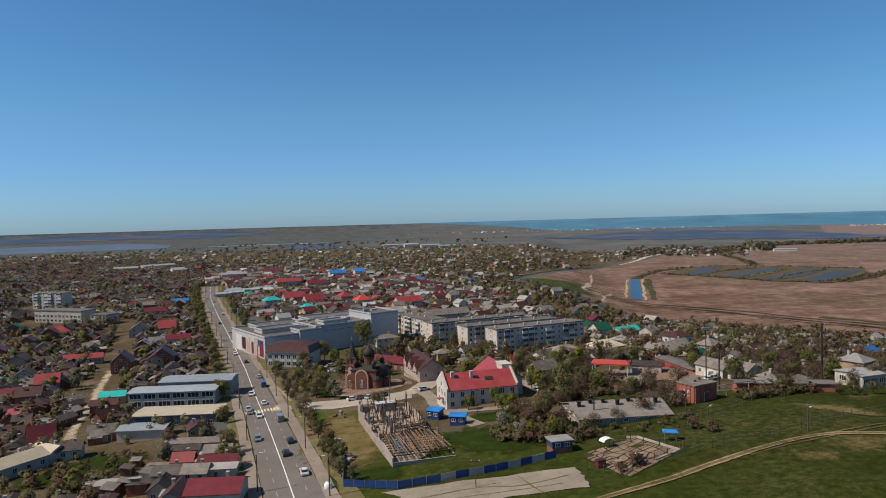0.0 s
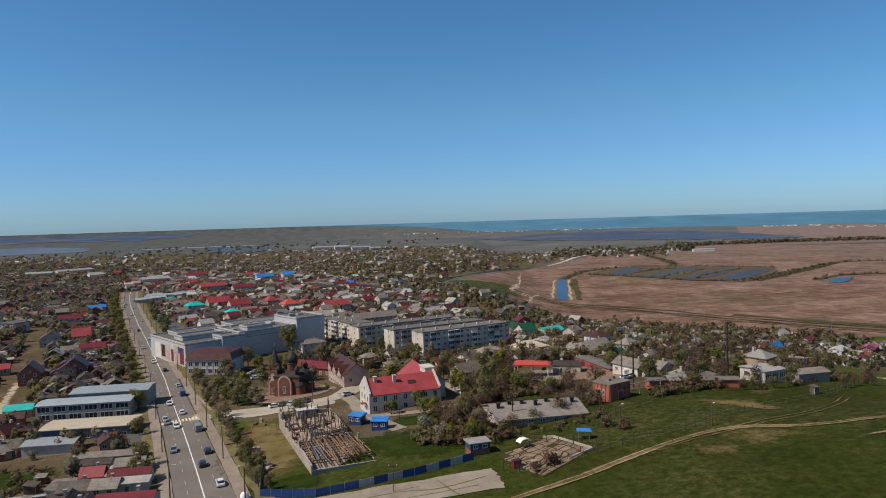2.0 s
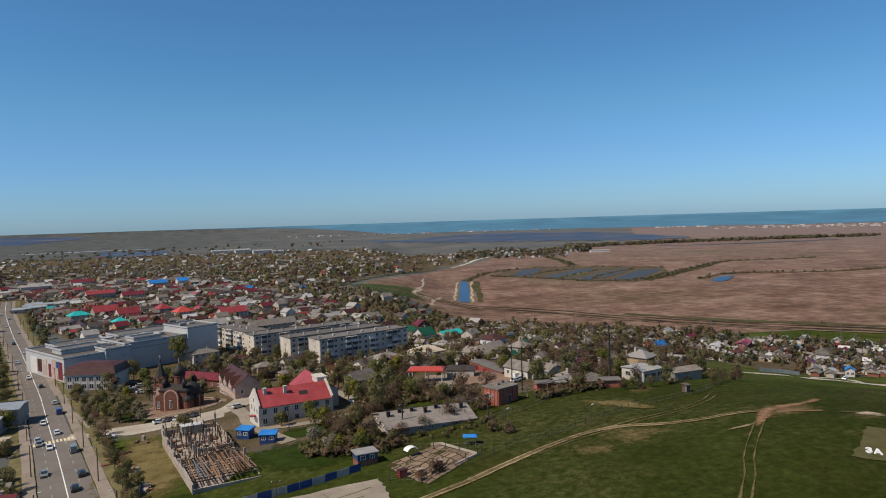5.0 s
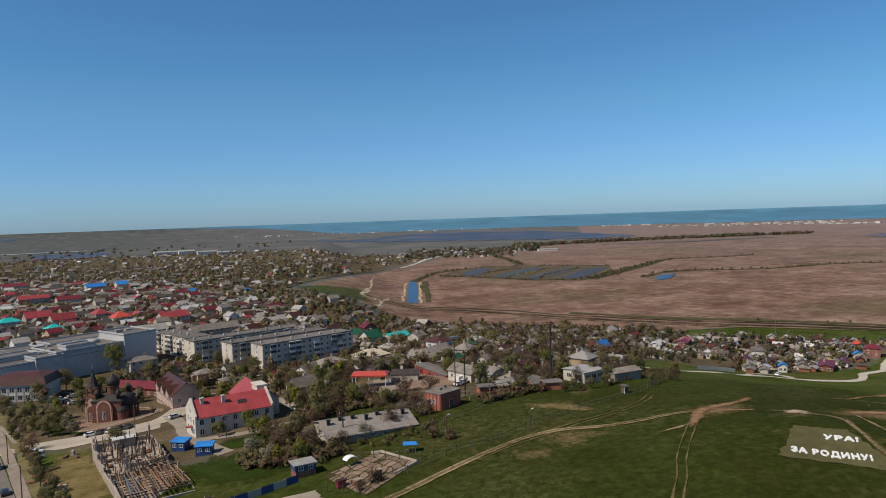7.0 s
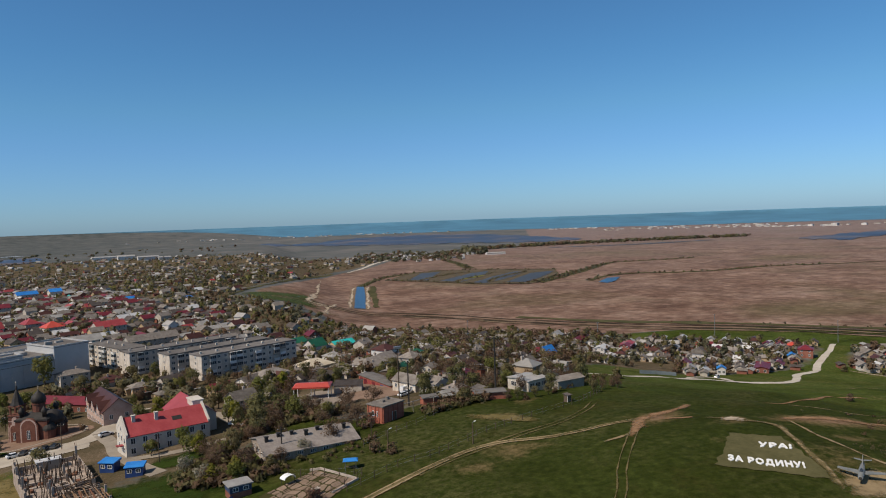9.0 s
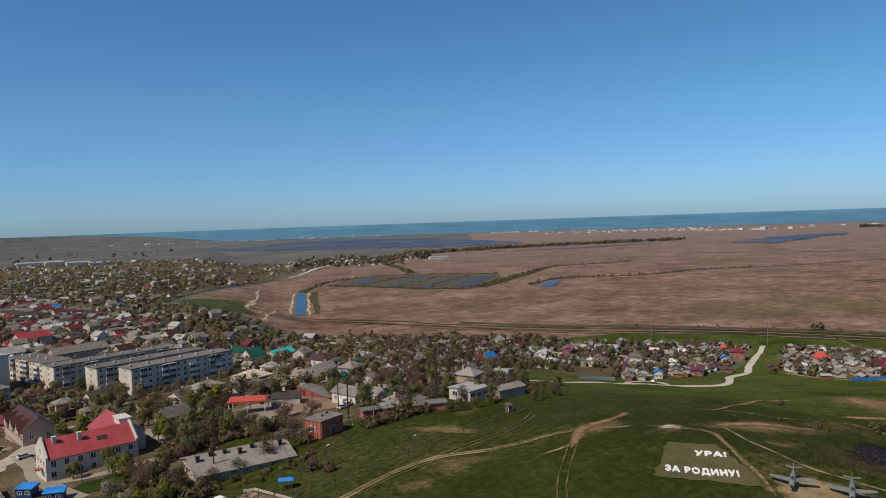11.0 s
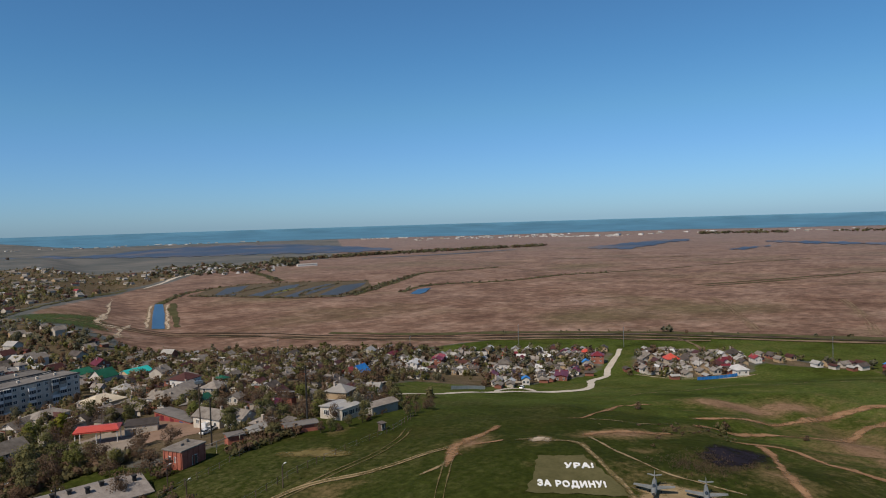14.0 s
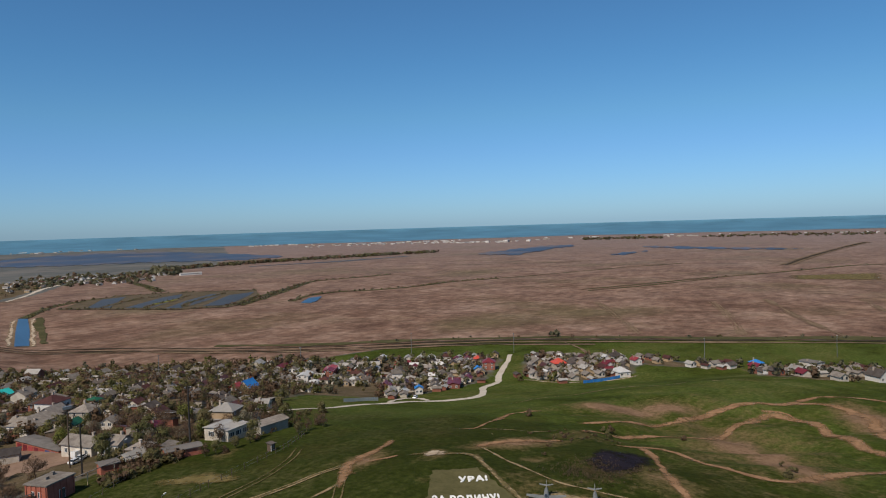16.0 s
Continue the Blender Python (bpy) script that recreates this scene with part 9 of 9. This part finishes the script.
for k in range(46):
    a, r = radians(rng.uniform(13.5, 23.5)), rng.uniform(1480, 1800)
    far_houses.add(EYE[0] + r * math.sin(a), EYE[1] + r * math.cos(a), rng.uniform(0, 180), SIZES[rng.choice([0, 1, 3])], pick(P_FAR), "white_wall", False)
# the white factory sheds at the edge of the marsh
for x, y, a, L, W, e, r in ((-130, 1815, 12, 60, 26, 6, 8), (-85, 1790, 10, 36, 24, 7, 10), (-35, 1700, 8, 44, 24, 7, 9), (0, 1670, 8, 26, 20, 6, 8), (-468, 1135, 52, 56, 16, 6, 8), (-385, 1003, 35, 18, 16, 6, 9), (-494, 1080, 20, 34, 14, 6, 8), (-270, 890, 35, 16, 12, 8, 9), (2629, 2139, 30, 60, 20, 9, 11), (2560, 2200, 30, 30, 18, 7, 9), (2700, 2060, 30, 34, 18, 7, 9), (728, 1490, -10, 46, 12, 4, 6), (690, 1545, -10, 24, 12, 6, 7)):
    far_houses.add(x, y, a, (L, W, e, r), "sheet_pale", "white_wall", False)
tagged(new("far_houses", far_houses.s.mesh("far_houses", FAR_MATS)), "low houses of the outer town, grey, red and pale roofs", "houses", kind="stuff")

TREE_SITES.sort(key=lambda q: nearness(q[0], q[1]))
woods, garden = Woods(), Woods()
for k, (x, y, kind, sc) in enumerate(TREE_SITES):
    if k < 125:
        tree(x, y, kind, sc)
    else:
        h = 6.6 * sc if not kind.startswith("shrub") else 2.8
        (garden if inside(x, y, QUARTER_EAST) else woods).add(x, y, h, h * 0.6, 150 if nearness(x, y) < 260 else 60 if nearness(x, y) < 450 else 20)
rng = random.Random(41)
for k in range(2600):
    x, y = rng.uniform(-1250, 460), rng.uniform(950, 1850)
    if inside(x, y, FAR_TOWN):
        h = rng.uniform(4, 7.5)
        woods.add(x, y, h, h * 0.75, 15)
for k in range(1500):
    x, y = rng.uniform(60, 340), rng.uniform(300, 545)
    if inside(x, y, QUARTER_EAST) and math.hypot(x - 10, y - 3) > 405 and free(x, y):
        h = rng.uniform(2.6, 5.5)
        garden.add(x, y, h, h * 0.7, 48)
for k in range(800):
    x, y = rng.uniform(-420, 200), rng.uniform(440, 1060)
    if inside(x, y, QUARTER_GREEN) and free(x, y):
        h = rng.uniform(5, 10)
        woods.add(x, y, h, h * 0.55, 22)
tagged(woods.make("woods", ["leaf_hazed", "leaf_olive", "leaf_green", "twig"], [0.4, 0.24, 0.14, 0.22], "trees in young leaf, some hazed grey, among the far houses", leafsize=0.1), category="trees")
tagged(garden.make("garden_trees", ["twig", "leaf_olive", "leaf_dark", "blossom", "leaf_green"], [0.42, 0.27, 0.21, 0.03, 0.07], "brown and olive fruit trees among the gardens", 15, 0.085), category="trees")

bushes = Woods()
line = curve_points(EMB, 7)
for p in line:
    if rng.random() < 0.5 and p.x > 380:
        h = rng.uniform(0.9, 2.8)
        bushes.add(p.x + rng.uniform(8, 15), p.y + rng.uniform(6, 12), h, h * 0.9, 22)
bushes.add(496, 347, 6.5, 5.5, 90)
for l in LINES[:5]:
    for p in curve_points(l, 9):
        for q in range(3):
            h = rng.uniform(1.2, 3.8) if rng.random() < 0.7 else rng.uniform(0.6, 1.4)
            bushes.add(p.x + rng.uniform(-6, 6), p.y + rng.uniform(-6, 6), h, h * 0.9, 18)
for p in POND_BANKS:
    for q in curve_points(p, 4):
        if rng.random() < 0.9:
            h = rng.uniform(0.8, 3.0)
            bushes.add(q.x + rng.uniform(-3, 3), q.y + rng.uniform(-3, 3), h, h * 1.1, 18)
for p in curve_points(LINES[7], 14):
    h = rng.uniform(1, 3)
    bushes.add(p.x + rng.uniform(-6, 6), p.y + rng.uniform(-6, 6), h, h, 14)
# tree belts far out in the marsh
for a0, a1, r0, r1, n, hh in ((23, 45, 1900, 2370, 420, 8), (14, 23, 1480, 1850, 230, 6.5), (23.2, 24.7, 1700, 1760, 30, 15), (57, 63, 3300, 3450, 70, 10), (66, 78, 3300, 3600, 120, 8), (-20, 5, 2000, 2500, 60, 6), (-46, -5, 1850, 2300, 160, 5)):
    for k in range(n):
        u = rng.random()
        a = radians(a0 + (a1 - a0) * u)
        r = r0 + (r1 - r0) * (u if a0 == 23 else rng.random()) + rng.gauss(0, 22)
        h = rng.uniform(0.6, 1.2) * hh
        bushes.add(EYE[0] + r * math.sin(a), EYE[1] + r * math.cos(a), h, h * 1.1, 34)
tagged(bushes.make("bushes", ["leaf_dark", "leaf_hazed", "twig"], [0.15, 0.62, 0.23], "dark and hazed-grey bushes and tree belts over the marsh", 9, 0.13), category="bushes")

scrub = Woods()
for k in range(40):
    x, y = rng.gauss(188, 10), rng.gauss(122, 6)
    h = rng.uniform(0.25, 0.85)
    scrub.add(x, y, h, h * 1.1, 40)
for x, y, h in ((215, 127, 2.6), (213, 128.5, 1.8), (183, 123, 1.8), (158, 111, 1.0), (203, 67, 1.8), (206, 71, 1.4)):
    scrub.add(x, y, h, h * 0.8, 120)
for k in range(8000):
    x, y = rng.uniform(0, 180), rng.uniform(150, 262)
    if (inside(x, y, THICKET) or inside(x, y, GARDEN_EDGE)) and free(x, y, -3):
        if not (30 < x < 58.5 and 171 < y < 191) and not (58 < x < 80 and 183 < y < 206):
            if x > 105 and rng.random() < 0.6:
                continue
            h = rng.uniform(0.8, 3.0) * (0.6 if x > 105 else 1.0)
            scrub.add(x, y, h, h * 0.85, 60)
for k in range(80):
    x, y = rng.uniform(34, 60), rng.uniform(163, 173)
    if y < 170.0 + 0.105 * (x - 32.5) and math.sin(x * 1.1) > -0.3:
        h = rng.uniform(0.5, 1.7)
        scrub.add(x, y, h, h * 0.85, 60)
for k in range(110):
    x, y = rng.uniform(-113, -81), rng.uniform(167, 197)
    if math.hypot((x + 97) / 16, (y - 182) / 14) < 1 and (k % 3 or y < 178):
        h = rng.uniform(0.5, 2.6)
        scrub.add(x, y, h, h * 0.9, 60)
tagged(scrub.make("scrub", ["twig", "leaf_olive", "leaf_dark"], [0.4, 0.38, 0.22], "brown and olive scrub round the old barn and gardens", 12, 0.1), category="scrub")
reeds = Woods()
for k in range(900):
    x, y = (rng.gauss(152, 3.6), rng.gauss(95, 4.2)) if k % 3 else (rng.gauss(161, 4), rng.gauss(99, 3))
    if k % 5 == 0:
        x, y = rng.uniform(152, 172), rng.gauss(90, 1.2)
    h = rng.uniform(0.35, 0.9)
    reeds.add(x, y, h, h * 0.5, 18)
tagged(reeds.make("reeds", ["reed_dry", "twig"], [0.8, 0.2], "dry brown reeds on the edge of the pond", 13, 0.055), category="reeds")
